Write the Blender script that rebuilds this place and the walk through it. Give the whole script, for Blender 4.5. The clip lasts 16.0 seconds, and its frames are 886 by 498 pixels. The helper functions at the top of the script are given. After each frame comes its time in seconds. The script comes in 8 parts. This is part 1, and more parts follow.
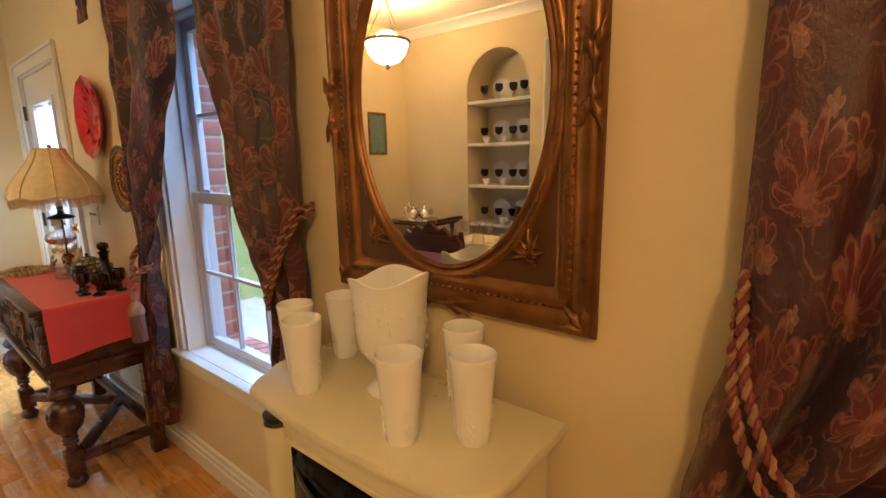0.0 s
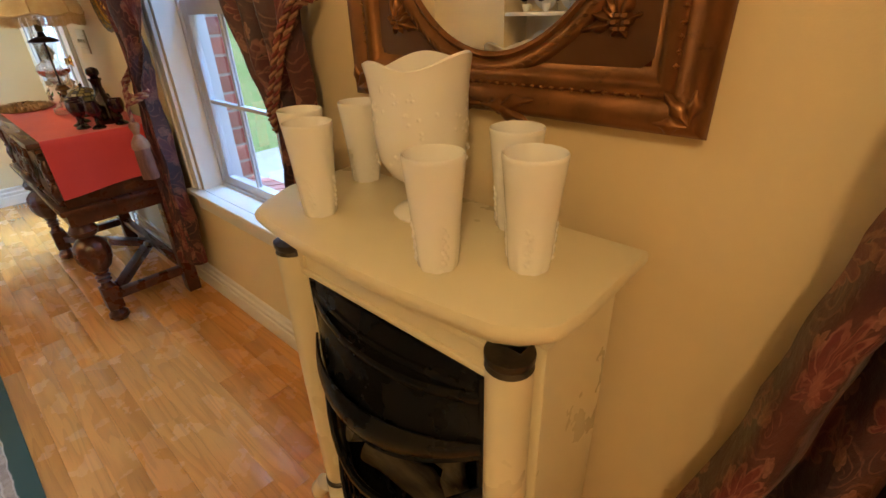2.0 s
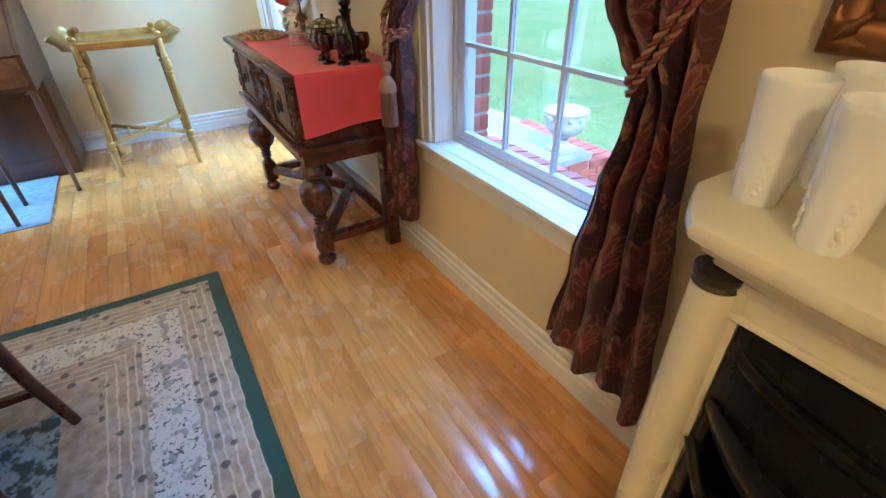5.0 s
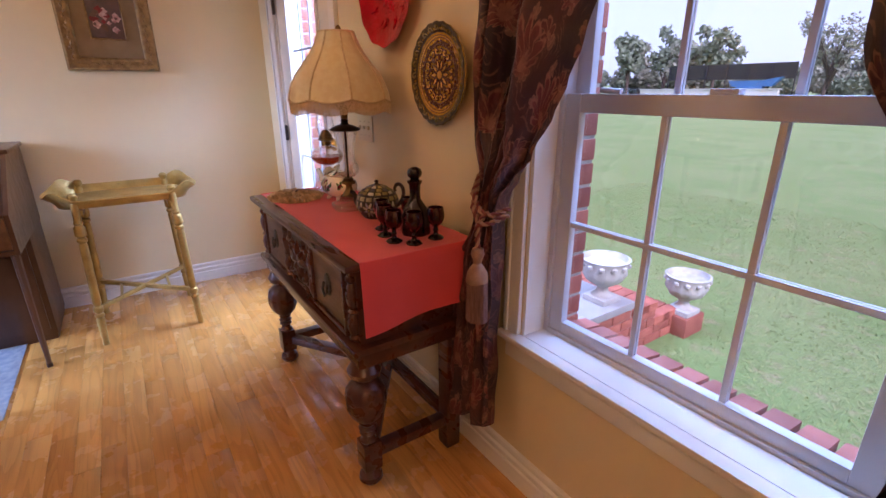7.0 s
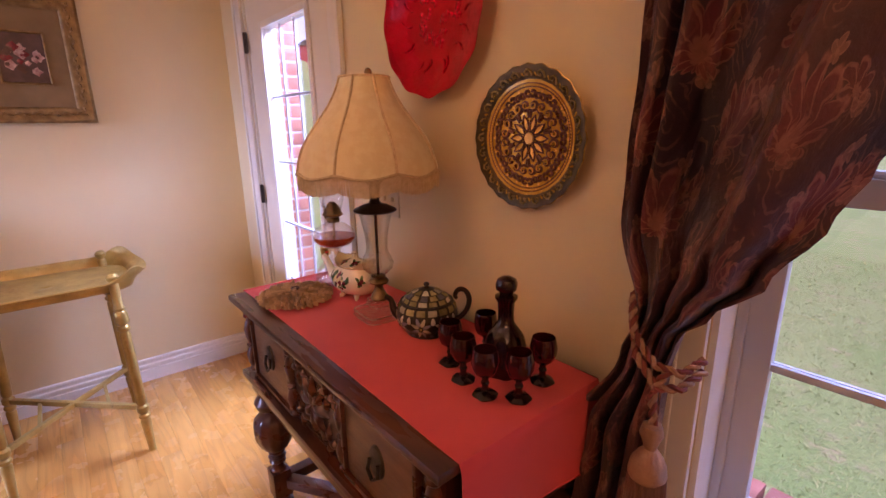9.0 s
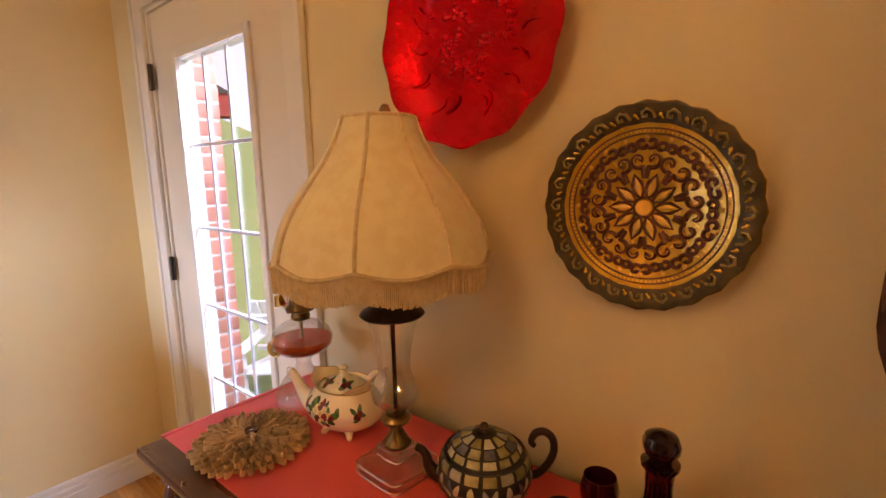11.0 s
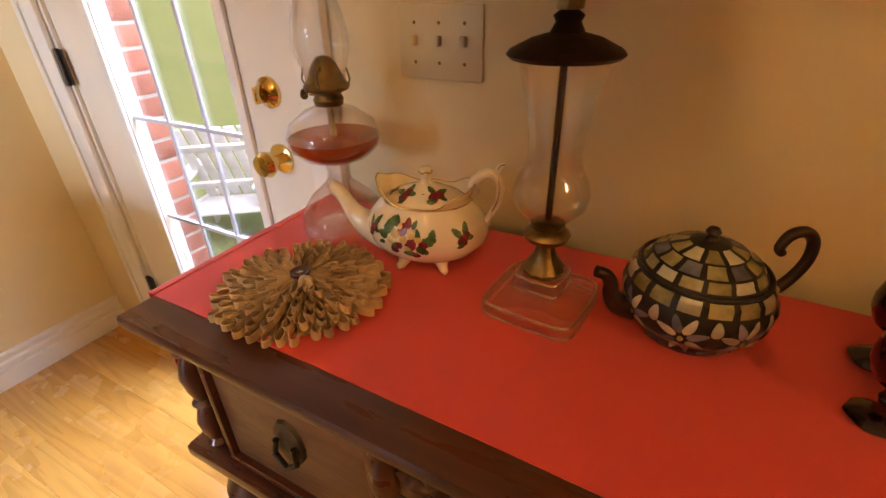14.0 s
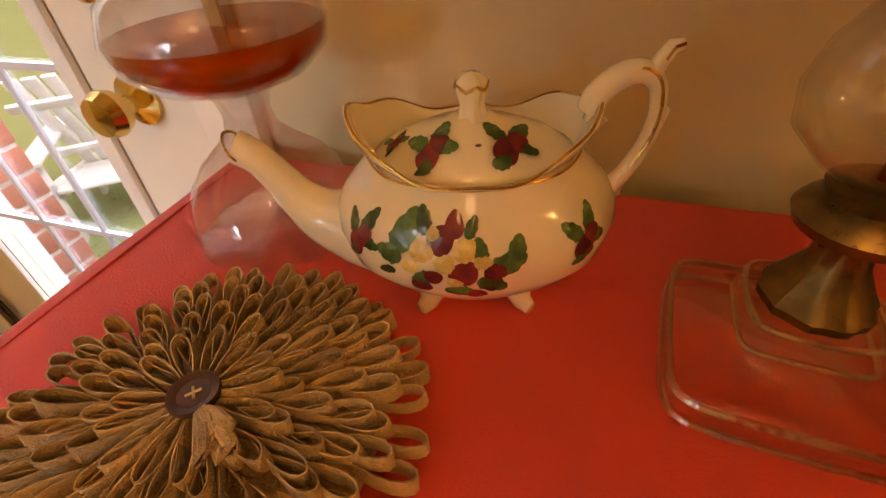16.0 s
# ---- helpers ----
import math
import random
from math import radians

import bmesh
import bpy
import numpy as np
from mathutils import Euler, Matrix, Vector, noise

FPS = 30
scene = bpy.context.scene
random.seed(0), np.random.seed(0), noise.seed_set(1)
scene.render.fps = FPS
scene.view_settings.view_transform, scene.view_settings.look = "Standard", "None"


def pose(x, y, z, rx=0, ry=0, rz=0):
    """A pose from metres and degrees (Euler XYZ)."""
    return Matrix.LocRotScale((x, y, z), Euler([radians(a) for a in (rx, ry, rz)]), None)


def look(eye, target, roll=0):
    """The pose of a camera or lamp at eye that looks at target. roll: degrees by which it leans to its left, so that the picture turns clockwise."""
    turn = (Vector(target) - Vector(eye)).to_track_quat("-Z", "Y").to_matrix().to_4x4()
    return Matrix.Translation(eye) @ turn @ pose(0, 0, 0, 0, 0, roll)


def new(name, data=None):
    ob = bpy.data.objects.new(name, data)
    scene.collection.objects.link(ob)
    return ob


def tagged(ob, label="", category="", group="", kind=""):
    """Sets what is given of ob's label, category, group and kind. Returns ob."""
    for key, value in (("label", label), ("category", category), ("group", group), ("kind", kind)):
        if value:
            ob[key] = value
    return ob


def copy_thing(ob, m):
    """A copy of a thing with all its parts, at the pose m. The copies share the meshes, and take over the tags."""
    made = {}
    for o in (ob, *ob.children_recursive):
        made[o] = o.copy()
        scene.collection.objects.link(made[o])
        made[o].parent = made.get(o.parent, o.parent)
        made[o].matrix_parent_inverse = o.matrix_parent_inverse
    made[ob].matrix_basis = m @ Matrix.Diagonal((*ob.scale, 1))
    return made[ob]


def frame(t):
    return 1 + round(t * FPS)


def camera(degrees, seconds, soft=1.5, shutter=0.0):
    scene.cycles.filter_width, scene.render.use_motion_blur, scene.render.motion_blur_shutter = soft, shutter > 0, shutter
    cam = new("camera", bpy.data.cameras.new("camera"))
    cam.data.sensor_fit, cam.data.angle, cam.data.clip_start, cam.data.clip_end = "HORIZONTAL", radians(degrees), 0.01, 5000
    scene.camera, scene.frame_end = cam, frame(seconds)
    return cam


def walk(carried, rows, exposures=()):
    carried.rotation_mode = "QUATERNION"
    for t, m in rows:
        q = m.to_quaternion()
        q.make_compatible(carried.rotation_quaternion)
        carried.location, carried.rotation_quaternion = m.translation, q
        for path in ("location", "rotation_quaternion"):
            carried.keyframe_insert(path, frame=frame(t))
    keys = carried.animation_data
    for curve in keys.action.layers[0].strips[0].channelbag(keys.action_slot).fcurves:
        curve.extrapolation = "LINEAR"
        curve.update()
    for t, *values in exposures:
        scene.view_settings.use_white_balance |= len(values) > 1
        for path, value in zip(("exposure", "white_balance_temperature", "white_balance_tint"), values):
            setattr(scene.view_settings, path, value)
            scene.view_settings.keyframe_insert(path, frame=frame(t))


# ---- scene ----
cam = camera(87.2, 16.0)
PATH = [
    (0, (0.039, -0.019, 1.432), (-1.197, 1.508, 1.057), -1.1),
    (0.5, (0.015, -0.021, 1.4), (-1.22, 1.484, 0.943), -1.8),
    (1, (-0.025, 0.031, 1.378), (-1.295, 1.469, 0.814), -3.2),
    (1.5, (-0.06, 0.094, 1.336), (-1.343, 1.452, 0.622), -3.8),
    (2, (-0.102, 0.102, 1.27), (-1.306, 1.398, 0.338), -2.1),
    (2.5, (-0.184, 0.088, 1.212), (-1.186, 1.364, 0.041), -2.3),
    (3, (-0.256, 0.062, 1.167), (-1.128, 1.297, -0.142), -1.6),
    (3.5, (-0.329, 0.014, 1.156), (-1.266, 1.162, -0.187), -1.4),
    (4, (-0.408, -0.043, 1.186), (-1.52, 1.007, -0.103), -1.4),
    (4.5, (-0.484, -0.093, 1.199), (-1.777, 0.847, -0.003), -1.0),
    (5, (-0.645, -0.083, 1.235), (-2.08, 0.789, 0.148), -0.8),
    (5.2, (-0.712, -0.071, 1.248), (-2.185, 0.805, 0.216), -0.2),
    (7.3, (-1.349, -0.129, 1.352), (-2.93, 0.929, 0.736), -0.6),
    (7.5, (-1.423, -0.107, 1.367), (-3.015, 0.942, 0.763), -0.7),
    (8, (-1.571, -0.071, 1.354), (-3.141, 1.007, 0.744), -1.0),
    (8.5, (-1.751, -0.069, 1.371), (-3.259, 1.11, 0.79), -1.3),
    (9, (-1.904, -0.068, 1.403), (-3.387, 1.171, 0.888), -0.8),
    (9.5, (-2.048, -0.015, 1.446), (-3.591, 1.199, 1.066), -0.5),
    (9.7, (-2.095, 0.001, 1.473), (-3.638, 1.23, 1.141), -0.9),
    (11.8, (-2.546, 0.045, 1.369), (-3.627, 1.678, 0.961), -0.5),
    (12, (-2.563, 0.069, 1.35), (-3.663, 1.672, 0.879), -0.5),
    (12.5, (-2.64, 0.095, 1.309), (-3.714, 1.67, 0.704), -1.1),
    (13, (-2.762, 0.096, 1.278), (-3.754, 1.647, 0.497), -2.6),
    (13.5, (-2.822, 0.078, 1.263), (-3.728, 1.617, 0.363), -1.7),
    (14, (-2.866, 0.103, 1.245), (-3.721, 1.608, 0.243), -1.4),
    (14.5, (-2.93, 0.196, 1.215), (-3.826, 1.619, 0.132), -1.7),
    (15, (-2.989, 0.292, 1.171), (-3.914, 1.65, 0.031), -2.1),
    (15.5, (-3.062, 0.347, 1.134), (-3.865, 1.715, -0.083), -3.6),
    (16, (-3.127, 0.386, 1.105), (-3.67, 1.837, -0.16), -4.4),
]

EXPO = [(0.0, 0.62, 5500, 20), (2.0, 0.70, 5300, 14), (3.5, 0.97, 4120, 8), (5.0, 1.0, 4250, 8), (7.5, 0.22, 5700, 54),
        (9.0, 0.32, 6000, 64), (12.0, 0.42, 7500, 30), (14.5, 0.42, 7600, 36), (16.0, 0.36, 9200, 38)]
walk(cam, [(t, look(eye, target, roll)) for t, eye, target, roll in PATH], EXPO)

# ---- light ----
world = bpy.data.worlds.new("sky")
scene.world = world
world.use_nodes = True
wn = world.node_tree
sky = wn.nodes.new("ShaderNodeTexSky")
sky.sky_type = "NISHITA"
sky.sun_disc = False
sky.sun_elevation, sky.sun_rotation = radians(41), radians(108)
sky.air_density, sky.dust_density = 1.0, 3.0
cloud = wn.nodes.new("ShaderNodeMix")
cloud.data_type = "RGBA"
cloud.inputs[0].default_value = 0.75
cloud.inputs[7].default_value = (8.4, 10.0, 12.4, 1.0)
wn.links.new(sky.outputs[0], cloud.inputs[6])
wn.links.new(cloud.outputs[2], wn.nodes["Background"].inputs[0])
wn.nodes["Background"].inputs[1].default_value = 0.105

sun = new("sun", bpy.data.lights.new("sun", "SUN"))
sun.data.energy, sun.data.angle, sun.data.color = 3.3, radians(16), (1.0, 0.96, 0.9)
sun.matrix_world = look((12, -4, 11), (0, 0, 0))


def lamp_point(name, place, watts, colour, radius):
    ob = new(name, bpy.data.lights.new(name, "POINT"))
    ob.data.energy, ob.data.color, ob.data.shadow_soft_size = watts, colour, radius
    ob.location = place
    return ob


def lamp_window(name, place, target, wide, high, watts, colour):
    ob = new(name, bpy.data.lights.new(name, "AREA"))
    ob.data.energy, ob.data.color, ob.data.shape = watts, colour, "RECTANGLE"
    ob.data.size, ob.data.size_y = wide, high
    ob.matrix_world = look(place, target)
    return ob


CHANDELIER = (-2.82, -1.22, 2.34)
WARM = (1.0, 0.62, 0.22)
DAY = (0.52, 0.76, 1.0)
lamp_point("chandelier_bulb", (CHANDELIER[0], CHANDELIER[1], CHANDELIER[2] + 0.02), 31, WARM, 0.11)
# unseen warm lamp added in the east to brighten stove and wall
lamp_point("added_east_bulb", (0.75, -1.1, 2.56), 40, WARM, 0.1)
# alcove window is assumed and unseen; narrow beam brightens west wall and floor
lamp_window("assumed_alcove_daylight", (-4.2, -3.42, 1.4), (-4.86, -1.2, 0.0), 0.95, 1.3, 55, DAY).data.spread = radians(80)

lamp_window("daylight_door_sky", (-3.85, 1.6, 2.6), (-4.45, 0.3, 0.0), 1.5, 0.8, 185, DAY)
lamp_window("daylight_west_window_sky", (-1.75, 1.75, 3.2), (-1.75, 0.5, 0.75), 1.0, 0.7, 54, (0.38, 0.66, 1.0))
lamp_window("daylight_east_window_sky", (0.57, 1.75, 3.2), (0.57, 0.5, 0.75), 1.0, 0.7, 26, (0.38, 0.66, 1.0))

# ---- materials ----
MATS = {}


def link(nt, a, b):
    nt.links.new(a, b)


def node(nt, kind, **sets):
    n = nt.nodes.new(kind)
    for key, value in sets.items():
        n.inputs[key.replace("_", " ")].default_value = value
    return n


def rgb(c):
    return (c[0], c[1], c[2], 1.0)


def mathn(nt, op, a, b=None, c=None):
    n = nt.nodes.new("ShaderNodeMath")
    n.operation = op
    for k, v in enumerate((a, b, c)):
        if v is None:
            continue
        if isinstance(v, (int, float)):
            n.inputs[k].default_value = v
        else:
            link(nt, v, n.inputs[k])
    return n.outputs[0]


def ramp(nt, fac, lo, hi, a=0.0, b=1.0):
    n = nt.nodes.new("ShaderNodeMapRange")
    n.interpolation_type = "SMOOTHSTEP"
    link(nt, fac, n.inputs[0])
    for k, v in enumerate((lo, hi, a, b)):
        n.inputs[k + 1].default_value = v
    return n.outputs[0]


def mixc(nt, fac, a, b, blend="MIX"):
    n = nt.nodes.new("ShaderNodeMix")
    n.data_type, n.blend_type = "RGBA", blend
    if isinstance(fac, (int, float)):
        n.inputs[0].default_value = fac
    else:
        link(nt, fac, n.inputs[0])
    for k, v in ((6, a), (7, b)):
        if isinstance(v, tuple):
            n.inputs[k].default_value = rgb(v)
        else:
            link(nt, v, n.inputs[k])
    return n.outputs[2]


def coords(nt, stretch=(1, 1, 1), uv=False, jitter=False):
    tc = nt.nodes.new("ShaderNodeTexCoord")
    out = tc.outputs["UV" if uv else "Object"]
    mp = nt.nodes.new("ShaderNodeMapping")
    mp.inputs["Scale"].default_value = stretch
    link(nt, out, mp.inputs["Vector"])
    if jitter:
        info = nt.nodes.new("ShaderNodeObjectInfo")
        add = nt.nodes.new("ShaderNodeVectorMath")
        add.operation = "SCALE"
        add.inputs[0].default_value = (37.0, 53.0, 71.0)
        link(nt, info.outputs["Random"], add.inputs["Scale"])
        link(nt, add.outputs[0], mp.inputs["Location"])
    return mp.outputs[0]


def noisen(nt, vec, scale, detail=4.0, rough=0.55, distort=0.0):
    n = node(nt, "ShaderNodeTexNoise", Scale=scale, Detail=detail, Roughness=rough, Distortion=distort)
    link(nt, vec, n.inputs["Vector"])
    return n.outputs["Fac"]


def bumpn(nt, height, strength, distance=0.01):
    n = node(nt, "ShaderNodeBump", Strength=strength, Distance=distance)
    link(nt, height, n.inputs["Height"])
    return n.outputs[0]


def surface(name, c1, c2=None, scale=6.0, rough=0.5, metal=0.0, bump=0.0, fine=90.0, stretch=(1, 1, 1), coat=0.0,
            trans=0.0, ior=1.45, vary=0.0, sheen=0.0, wear=None, glow=None, spec=0.5, uv=False, spread=0.12, subsurf=0.0):
    """A procedural surface: two colours mixed by large noise, fine grain in bump and roughness, optional wear colour."""
    m = bpy.data.materials.new(name)
    m.use_nodes = True
    nt = m.node_tree
    b = nt.nodes["Principled BSDF"]
    vec = coords(nt, stretch, uv, jitter=vary > 0)
    c2 = c2 or tuple(v * 0.8 for v in c1)
    big = noisen(nt, vec, scale, 5.0)
    col = mixc(nt, ramp(nt, big, 0.5 - spread * 1.6, 0.5 + spread * 1.6), c1, c2)
    grain = noisen(nt, vec, fine, 3.0, 0.6)
    if wear:
        col = mixc(nt, ramp(nt, noisen(nt, vec, scale * 2.7, 6.0, 0.7), 0.58, 0.72), col, wear)
    if vary > 0:
        info = nt.nodes.new("ShaderNodeObjectInfo")
        hsv = node(nt, "ShaderNodeHueSaturation")
        link(nt, ramp(nt, info.outputs["Random"], 0, 1, 1 - vary, 1 + vary), hsv.inputs["Value"])
        link(nt, col, hsv.inputs["Color"])
        col = hsv.outputs[0]
    link(nt, col, b.inputs["Base Color"])
    link(nt, ramp(nt, grain if bump else big, 0.25, 0.75, max(0.02, rough - 0.07), min(1, rough + 0.07)), b.inputs["Roughness"])
    b.inputs["Metallic"].default_value = metal
    b.inputs["Coat Weight"].default_value = coat
    b.inputs["Coat Roughness"].default_value = 0.08
    b.inputs["Transmission Weight"].default_value = trans
    b.inputs["IOR"].default_value = ior
    b.inputs["Sheen Weight"].default_value = sheen
    b.inputs["Specular IOR Level"].default_value = spec
    b.inputs["Subsurface Weight"].default_value = subsurf
    if subsurf:
        b.inputs["Subsurface Radius"].default_value = (0.01, 0.01, 0.008)
    if bump:
        link(nt, bumpn(nt, grain, bump, 0.004), b.inputs["Normal"])
    if glow:
        b.inputs["Emission Color"].default_value = rgb(glow[0])
        b.inputs["Emission Strength"].default_value = glow[1]
    MATS[name] = m
    return m


def glass(name, colour, rough=0.02, ior=1.45):
    m = bpy.data.materials.new(name)
    m.use_nodes = True
    nt = m.node_tree
    b = nt.nodes["Principled BSDF"]
    b.inputs["Base Color"].default_value = rgb(colour)
    b.inputs["Transmission Weight"].default_value = 1.0
    b.inputs["IOR"].default_value = ior
    n = noisen(nt, coords(nt), 30.0)
    link(nt, ramp(nt, n, 0.3, 0.8, rough, rough + 0.03), b.inputs["Roughness"])
    MATS[name] = m
    return m


def thin_glass(name, tint, bend, shine=0.055, edge_gloss=0.62):
    """Clear glass: mostly straight through, part refracted, mirror gloss at grazing angles."""
    m = glass(name, tint, 0.0, 1.3)
    nt = m.node_tree
    out = nt.nodes["Material Output"]
    clear = nt.nodes.new("ShaderNodeBsdfTransparent")
    clear.inputs[0].default_value = rgb(tint)
    gloss = nt.nodes.new("ShaderNodeBsdfGlossy")
    gloss.inputs["Roughness"].default_value = 0.04
    edge = nt.nodes.new("ShaderNodeLayerWeight")
    edge.inputs[0].default_value = 0.35
    fac = mathn(nt, "MULTIPLY_ADD", mathn(nt, "POWER", edge.outputs["Facing"], 2.5), edge_gloss, shine)
    a, b = nt.nodes.new("ShaderNodeMixShader"), nt.nodes.new("ShaderNodeMixShader")
    link(nt, fac, a.inputs[0])
    link(nt, clear.outputs[0], a.inputs[1])
    link(nt, gloss.outputs[0], a.inputs[2])
    b.inputs[0].default_value = bend
    link(nt, a.outputs[0], b.inputs[1])
    link(nt, nt.nodes["Principled BSDF"].outputs[0], b.inputs[2])
    link(nt, b.outputs[0], out.inputs[0])
    return m


def wood_floor(name):
    m = bpy.data.materials.new(name)
    m.use_nodes = True
    nt = m.node_tree
    b = nt.nodes["Principled BSDF"]
    vec = coords(nt, (1, 1, 1), jitter=True)
    st = nt.nodes.new("ShaderNodeMapping")
    st.inputs["Scale"].default_value = (0.7, 8.0, 1.0)
    link(nt, vec, st.inputs["Vector"])
    warp = noisen(nt, st.outputs[0], 1.6, 2.0, 0.5)
    rings = mathn(nt, "FRACT", mathn(nt, "MULTIPLY", warp, 7.0))
    rings = ramp(nt, rings, 0.35, 0.95)
    st2 = nt.nodes.new("ShaderNodeMapping")
    st2.inputs["Scale"].default_value = (6.0, 240.0, 1.0)
    link(nt, vec, st2.inputs["Vector"])
    pores = noisen(nt, st2.outputs[0], 1.0, 3.0, 0.6)
    info = nt.nodes.new("ShaderNodeObjectInfo")
    tone = mixc(nt, info.outputs["Random"], (0.69, 0.350, 0.082), (0.56, 0.252, 0.050))
    dark = mixc(nt, 0.75, tone, (0.25, 0.09, 0.02))
    col = mixc(nt, mathn(nt, "MULTIPLY", rings, 0.34), tone, dark)
    col = mixc(nt, mathn(nt, "MULTIPLY", ramp(nt, pores, 0.52, 0.75), 0.28), col, (0.2, 0.085, 0.03))
    link(nt, col, b.inputs["Base Color"])
    link(nt, ramp(nt, noisen(nt, vec, 7.0), 0.3, 0.7, 0.21, 0.30), b.inputs["Roughness"])
    b.inputs["Coat Weight"].default_value = 0.55
    b.inputs["Coat Roughness"].default_value = 0.09
    link(nt, bumpn(nt, pores, 0.03, 0.002), b.inputs["Normal"])
    return m


def damask(name, ground, dark, leaf, petal, wide=0.17, high=0.27):
    """Woven cloth: rows of red fan leaves with gold veins, small gold florets and curling stems on a dark ground."""
    m = bpy.data.materials.new(name)
    m.use_nodes = True
    nt = m.node_tree
    b = nt.nodes["Principled BSDF"]
    vec = coords(nt, (1, 1, 1), uv=True)
    wob = node(nt, "ShaderNodeTexNoise", Scale=13.0, Detail=3.0)
    link(nt, vec, wob.inputs["Vector"])
    off = nt.nodes.new("ShaderNodeVectorMath")
    off.operation = "MULTIPLY_ADD"
    link(nt, wob.outputs["Color"], off.inputs[0])
    off.inputs[1].default_value = (0.06, 0.06, 0)
    link(nt, vec, off.inputs[2])
    sp = nt.nodes.new("ShaderNodeSeparateXYZ")
    link(nt, off.outputs[0], sp.inputs[0])

    def cell(du, dv, w, h):
        """Coordinates inside the cells of a half-drop repeat, from each cell's middle, with angle from upright and radius."""
        uu = mathn(nt, "MULTIPLY_ADD", sp.outputs[0], 1.0 / w, du)
        col_ = mathn(nt, "FLOOR", uu)
        vv = mathn(nt, "ADD", mathn(nt, "MULTIPLY_ADD", sp.outputs[1], 1.0 / h, dv), mathn(nt, "MULTIPLY", mathn(nt, "FLOORED_MODULO", col_, 2.0), 0.5))
        px = mathn(nt, "MULTIPLY", mathn(nt, "SUBTRACT", mathn(nt, "FRACT", uu), 0.5), w)
        py = mathn(nt, "MULTIPLY", mathn(nt, "SUBTRACT", mathn(nt, "FRACT", vv), 0.5), h)
        ang = mathn(nt, "ARCTAN2", px, py)
        rad = mathn(nt, "SQRT", mathn(nt, "ADD", mathn(nt, "MULTIPLY", px, px), mathn(nt, "MULTIPLY", py, py)))
        return px, py, ang, rad

    def bloom(col, du, dv, w, h, size, lobes, up, fill, fillf, linef):
        px, py, ang, rad = cell(du, dv, w, h)
        lobe = mathn(nt, "ABSOLUTE", mathn(nt, "COSINE", mathn(nt, "MULTIPLY", ang, lobes)))
        reach = mathn(nt, "MULTIPLY_ADD", mathn(nt, "COSINE", ang), up, 1.0 - up)
        edge = mathn(nt, "MULTIPLY", mathn(nt, "MULTIPLY", reach, mathn(nt, "MULTIPLY_ADD", mathn(nt, "POWER", lobe, 0.6), 0.42, 0.58)), size)
        d = mathn(nt, "DIVIDE", rad, mathn(nt, "MAXIMUM", edge, 0.002))
        inside = ramp(nt, d, 0.94, 1.02, 1.0, 0.0)
        rim = mathn(nt, "MULTIPLY", ramp(nt, d, 0.84, 0.91), inside)
        curl = mathn(nt, "ABSOLUTE", mathn(nt, "SINE", mathn(nt, "MULTIPLY_ADD", d, 0.9, mathn(nt, "MULTIPLY", ang, lobes))))
        vein = mathn(nt, "MULTIPLY", ramp(nt, curl, 0.93, 0.985), inside)
        core = mathn(nt, "MULTIPLY", ramp(nt, d, 0.26, 0.34, 1.0, 0.0), inside)
        fade = ramp(nt, noisen(nt, vec, 6.0), 0.36, 0.6, 0.45, 1.0)
        col = mixc(nt, mathn(nt, "MULTIPLY", mathn(nt, "MULTIPLY", inside, fillf), fade), col, fill)
        lines = mathn(nt, "MINIMUM", mathn(nt, "ADD", mathn(nt, "ADD", rim, vein), core), 1.0)
        return mixc(nt, mathn(nt, "MULTIPLY", mathn(nt, "MULTIPLY", lines, linef), fade), col, leaf)

    col = mixc(nt, ramp(nt, noisen(nt, vec, 2.6, 4), 0.38, 0.62), ground, dark)
    sx, sy, sa, sr = cell(0.0, 0.25, wide * 0.5, high * 0.5)
    stem = mathn(nt, "ABSOLUTE", mathn(nt, "SINE", mathn(nt, "MULTIPLY_ADD", sr, 150.0, sa)))
    stem = mathn(nt, "MULTIPLY", ramp(nt, stem, 0.90, 0.97), ramp(nt, noisen(nt, vec, 8.0), 0.47, 0.56))
    col = mixc(nt, mathn(nt, "MULTIPLY", stem, 0.26), col, leaf)
    col = bloom(col, 0.5, 0.25, wide, high, 0.042, 3.5, 0.15, petal, 0.4, 0.5)
    col = bloom(col, 0.27, 0.12, wide * 0.5, high * 0.5, 0.023, 2.5, 0.1, leaf, 0.45, 0.4)
    col = bloom(col, 0.0, 0.0, wide, high, 0.118, 6.5, 0.42, petal, 0.7, 0.5)
    col = mixc(nt, mathn(nt, "MULTIPLY", ramp(nt, noisen(nt, vec, 34.0, 4.0, 0.7), 0.5, 0.7), 0.35), col, dark)
    link(nt, col, b.inputs["Base Color"])
    b.inputs["Roughness"].default_value = 0.46
    b.inputs["Sheen Weight"].default_value = 0.15
    b.inputs["Sheen Roughness"].default_value = 0.35
    crush = mathn(nt, "ADD", noisen(nt, vec, 20.0, 5.0, 0.6), mathn(nt, "MULTIPLY", noisen(nt, vec, 300.0), 0.15))
    link(nt, bumpn(nt, crush, 0.4, 0.012), b.inputs["Normal"])
    return m


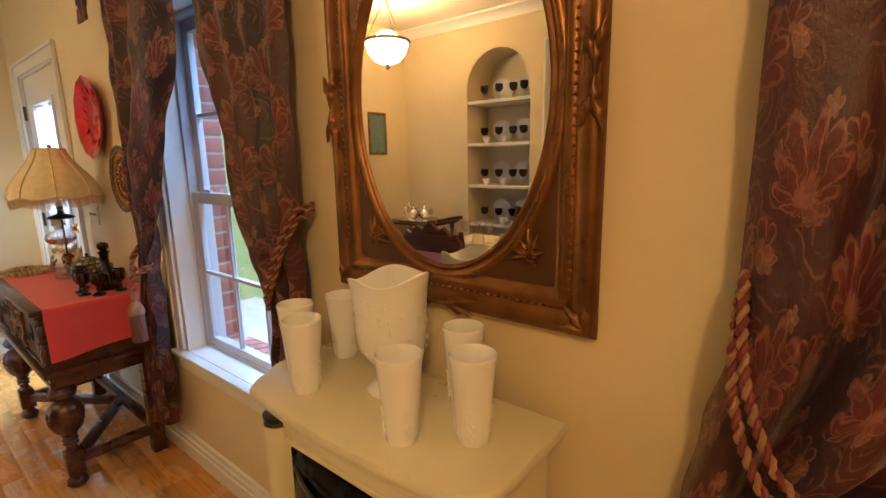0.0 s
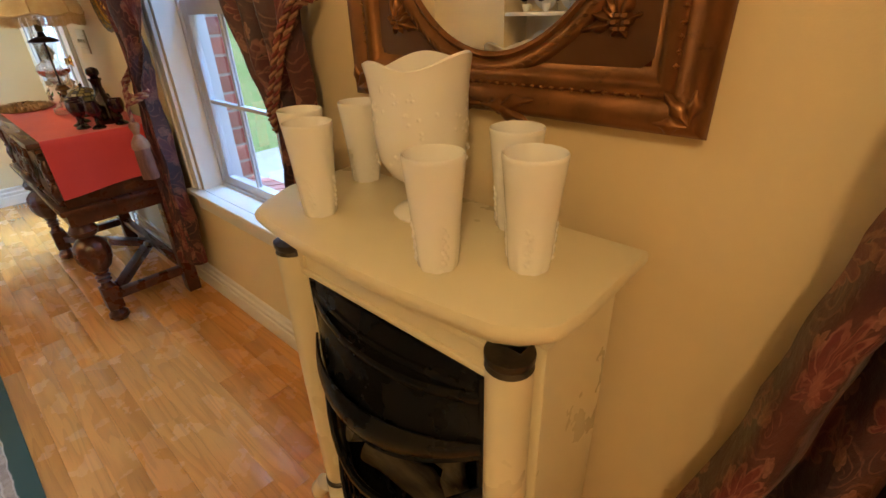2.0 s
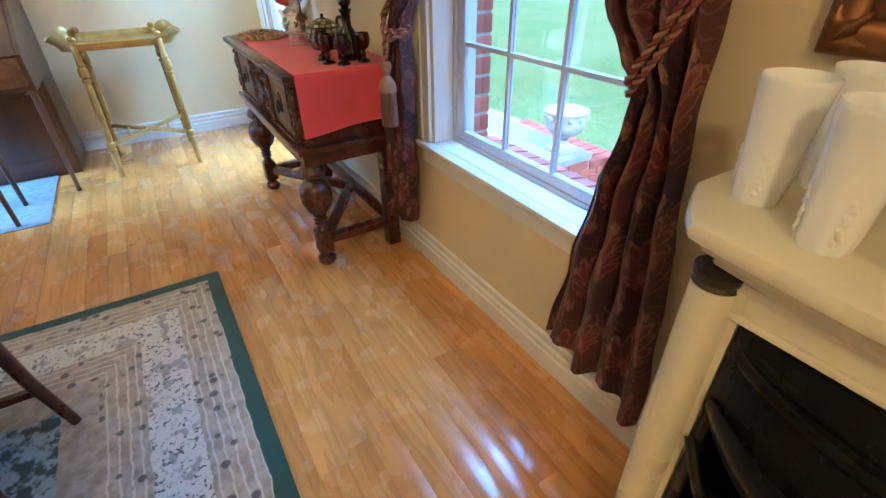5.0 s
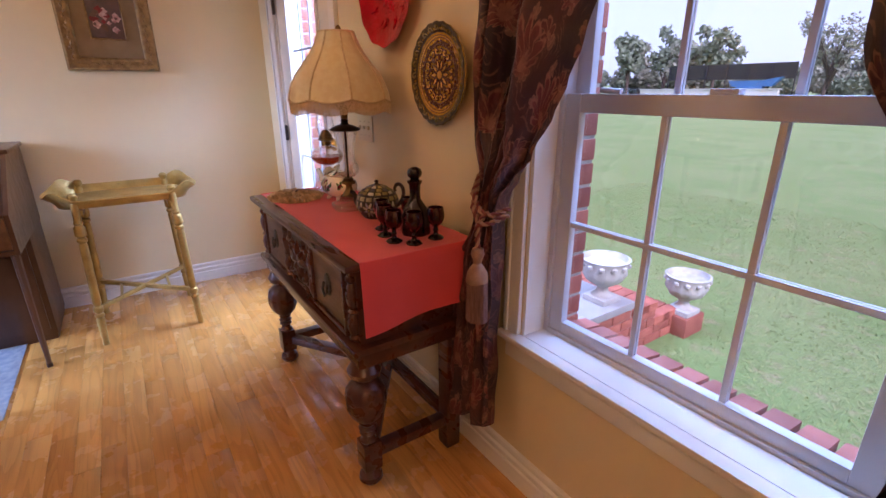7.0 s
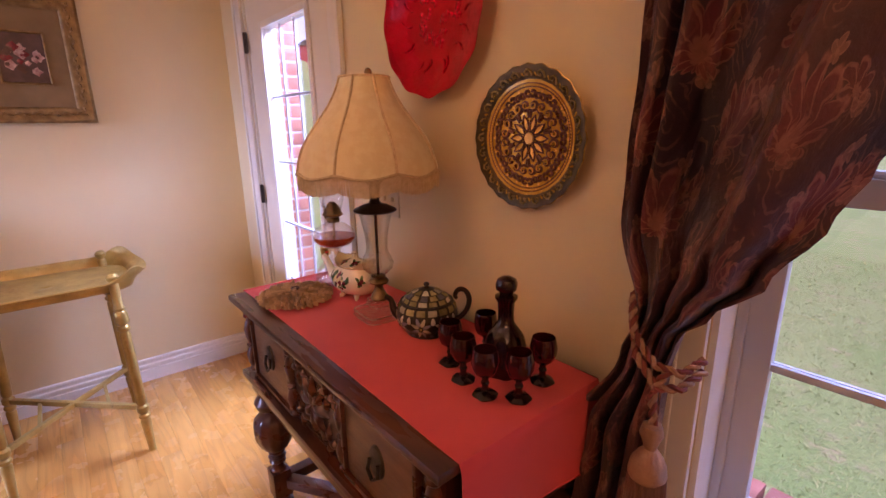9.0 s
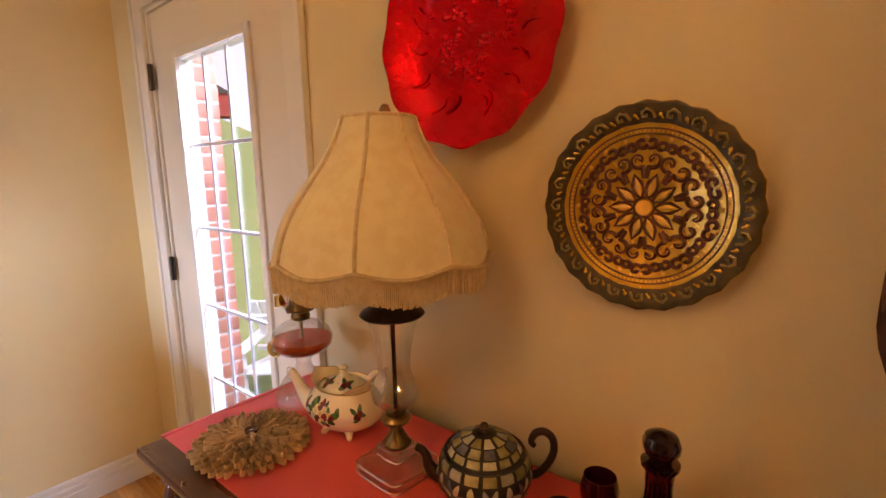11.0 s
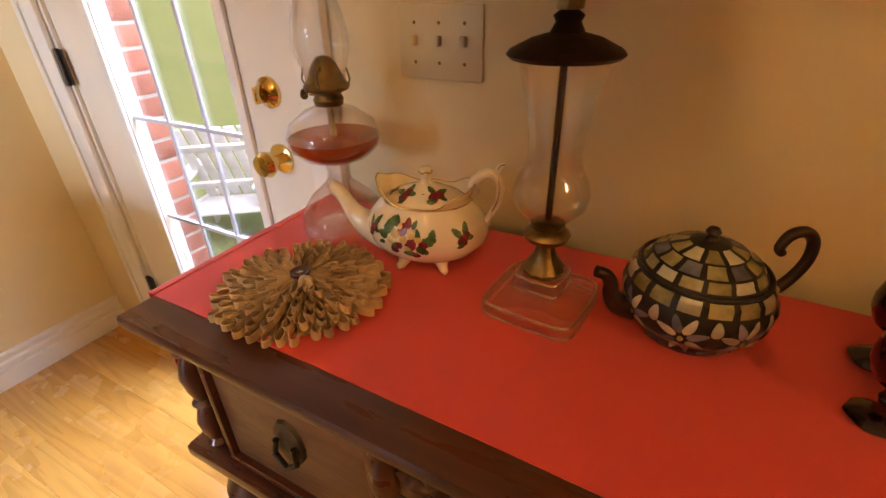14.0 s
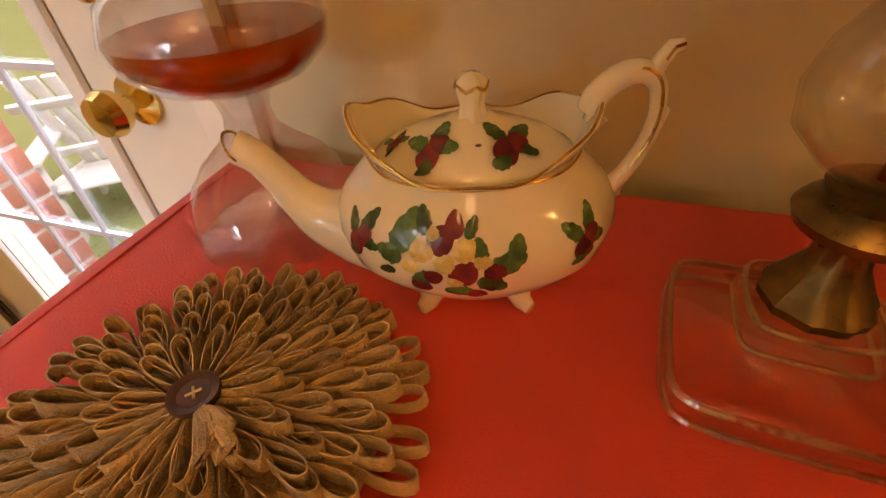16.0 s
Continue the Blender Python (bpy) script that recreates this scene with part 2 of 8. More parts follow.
def rug_pattern(name):
    m = bpy.data.materials.new(name)
    m.use_nodes = True
    nt = m.node_tree
    b = nt.nodes["Principled BSDF"]
    vec = coords(nt)
    sp = nt.nodes.new("ShaderNodeSeparateXYZ")
    link(nt, vec, sp.inputs[0])
    # distance in from the nearest edge of the rug; its centre is the object's origin
    ex = mathn(nt, "SUBTRACT", 1.62, mathn(nt, "ABSOLUTE", sp.outputs[0]))
    ey = mathn(nt, "SUBTRACT", 1.02, mathn(nt, "ABSOLUTE", sp.outputs[1]))
    e = mathn(nt, "MINIMUM", ex, ey)
    e = mathn(nt, "ADD", e, mathn(nt, "MULTIPLY", mathn(nt, "SUBTRACT", noisen(nt, vec, 18.0, 2.0), 0.5), 0.018))
    fine = noisen(nt, vec, 55.0, 4.0, 0.7)
    blot = noisen(nt, vec, 26.0, 3.0, 0.6)
    tan = mixc(nt, ramp(nt, blot, 0.35, 0.65), (0.40, 0.31, 0.21), (0.56, 0.47, 0.35))
    spots_ = mathn(nt, "MAXIMUM", ramp(nt, noisen(nt, vec, 70.0, 3.0, 0.6), 0.56, 0.63), mathn(nt, "MULTIPLY", ramp(nt, noisen(nt, vec, 15.0, 2.0), 0.56, 0.62), 0.55))
    lace = mixc(nt, spots_, (0.78, 0.72, 0.62), (0.17, 0.15, 0.13))
    field = mixc(nt, ramp(nt, noisen(nt, vec, 17.0, 3.0, 0.7), 0.44, 0.58), (0.42, 0.48, 0.50), (0.06, 0.09, 0.08))
    stripes = ramp(nt, mathn(nt, "FRACT", mathn(nt, "MULTIPLY", e, 34.0)), 0.72, 0.86)
    dots = node(nt, "ShaderNodeTexVoronoi", Scale=19.0)
    link(nt, vec, dots.inputs["Vector"])
    dotm = ramp(nt, dots.outputs["Distance"], 0.2, 0.3, 1.0, 0.0)

    def band(col, lo, hi, tint):
        f = mathn(nt, "MULTIPLY", ramp(nt, e, lo - 0.003, lo + 0.003), ramp(nt, e, hi - 0.003, hi + 0.003, 1.0, 0.0))
        return mixc(nt, f, col, tint)

    striped = mixc(nt, mathn(nt, "MULTIPLY", stripes, 0.75), tan, (0.76, 0.70, 0.58))
    striped = mixc(nt, mathn(nt, "MULTIPLY", dotm, 0.8), striped, (0.07, 0.05, 0.05))
    col = field
    col = band(col, 0.0, 0.56, striped)
    col = band(col, 0.19, 0.33, lace)
    col = band(col, 0.46, 0.56, tan)
    col = mixc(nt, mathn(nt, "MULTIPLY", ramp(nt, fine, 0.5, 0.75), 0.4), col, (0.12, 0.11, 0.1))
    col = band(col, -1.0, 0.055, mixc(nt, fine, (0.028, 0.068, 0.045), (0.045, 0.095, 0.065)))
    link(nt, col, b.inputs["Base Color"])
    b.inputs["Roughness"].default_value = 0.95
    b.inputs["Sheen Weight"].default_value = 0.2
    link(nt, bumpn(nt, noisen(nt, vec, 420.0, 2.0), 0.5, 0.004), b.inputs["Normal"])
    return m


def grass_mat(name):
    m = bpy.data.materials.new(name)
    m.use_nodes = True
    nt = m.node_tree
    b = nt.nodes["Principled BSDF"]
    vec = coords(nt)
    c = mixc(nt, ramp(nt, noisen(nt, vec, 0.6, 5.0), 0.35, 0.65), (0.205, 0.305, 0.085), (0.265, 0.335, 0.115))
    c = mixc(nt, ramp(nt, noisen(nt, vec, 6.0, 6.0, 0.7), 0.52, 0.7), c, (0.36, 0.32, 0.16))
    c = mixc(nt, mathn(nt, "MULTIPLY", ramp(nt, noisen(nt, vec, 40.0, 4.0, 0.7), 0.48, 0.66), 0.6), c, (0.11, 0.165, 0.05))
    link(nt, c, b.inputs["Base Color"])
    b.inputs["Roughness"].default_value = 0.9
    link(nt, bumpn(nt, noisen(nt, vec, 60.0, 5.0, 0.7), 0.8, 0.03), b.inputs["Normal"])
    return m


def glow_glass(name, colour, strength):
    m = bpy.data.materials.new(name)
    m.use_nodes = True
    b = m.node_tree.nodes["Principled BSDF"]
    b.inputs["Base Color"].default_value = (0.9, 0.85, 0.75, 1)
    b.inputs["Emission Color"].default_value = rgb(colour)
    b.inputs["Emission Strength"].default_value = strength
    b.inputs["Roughness"].default_value = 0.3
    return m


M_WALL = surface("wall_paint", (0.75, 0.62, 0.36), (0.72, 0.59, 0.335), 1.4, 0.62, bump=0.12, fine=260)
M_CEIL = surface("ceiling_paint", (0.80, 0.74, 0.62), (0.77, 0.71, 0.59), 1.2, 0.8, bump=0.1, fine=200)
M_TRIM = surface("trim_paint", (0.80, 0.77, 0.70), (0.76, 0.73, 0.655), 2.0, 0.35, bump=0.03)
M_VINYL = surface("window_vinyl", (0.58, 0.585, 0.62), (0.54, 0.545, 0.58), 3.0, 0.35)
M_DOOR = surface("door_paint", (0.79, 0.73, 0.62), (0.76, 0.70, 0.58), 2.0, 0.4, bump=0.03)
M_FLOOR = wood_floor("oak_floor")
M_GAP = surface("floor_joint", (0.07, 0.03, 0.012), (0.05, 0.02, 0.01), 5, 0.7)
M_PANE = glass("window_glass", (1, 1, 1), 0.0)
M_CLEAR = thin_glass("clear_glass", (0.985, 0.982, 0.97), 0.06)
M_PRESSED = thin_glass("pressed_glass", (0.965, 0.96, 0.935), 0.14, 0.10)
M_FOOT = thin_glass("foot_glass", (0.97, 0.965, 0.945), 0.22, 0.03, 0.5)
M_IVORY = surface("stove_enamel", (0.78, 0.715, 0.49), (0.75, 0.68, 0.455), 2.5, 0.30, coat=0.25)
M_BLACK = surface("black_enamel", (0.006, 0.0065, 0.0065), (0.010, 0.010, 0.010), 8, 0.26, spec=0.3)
M_SMOKE = surface("smoked_panel", (0.006, 0.006, 0.006), (0.01, 0.01, 0.009), 8, 0.12)
# log colour lowered in place of tinted glass before the firebox
M_LOG = surface("ceramic_log", (0.095, 0.072, 0.038), (0.035, 0.027, 0.018), 14, 0.9, bump=0.8, fine=60, stretch=(0.4, 3, 3))
M_PEWTER = surface("dark_pewter", (0.10, 0.085, 0.065), (0.06, 0.05, 0.04), 30, 0.42, metal=0.8, bump=0.2)
M_MILK = surface("milk_glass", (0.90, 0.89, 0.87), (0.88, 0.87, 0.84), 3, 0.24, subsurf=0.25)
M_GILT = surface("antique_gilt", (0.27, 0.12, 0.030), (0.15, 0.064, 0.018), 9, 0.38, metal=0.72, bump=0.18, fine=60, wear=(0.10, 0.045, 0.015))
M_GILTD = surface("dark_gilt_panel", (0.135, 0.06, 0.018), (0.10, 0.042, 0.013), 5, 0.42, metal=0.45, bump=0.12, fine=90)
M_GILTR = surface("bright_gilt", (0.62, 0.36, 0.11), (0.38, 0.19, 0.05), 30, 0.3, metal=0.85, bump=0.15)
M_MIRROR = surface("mirror_silver", (0.95, 0.95, 0.94), (0.95, 0.95, 0.94), 1, 0.02, metal=1.0)
M_MIRROR.node_tree.nodes["Principled BSDF"].inputs["Roughness"].default_value = 0.0
for l in list(M_MIRROR.node_tree.nodes["Principled BSDF"].inputs["Roughness"].links):
    M_MIRROR.node_tree.links.remove(l)
M_CURT = damask("burgundy_damask", (0.080, 0.021, 0.021), (0.024, 0.010, 0.020), (0.36, 0.18, 0.11), (0.155, 0.020, 0.026))
M_ROPE = surface("rope_burgundy", (0.22, 0.05, 0.035), (0.15, 0.03, 0.025), 40, 0.6, bump=0.3, fine=300)
M_ROPEG = surface("rope_gold", (0.36, 0.20, 0.105), (0.28, 0.14, 0.075), 40, 0.55, bump=0.3, fine=300)
M_FRINGE = surface("tassel_fringe", (0.24, 0.12, 0.085), (0.15, 0.07, 0.055), 60, 0.7, bump=0.5, fine=240, stretch=(4, 4, 0.3))
M_OAK = surface("dark_oak", (0.105, 0.030, 0.013), (0.058, 0.017, 0.009), 7, 0.30, bump=0.0, fine=60, stretch=(0.4, 3, 3), coat=0.3)
M_OAKP = surface("drawer_oak", (0.20, 0.105, 0.052), (0.13, 0.062, 0.03), 9, 0.42, bump=0.15, fine=70, stretch=(0.5, 3, 3), coat=0.15)
M_CLOTH = surface("coral_linen", (0.77, 0.080, 0.060), (0.72, 0.068, 0.052), 4, 0.85, bump=0.25, fine=500, sheen=0.25)
M_BURLAP = surface("burlap", (0.62, 0.44, 0.22), (0.50, 0.33, 0.15), 25, 0.9, bump=0.6, fine=450, vary=0.22, sheen=0.2)
M_BUTTON = surface("brown_button", (0.10, 0.045, 0.025), (0.07, 0.03, 0.018), 20, 0.4)
M_CHINA = surface("cream_china", (0.88, 0.80, 0.61), (0.86, 0.77, 0.57), 6, 0.16, coat=0.6, bump=0.0)
M_GOLD = surface("gold_line", (0.72, 0.45, 0.13), (0.55, 0.33, 0.09), 30, 0.25, metal=0.9)
M_LEAF = surface("leaf_decal", (0.03, 0.085, 0.025), (0.09, 0.17, 0.05), 90, 0.22, coat=0.5, vary=0.35)
M_BERRY = surface("berry_decal", (0.24, 0.03, 0.03), (0.12, 0.018, 0.03), 120, 0.2, coat=0.5, vary=0.3)
M_PETAL = surface("petal_decal", (0.82, 0.68, 0.30), (0.60, 0.44, 0.13), 150, 0.25, coat=0.4)
M_LEAD = surface("lead_came", (0.022, 0.018, 0.014), (0.035, 0.03, 0.024), 40, 0.45, metal=0.4, bump=0.3)
M_PANEA = surface("amber_pane", (0.36, 0.31, 0.14), (0.24, 0.21, 0.08), 60, 0.14, coat=0.5, vary=0.35)
M_PANEB = surface("pale_pane", (0.52, 0.49, 0.36), (0.40, 0.38, 0.26), 60, 0.14, coat=0.5, vary=0.3)
M_PANEC = surface("blue_grey_pane", (0.13, 0.14, 0.17), (0.20, 0.20, 0.22), 60, 0.14, coat=0.5, vary=0.3)
M_BRONZE = surface("dark_bronze", (0.055, 0.032, 0.022), (0.035, 0.02, 0.014), 30, 0.4, metal=0.5, bump=0.1)
M_BRASS = surface("aged_brass", (0.27, 0.185, 0.075), (0.16, 0.105, 0.042), 40, 0.34, metal=0.9, bump=0.12, wear=(0.10, 0.065, 0.03))
M_SHINYBRASS = surface("polished_brass", (0.80, 0.55, 0.18), (0.70, 0.45, 0.14), 20, 0.14, metal=1.0)
M_SHADE = surface("ivory_silk", (0.85, 0.74, 0.45), (0.80, 0.67, 0.37), 34, 0.6, bump=0.05, fine=420, sheen=0.4, spread=0.06)
M_THREAD = surface("silk_fringe", (0.76, 0.61, 0.35), (0.64, 0.48, 0.25), 80, 0.7, bump=0.3, fine=300, vary=0.12)
M_OIL = surface("red_lamp_oil", (0.66, 0.085, 0.004), (0.55, 0.05, 0.003), 6, 0.06, trans=0.4, ior=1.2, coat=0.3)
M_RUBYD = surface("dark_ruby_glass", (0.014, 0.002, 0.004), (0.009, 0.0015, 0.003), 30, 0.12, coat=0.4, bump=0.35, fine=80)
M_RUBY = surface("ruby_glass", (0.045, 0.002, 0.005), (0.025, 0.0015, 0.003), 25, 0.1, coat=0.5)
M_REDPLATE = surface("red_foil_glass", (0.80, 0.004, 0.010), (0.55, 0.002, 0.006), 12, 0.16, metal=0.85, coat=0.3, bump=0.6, fine=55)
M_AMBER = surface("amber_glaze", (0.80, 0.50, 0.055), (0.60, 0.33, 0.035), 22, 0.22, metal=0.4, coat=0.6, bump=0.1)
M_AMBERL = surface("pale_amber_glaze", (0.85, 0.50, 0.09), (0.70, 0.38, 0.05), 30, 0.36, metal=0.5, coat=0.6)
M_UMBER = surface("umber_relief", (0.13, 0.034, 0.013), (0.085, 0.022, 0.009), 30, 0.32, coat=0.4)
M_PLATERIM = surface("bronze_green_rim", (0.105, 0.070, 0.022), (0.055, 0.038, 0.014), 40, 0.42, metal=0.3, coat=0.1, bump=0.3)
M_OLIVE = surface("olive_gold_glaze", (0.36, 0.27, 0.075), (0.24, 0.17, 0.05), 40, 0.28, metal=0.4, coat=0.4)
M_TRAYG = surface("gold_paint", (0.50, 0.35, 0.095), (0.37, 0.245, 0.06), 12, 0.40, metal=0.45, bump=0.08, wear=(0.26, 0.17, 0.05))
M_ARTFRAME = surface("carved_gold_frame", (0.32, 0.21, 0.075), (0.20, 0.125, 0.045), 25, 0.45, metal=0.5, bump=0.5, fine=50, wear=(0.30, 0.2, 0.09))
M_ARTMAT = surface("brown_picture_mat", (0.25, 0.165, 0.07), (0.21, 0.135, 0.055), 8, 0.6)
M_ARTDARK = surface("painting_ground", (0.055, 0.03, 0.025), (0.11, 0.06, 0.05), 14, 0.4, coat=0.3)
M_ARTPINK = surface("painting_blossom", (0.62, 0.44, 0.38), (0.30, 0.12, 0.12), 50, 0.45)
M_WALNUT = surface("walnut_desk", (0.13, 0.062, 0.03), (0.08, 0.036, 0.018), 6, 0.35, bump=0.1, stretch=(1, 1, 0.2), coat=0.2)
M_RUG = rug_pattern("patterned_rug")
M_BLUERUG = surface("blue_grey_rug", (0.22, 0.27, 0.32), (0.33, 0.37, 0.40), 30, 0.95, bump=0.5, fine=300)
M_SEAT = surface("rose_upholstery", (0.55, 0.24, 0.22), (0.50, 0.20, 0.19), 20, 0.85, bump=0.3, fine=300)
M_BLUESEAT = surface("pale_blue_upholstery", (0.34, 0.42, 0.50), (0.28, 0.36, 0.45), 20, 0.85, bump=0.3, fine=300)
M_TABLEC = surface("cream_tablecloth", (0.74, 0.64, 0.42), (0.70, 0.59, 0.37), 6, 0.85, bump=0.2, fine=400)
M_PLATEW = surface("white_china", (0.80, 0.78, 0.72), (0.76, 0.74, 0.68), 10, 0.2, coat=0.5)
M_PLATEG = surface("green_china", (0.20, 0.30, 0.24), (0.15, 0.25, 0.20), 10, 0.25, coat=0.4)
M_SILVER = surface("silver_plate", (0.78, 0.74, 0.66), (0.62, 0.57, 0.48), 25, 0.16, metal=1.0)
M_BOWL = glow_glass("lit_lamp_bowl", (1.0, 0.78, 0.45), 5.0)
M_SWITCH = surface("almond_plastic", (0.66, 0.56, 0.34), (0.64, 0.53, 0.32), 5, 0.4)
M_YELLOW = surface("yellow_gas_hose", (0.68, 0.44, 0.06), (0.60, 0.38, 0.05), 20, 0.45)
M_BRICK = surface("red_brick", (0.40, 0.13, 0.085), (0.31, 0.09, 0.06), 14, 0.85, bump=0.5, fine=120, vary=0.2)
M_MORTAR = surface("mortar", (0.44, 0.40, 0.36), (0.36, 0.33, 0.29), 20, 0.95, bump=0.4, fine=160)
M_CONC = surface("concrete", (0.34, 0.33, 0.31), (0.28, 0.27, 0.26), 6, 0.9, bump=0.3)
M_STONE = surface("weathered_urn_stone", (0.52, 0.50, 0.46), (0.36, 0.35, 0.32), 12, 0.9, bump=0.5, fine=60)
M_WHITEWD = surface("white_painted_wood", (0.74, 0.74, 0.72), (0.62, 0.62, 0.60), 10, 0.6, bump=0.2, wear=(0.45, 0.44, 0.42))
M_GRASS = grass_mat("lawn")
M_BLADE = surface("grass_blades", (0.21, 0.275, 0.09), (0.27, 0.29, 0.12), 4, 0.8)
M_BARK = surface("tree_bark", (0.12, 0.09, 0.07), (0.08, 0.06, 0.045), 6, 0.95, bump=0.6)
# foliage colours lifted to put distance haze into the far trees
M_FOLI = surface("foliage", (0.19, 0.235, 0.155), (0.25, 0.28, 0.19), 0.3, 0.9)
M_FOLIP = surface("pale_foliage", (0.25, 0.26, 0.19), (0.31, 0.305, 0.23), 0.5, 0.9)
M_FARWALL = surface("pale_barn_wall", (0.62, 0.61, 0.58), (0.55, 0.54, 0.50), 1, 0.8)
M_BLUE = surface("blue_object_paint", (0.07, 0.20, 0.42), (0.05, 0.15, 0.34), 1, 0.7)
M_REDBARN = surface("red_shed_paint", (0.36, 0.05, 0.05), (0.28, 0.04, 0.04), 1, 0.8)
M_IRON = surface("black_iron", (0.03, 0.03, 0.032), (0.02, 0.02, 0.02), 20, 0.5)
M_STRAW = surface("dry_field", (0.26, 0.215, 0.12), (0.2, 0.18, 0.09), 0.3, 0.95)

# ---- mesh helpers ----
def box(x0, x1, y0, y1, z0, z1, b=0.0):
    bm = bmesh.new()
    bmesh.ops.create_cube(bm, size=1.0)
    for v in bm.verts:
        v.co = Vector(((x0 + x1) / 2 + v.co.x * (x1 - x0), (y0 + y1) / 2 + v.co.y * (y1 - y0), (z0 + z1) / 2 + v.co.z * (z1 - z0)))
    if b:
        bmesh.ops.bevel(bm, geom=bm.edges[:], offset=b, segments=2, affect="EDGES", profile=0.6)
    bm.verts.index_update()
    out = ([tuple(v.co) for v in bm.verts], [tuple(v.index for v in f.verts) for f in bm.faces])
    bm.free()
    return out


def lathe(profile, n=24, at=(0, 0, 0), sx=1.0, sy=1.0, shape=None, caps=True):
    """Turn (radius, height) pairs round z. shape(angle, height, radius) may change the radius."""
    vs, fs = [], []
    for r, z in profile:
        for k in range(n):
            a = 2 * math.pi * k / n
            q = shape(a, z, r) if shape else r
            vs.append((at[0] + q * math.cos(a) * sx, at[1] + q * math.sin(a) * sy, at[2] + z))
    for i in range(len(profile) - 1):
        for k in range(n):
            a, b = i * n + k, i * n + (k + 1) % n
            fs.append((a, b, b + n, a + n))
    if caps and profile[0][0] > 1e-5:
        fs.append(tuple(range(n - 1, -1, -1)))
    if caps and profile[-1][0] > 1e-5:
        fs.append(tuple((len(profile) - 1) * n + k for k in range(n)))
    return vs, fs


def tube(points, radius, n=8, closed=False, flat=1.0):
    """A round bar along points; radius may be a list."""
    pts = [Vector(p) for p in points]
    rs = radius if isinstance(radius, (list, tuple)) else [radius] * len(pts)
    vs, fs = [], []
    up = None
    for i, p in enumerate(pts):
        a = pts[i - 1] if (i or closed) else p
        c = pts[(i + 1) % len(pts)] if (i < len(pts) - 1 or closed) else p
        d = (c - a).normalized() if (c - a).length > 1e-9 else Vector((0, 0, 1))
        if up is None:
            up = Vector((0, 0, 1)) if abs(d.z) < 0.9 else Vector((1, 0, 0))
        s = d.cross(up).normalized()
        up = s.cross(d).normalized()
        for k in range(n):
            t = 2 * math.pi * k / n
            vs.append(tuple(p + s * math.cos(t) * rs[i] + up * math.sin(t) * rs[i] * flat))
    m = len(pts)
    for i in range(m if closed else m - 1):
        for k in range(n):
            a, b = i * n + k, i * n + (k + 1) % n
            c, d = ((i + 1) % m) * n + (k + 1) % n, ((i + 1) % m) * n + k
            fs.append((a, b, c, d))
    if not closed:
        fs.append(tuple(range(n - 1, -1, -1)))
        fs.append(tuple((m - 1) * n + k for k in range(n)))
    return vs, fs


def curvy(points, radii, n=5):
    """Points and radii rounded into a flowing curve."""
    pts, out, rad = [Vector(p) for p in points], [], []
    for i in range(len(pts) - 1):
        a, b, c, d = pts[max(0, i - 1)], pts[i], pts[i + 1], pts[min(len(pts) - 1, i + 2)]
        for k in range(n):
            t = k / n
            out.append(tuple(0.5 * ((2 * b) + (c - a) * t + (2 * a - 5 * b + 4 * c - d) * t * t + (3 * b - a - 3 * c + d) * t ** 3)))
            rad.append(radii[i] + (radii[i + 1] - radii[i]) * t)
    return out + [tuple(pts[-1])], rad + [radii[-1]]


def prism(outline, z0, z1, axis="z"):
    """Extrude a closed (x, y) outline from z0 to z1 along an axis."""
    n = len(outline)
    pick = {"z": lambda p, h: (p[0], p[1], h), "y": lambda p, h: (p[0], h, p[1]), "x": lambda p, h: (h, p[0], p[1])}[axis]
    vs = [pick(p, z0) for p in outline] + [pick(p, z1) for p in outline]
    fs = [(i, (i + 1) % n, n + (i + 1) % n, n + i) for i in range(n)]
    return vs, fs + [tuple(range(n - 1, -1, -1)), tuple(range(n, 2 * n))]


def sheet(fn, nu, nv, thick=0.0):
    """A grid of fn(u, v) for u, v in 0..1; with thick a closed shell."""
    pts = [Vector(fn(i / nu, j / nv)) for j in range(nv + 1) for i in range(nu + 1)]
    w = nu + 1
    fs = [(j * w + i, j * w + i + 1, (j + 1) * w + i + 1, (j + 1) * w + i) for j in range(nv) for i in range(nu)]
    if thick:
        nor = [Vector() for _ in pts]
        for f in fs:
            q = (pts[f[1]] - pts[f[0]]).cross(pts[f[3]] - pts[f[0]])
            for k in f:
                nor[k] += q
        m = len(pts)
        back = [p - (k.normalized() * thick if k.length > 0 else k) for p, k in zip(pts, nor)]
        fs = fs + [tuple(m + k for k in reversed(f)) for f in fs]
        rim = [i for i in range(w)] + [j * w + nu for j in range(1, nv + 1)] + [nv * w + i for i in range(nu - 1, -1, -1)] + [j * w for j in range(nv - 1, 0, -1)]
        fs += [(rim[k], m + rim[k], m + rim[(k + 1) % len(rim)], rim[(k + 1) % len(rim)]) for k in range(len(rim))]
        pts = pts + back
    return [tuple(p) for p in pts], fs


def moved(g, m):
    return [tuple(m @ Vector(v)) for v in g[0]], g[1]


def joined(gs):
    vs, fs = [], []
    for v, f in gs:
        k = len(vs)
        vs += v
        fs += [tuple(i + k for i in q) for q in f]
    return vs, fs


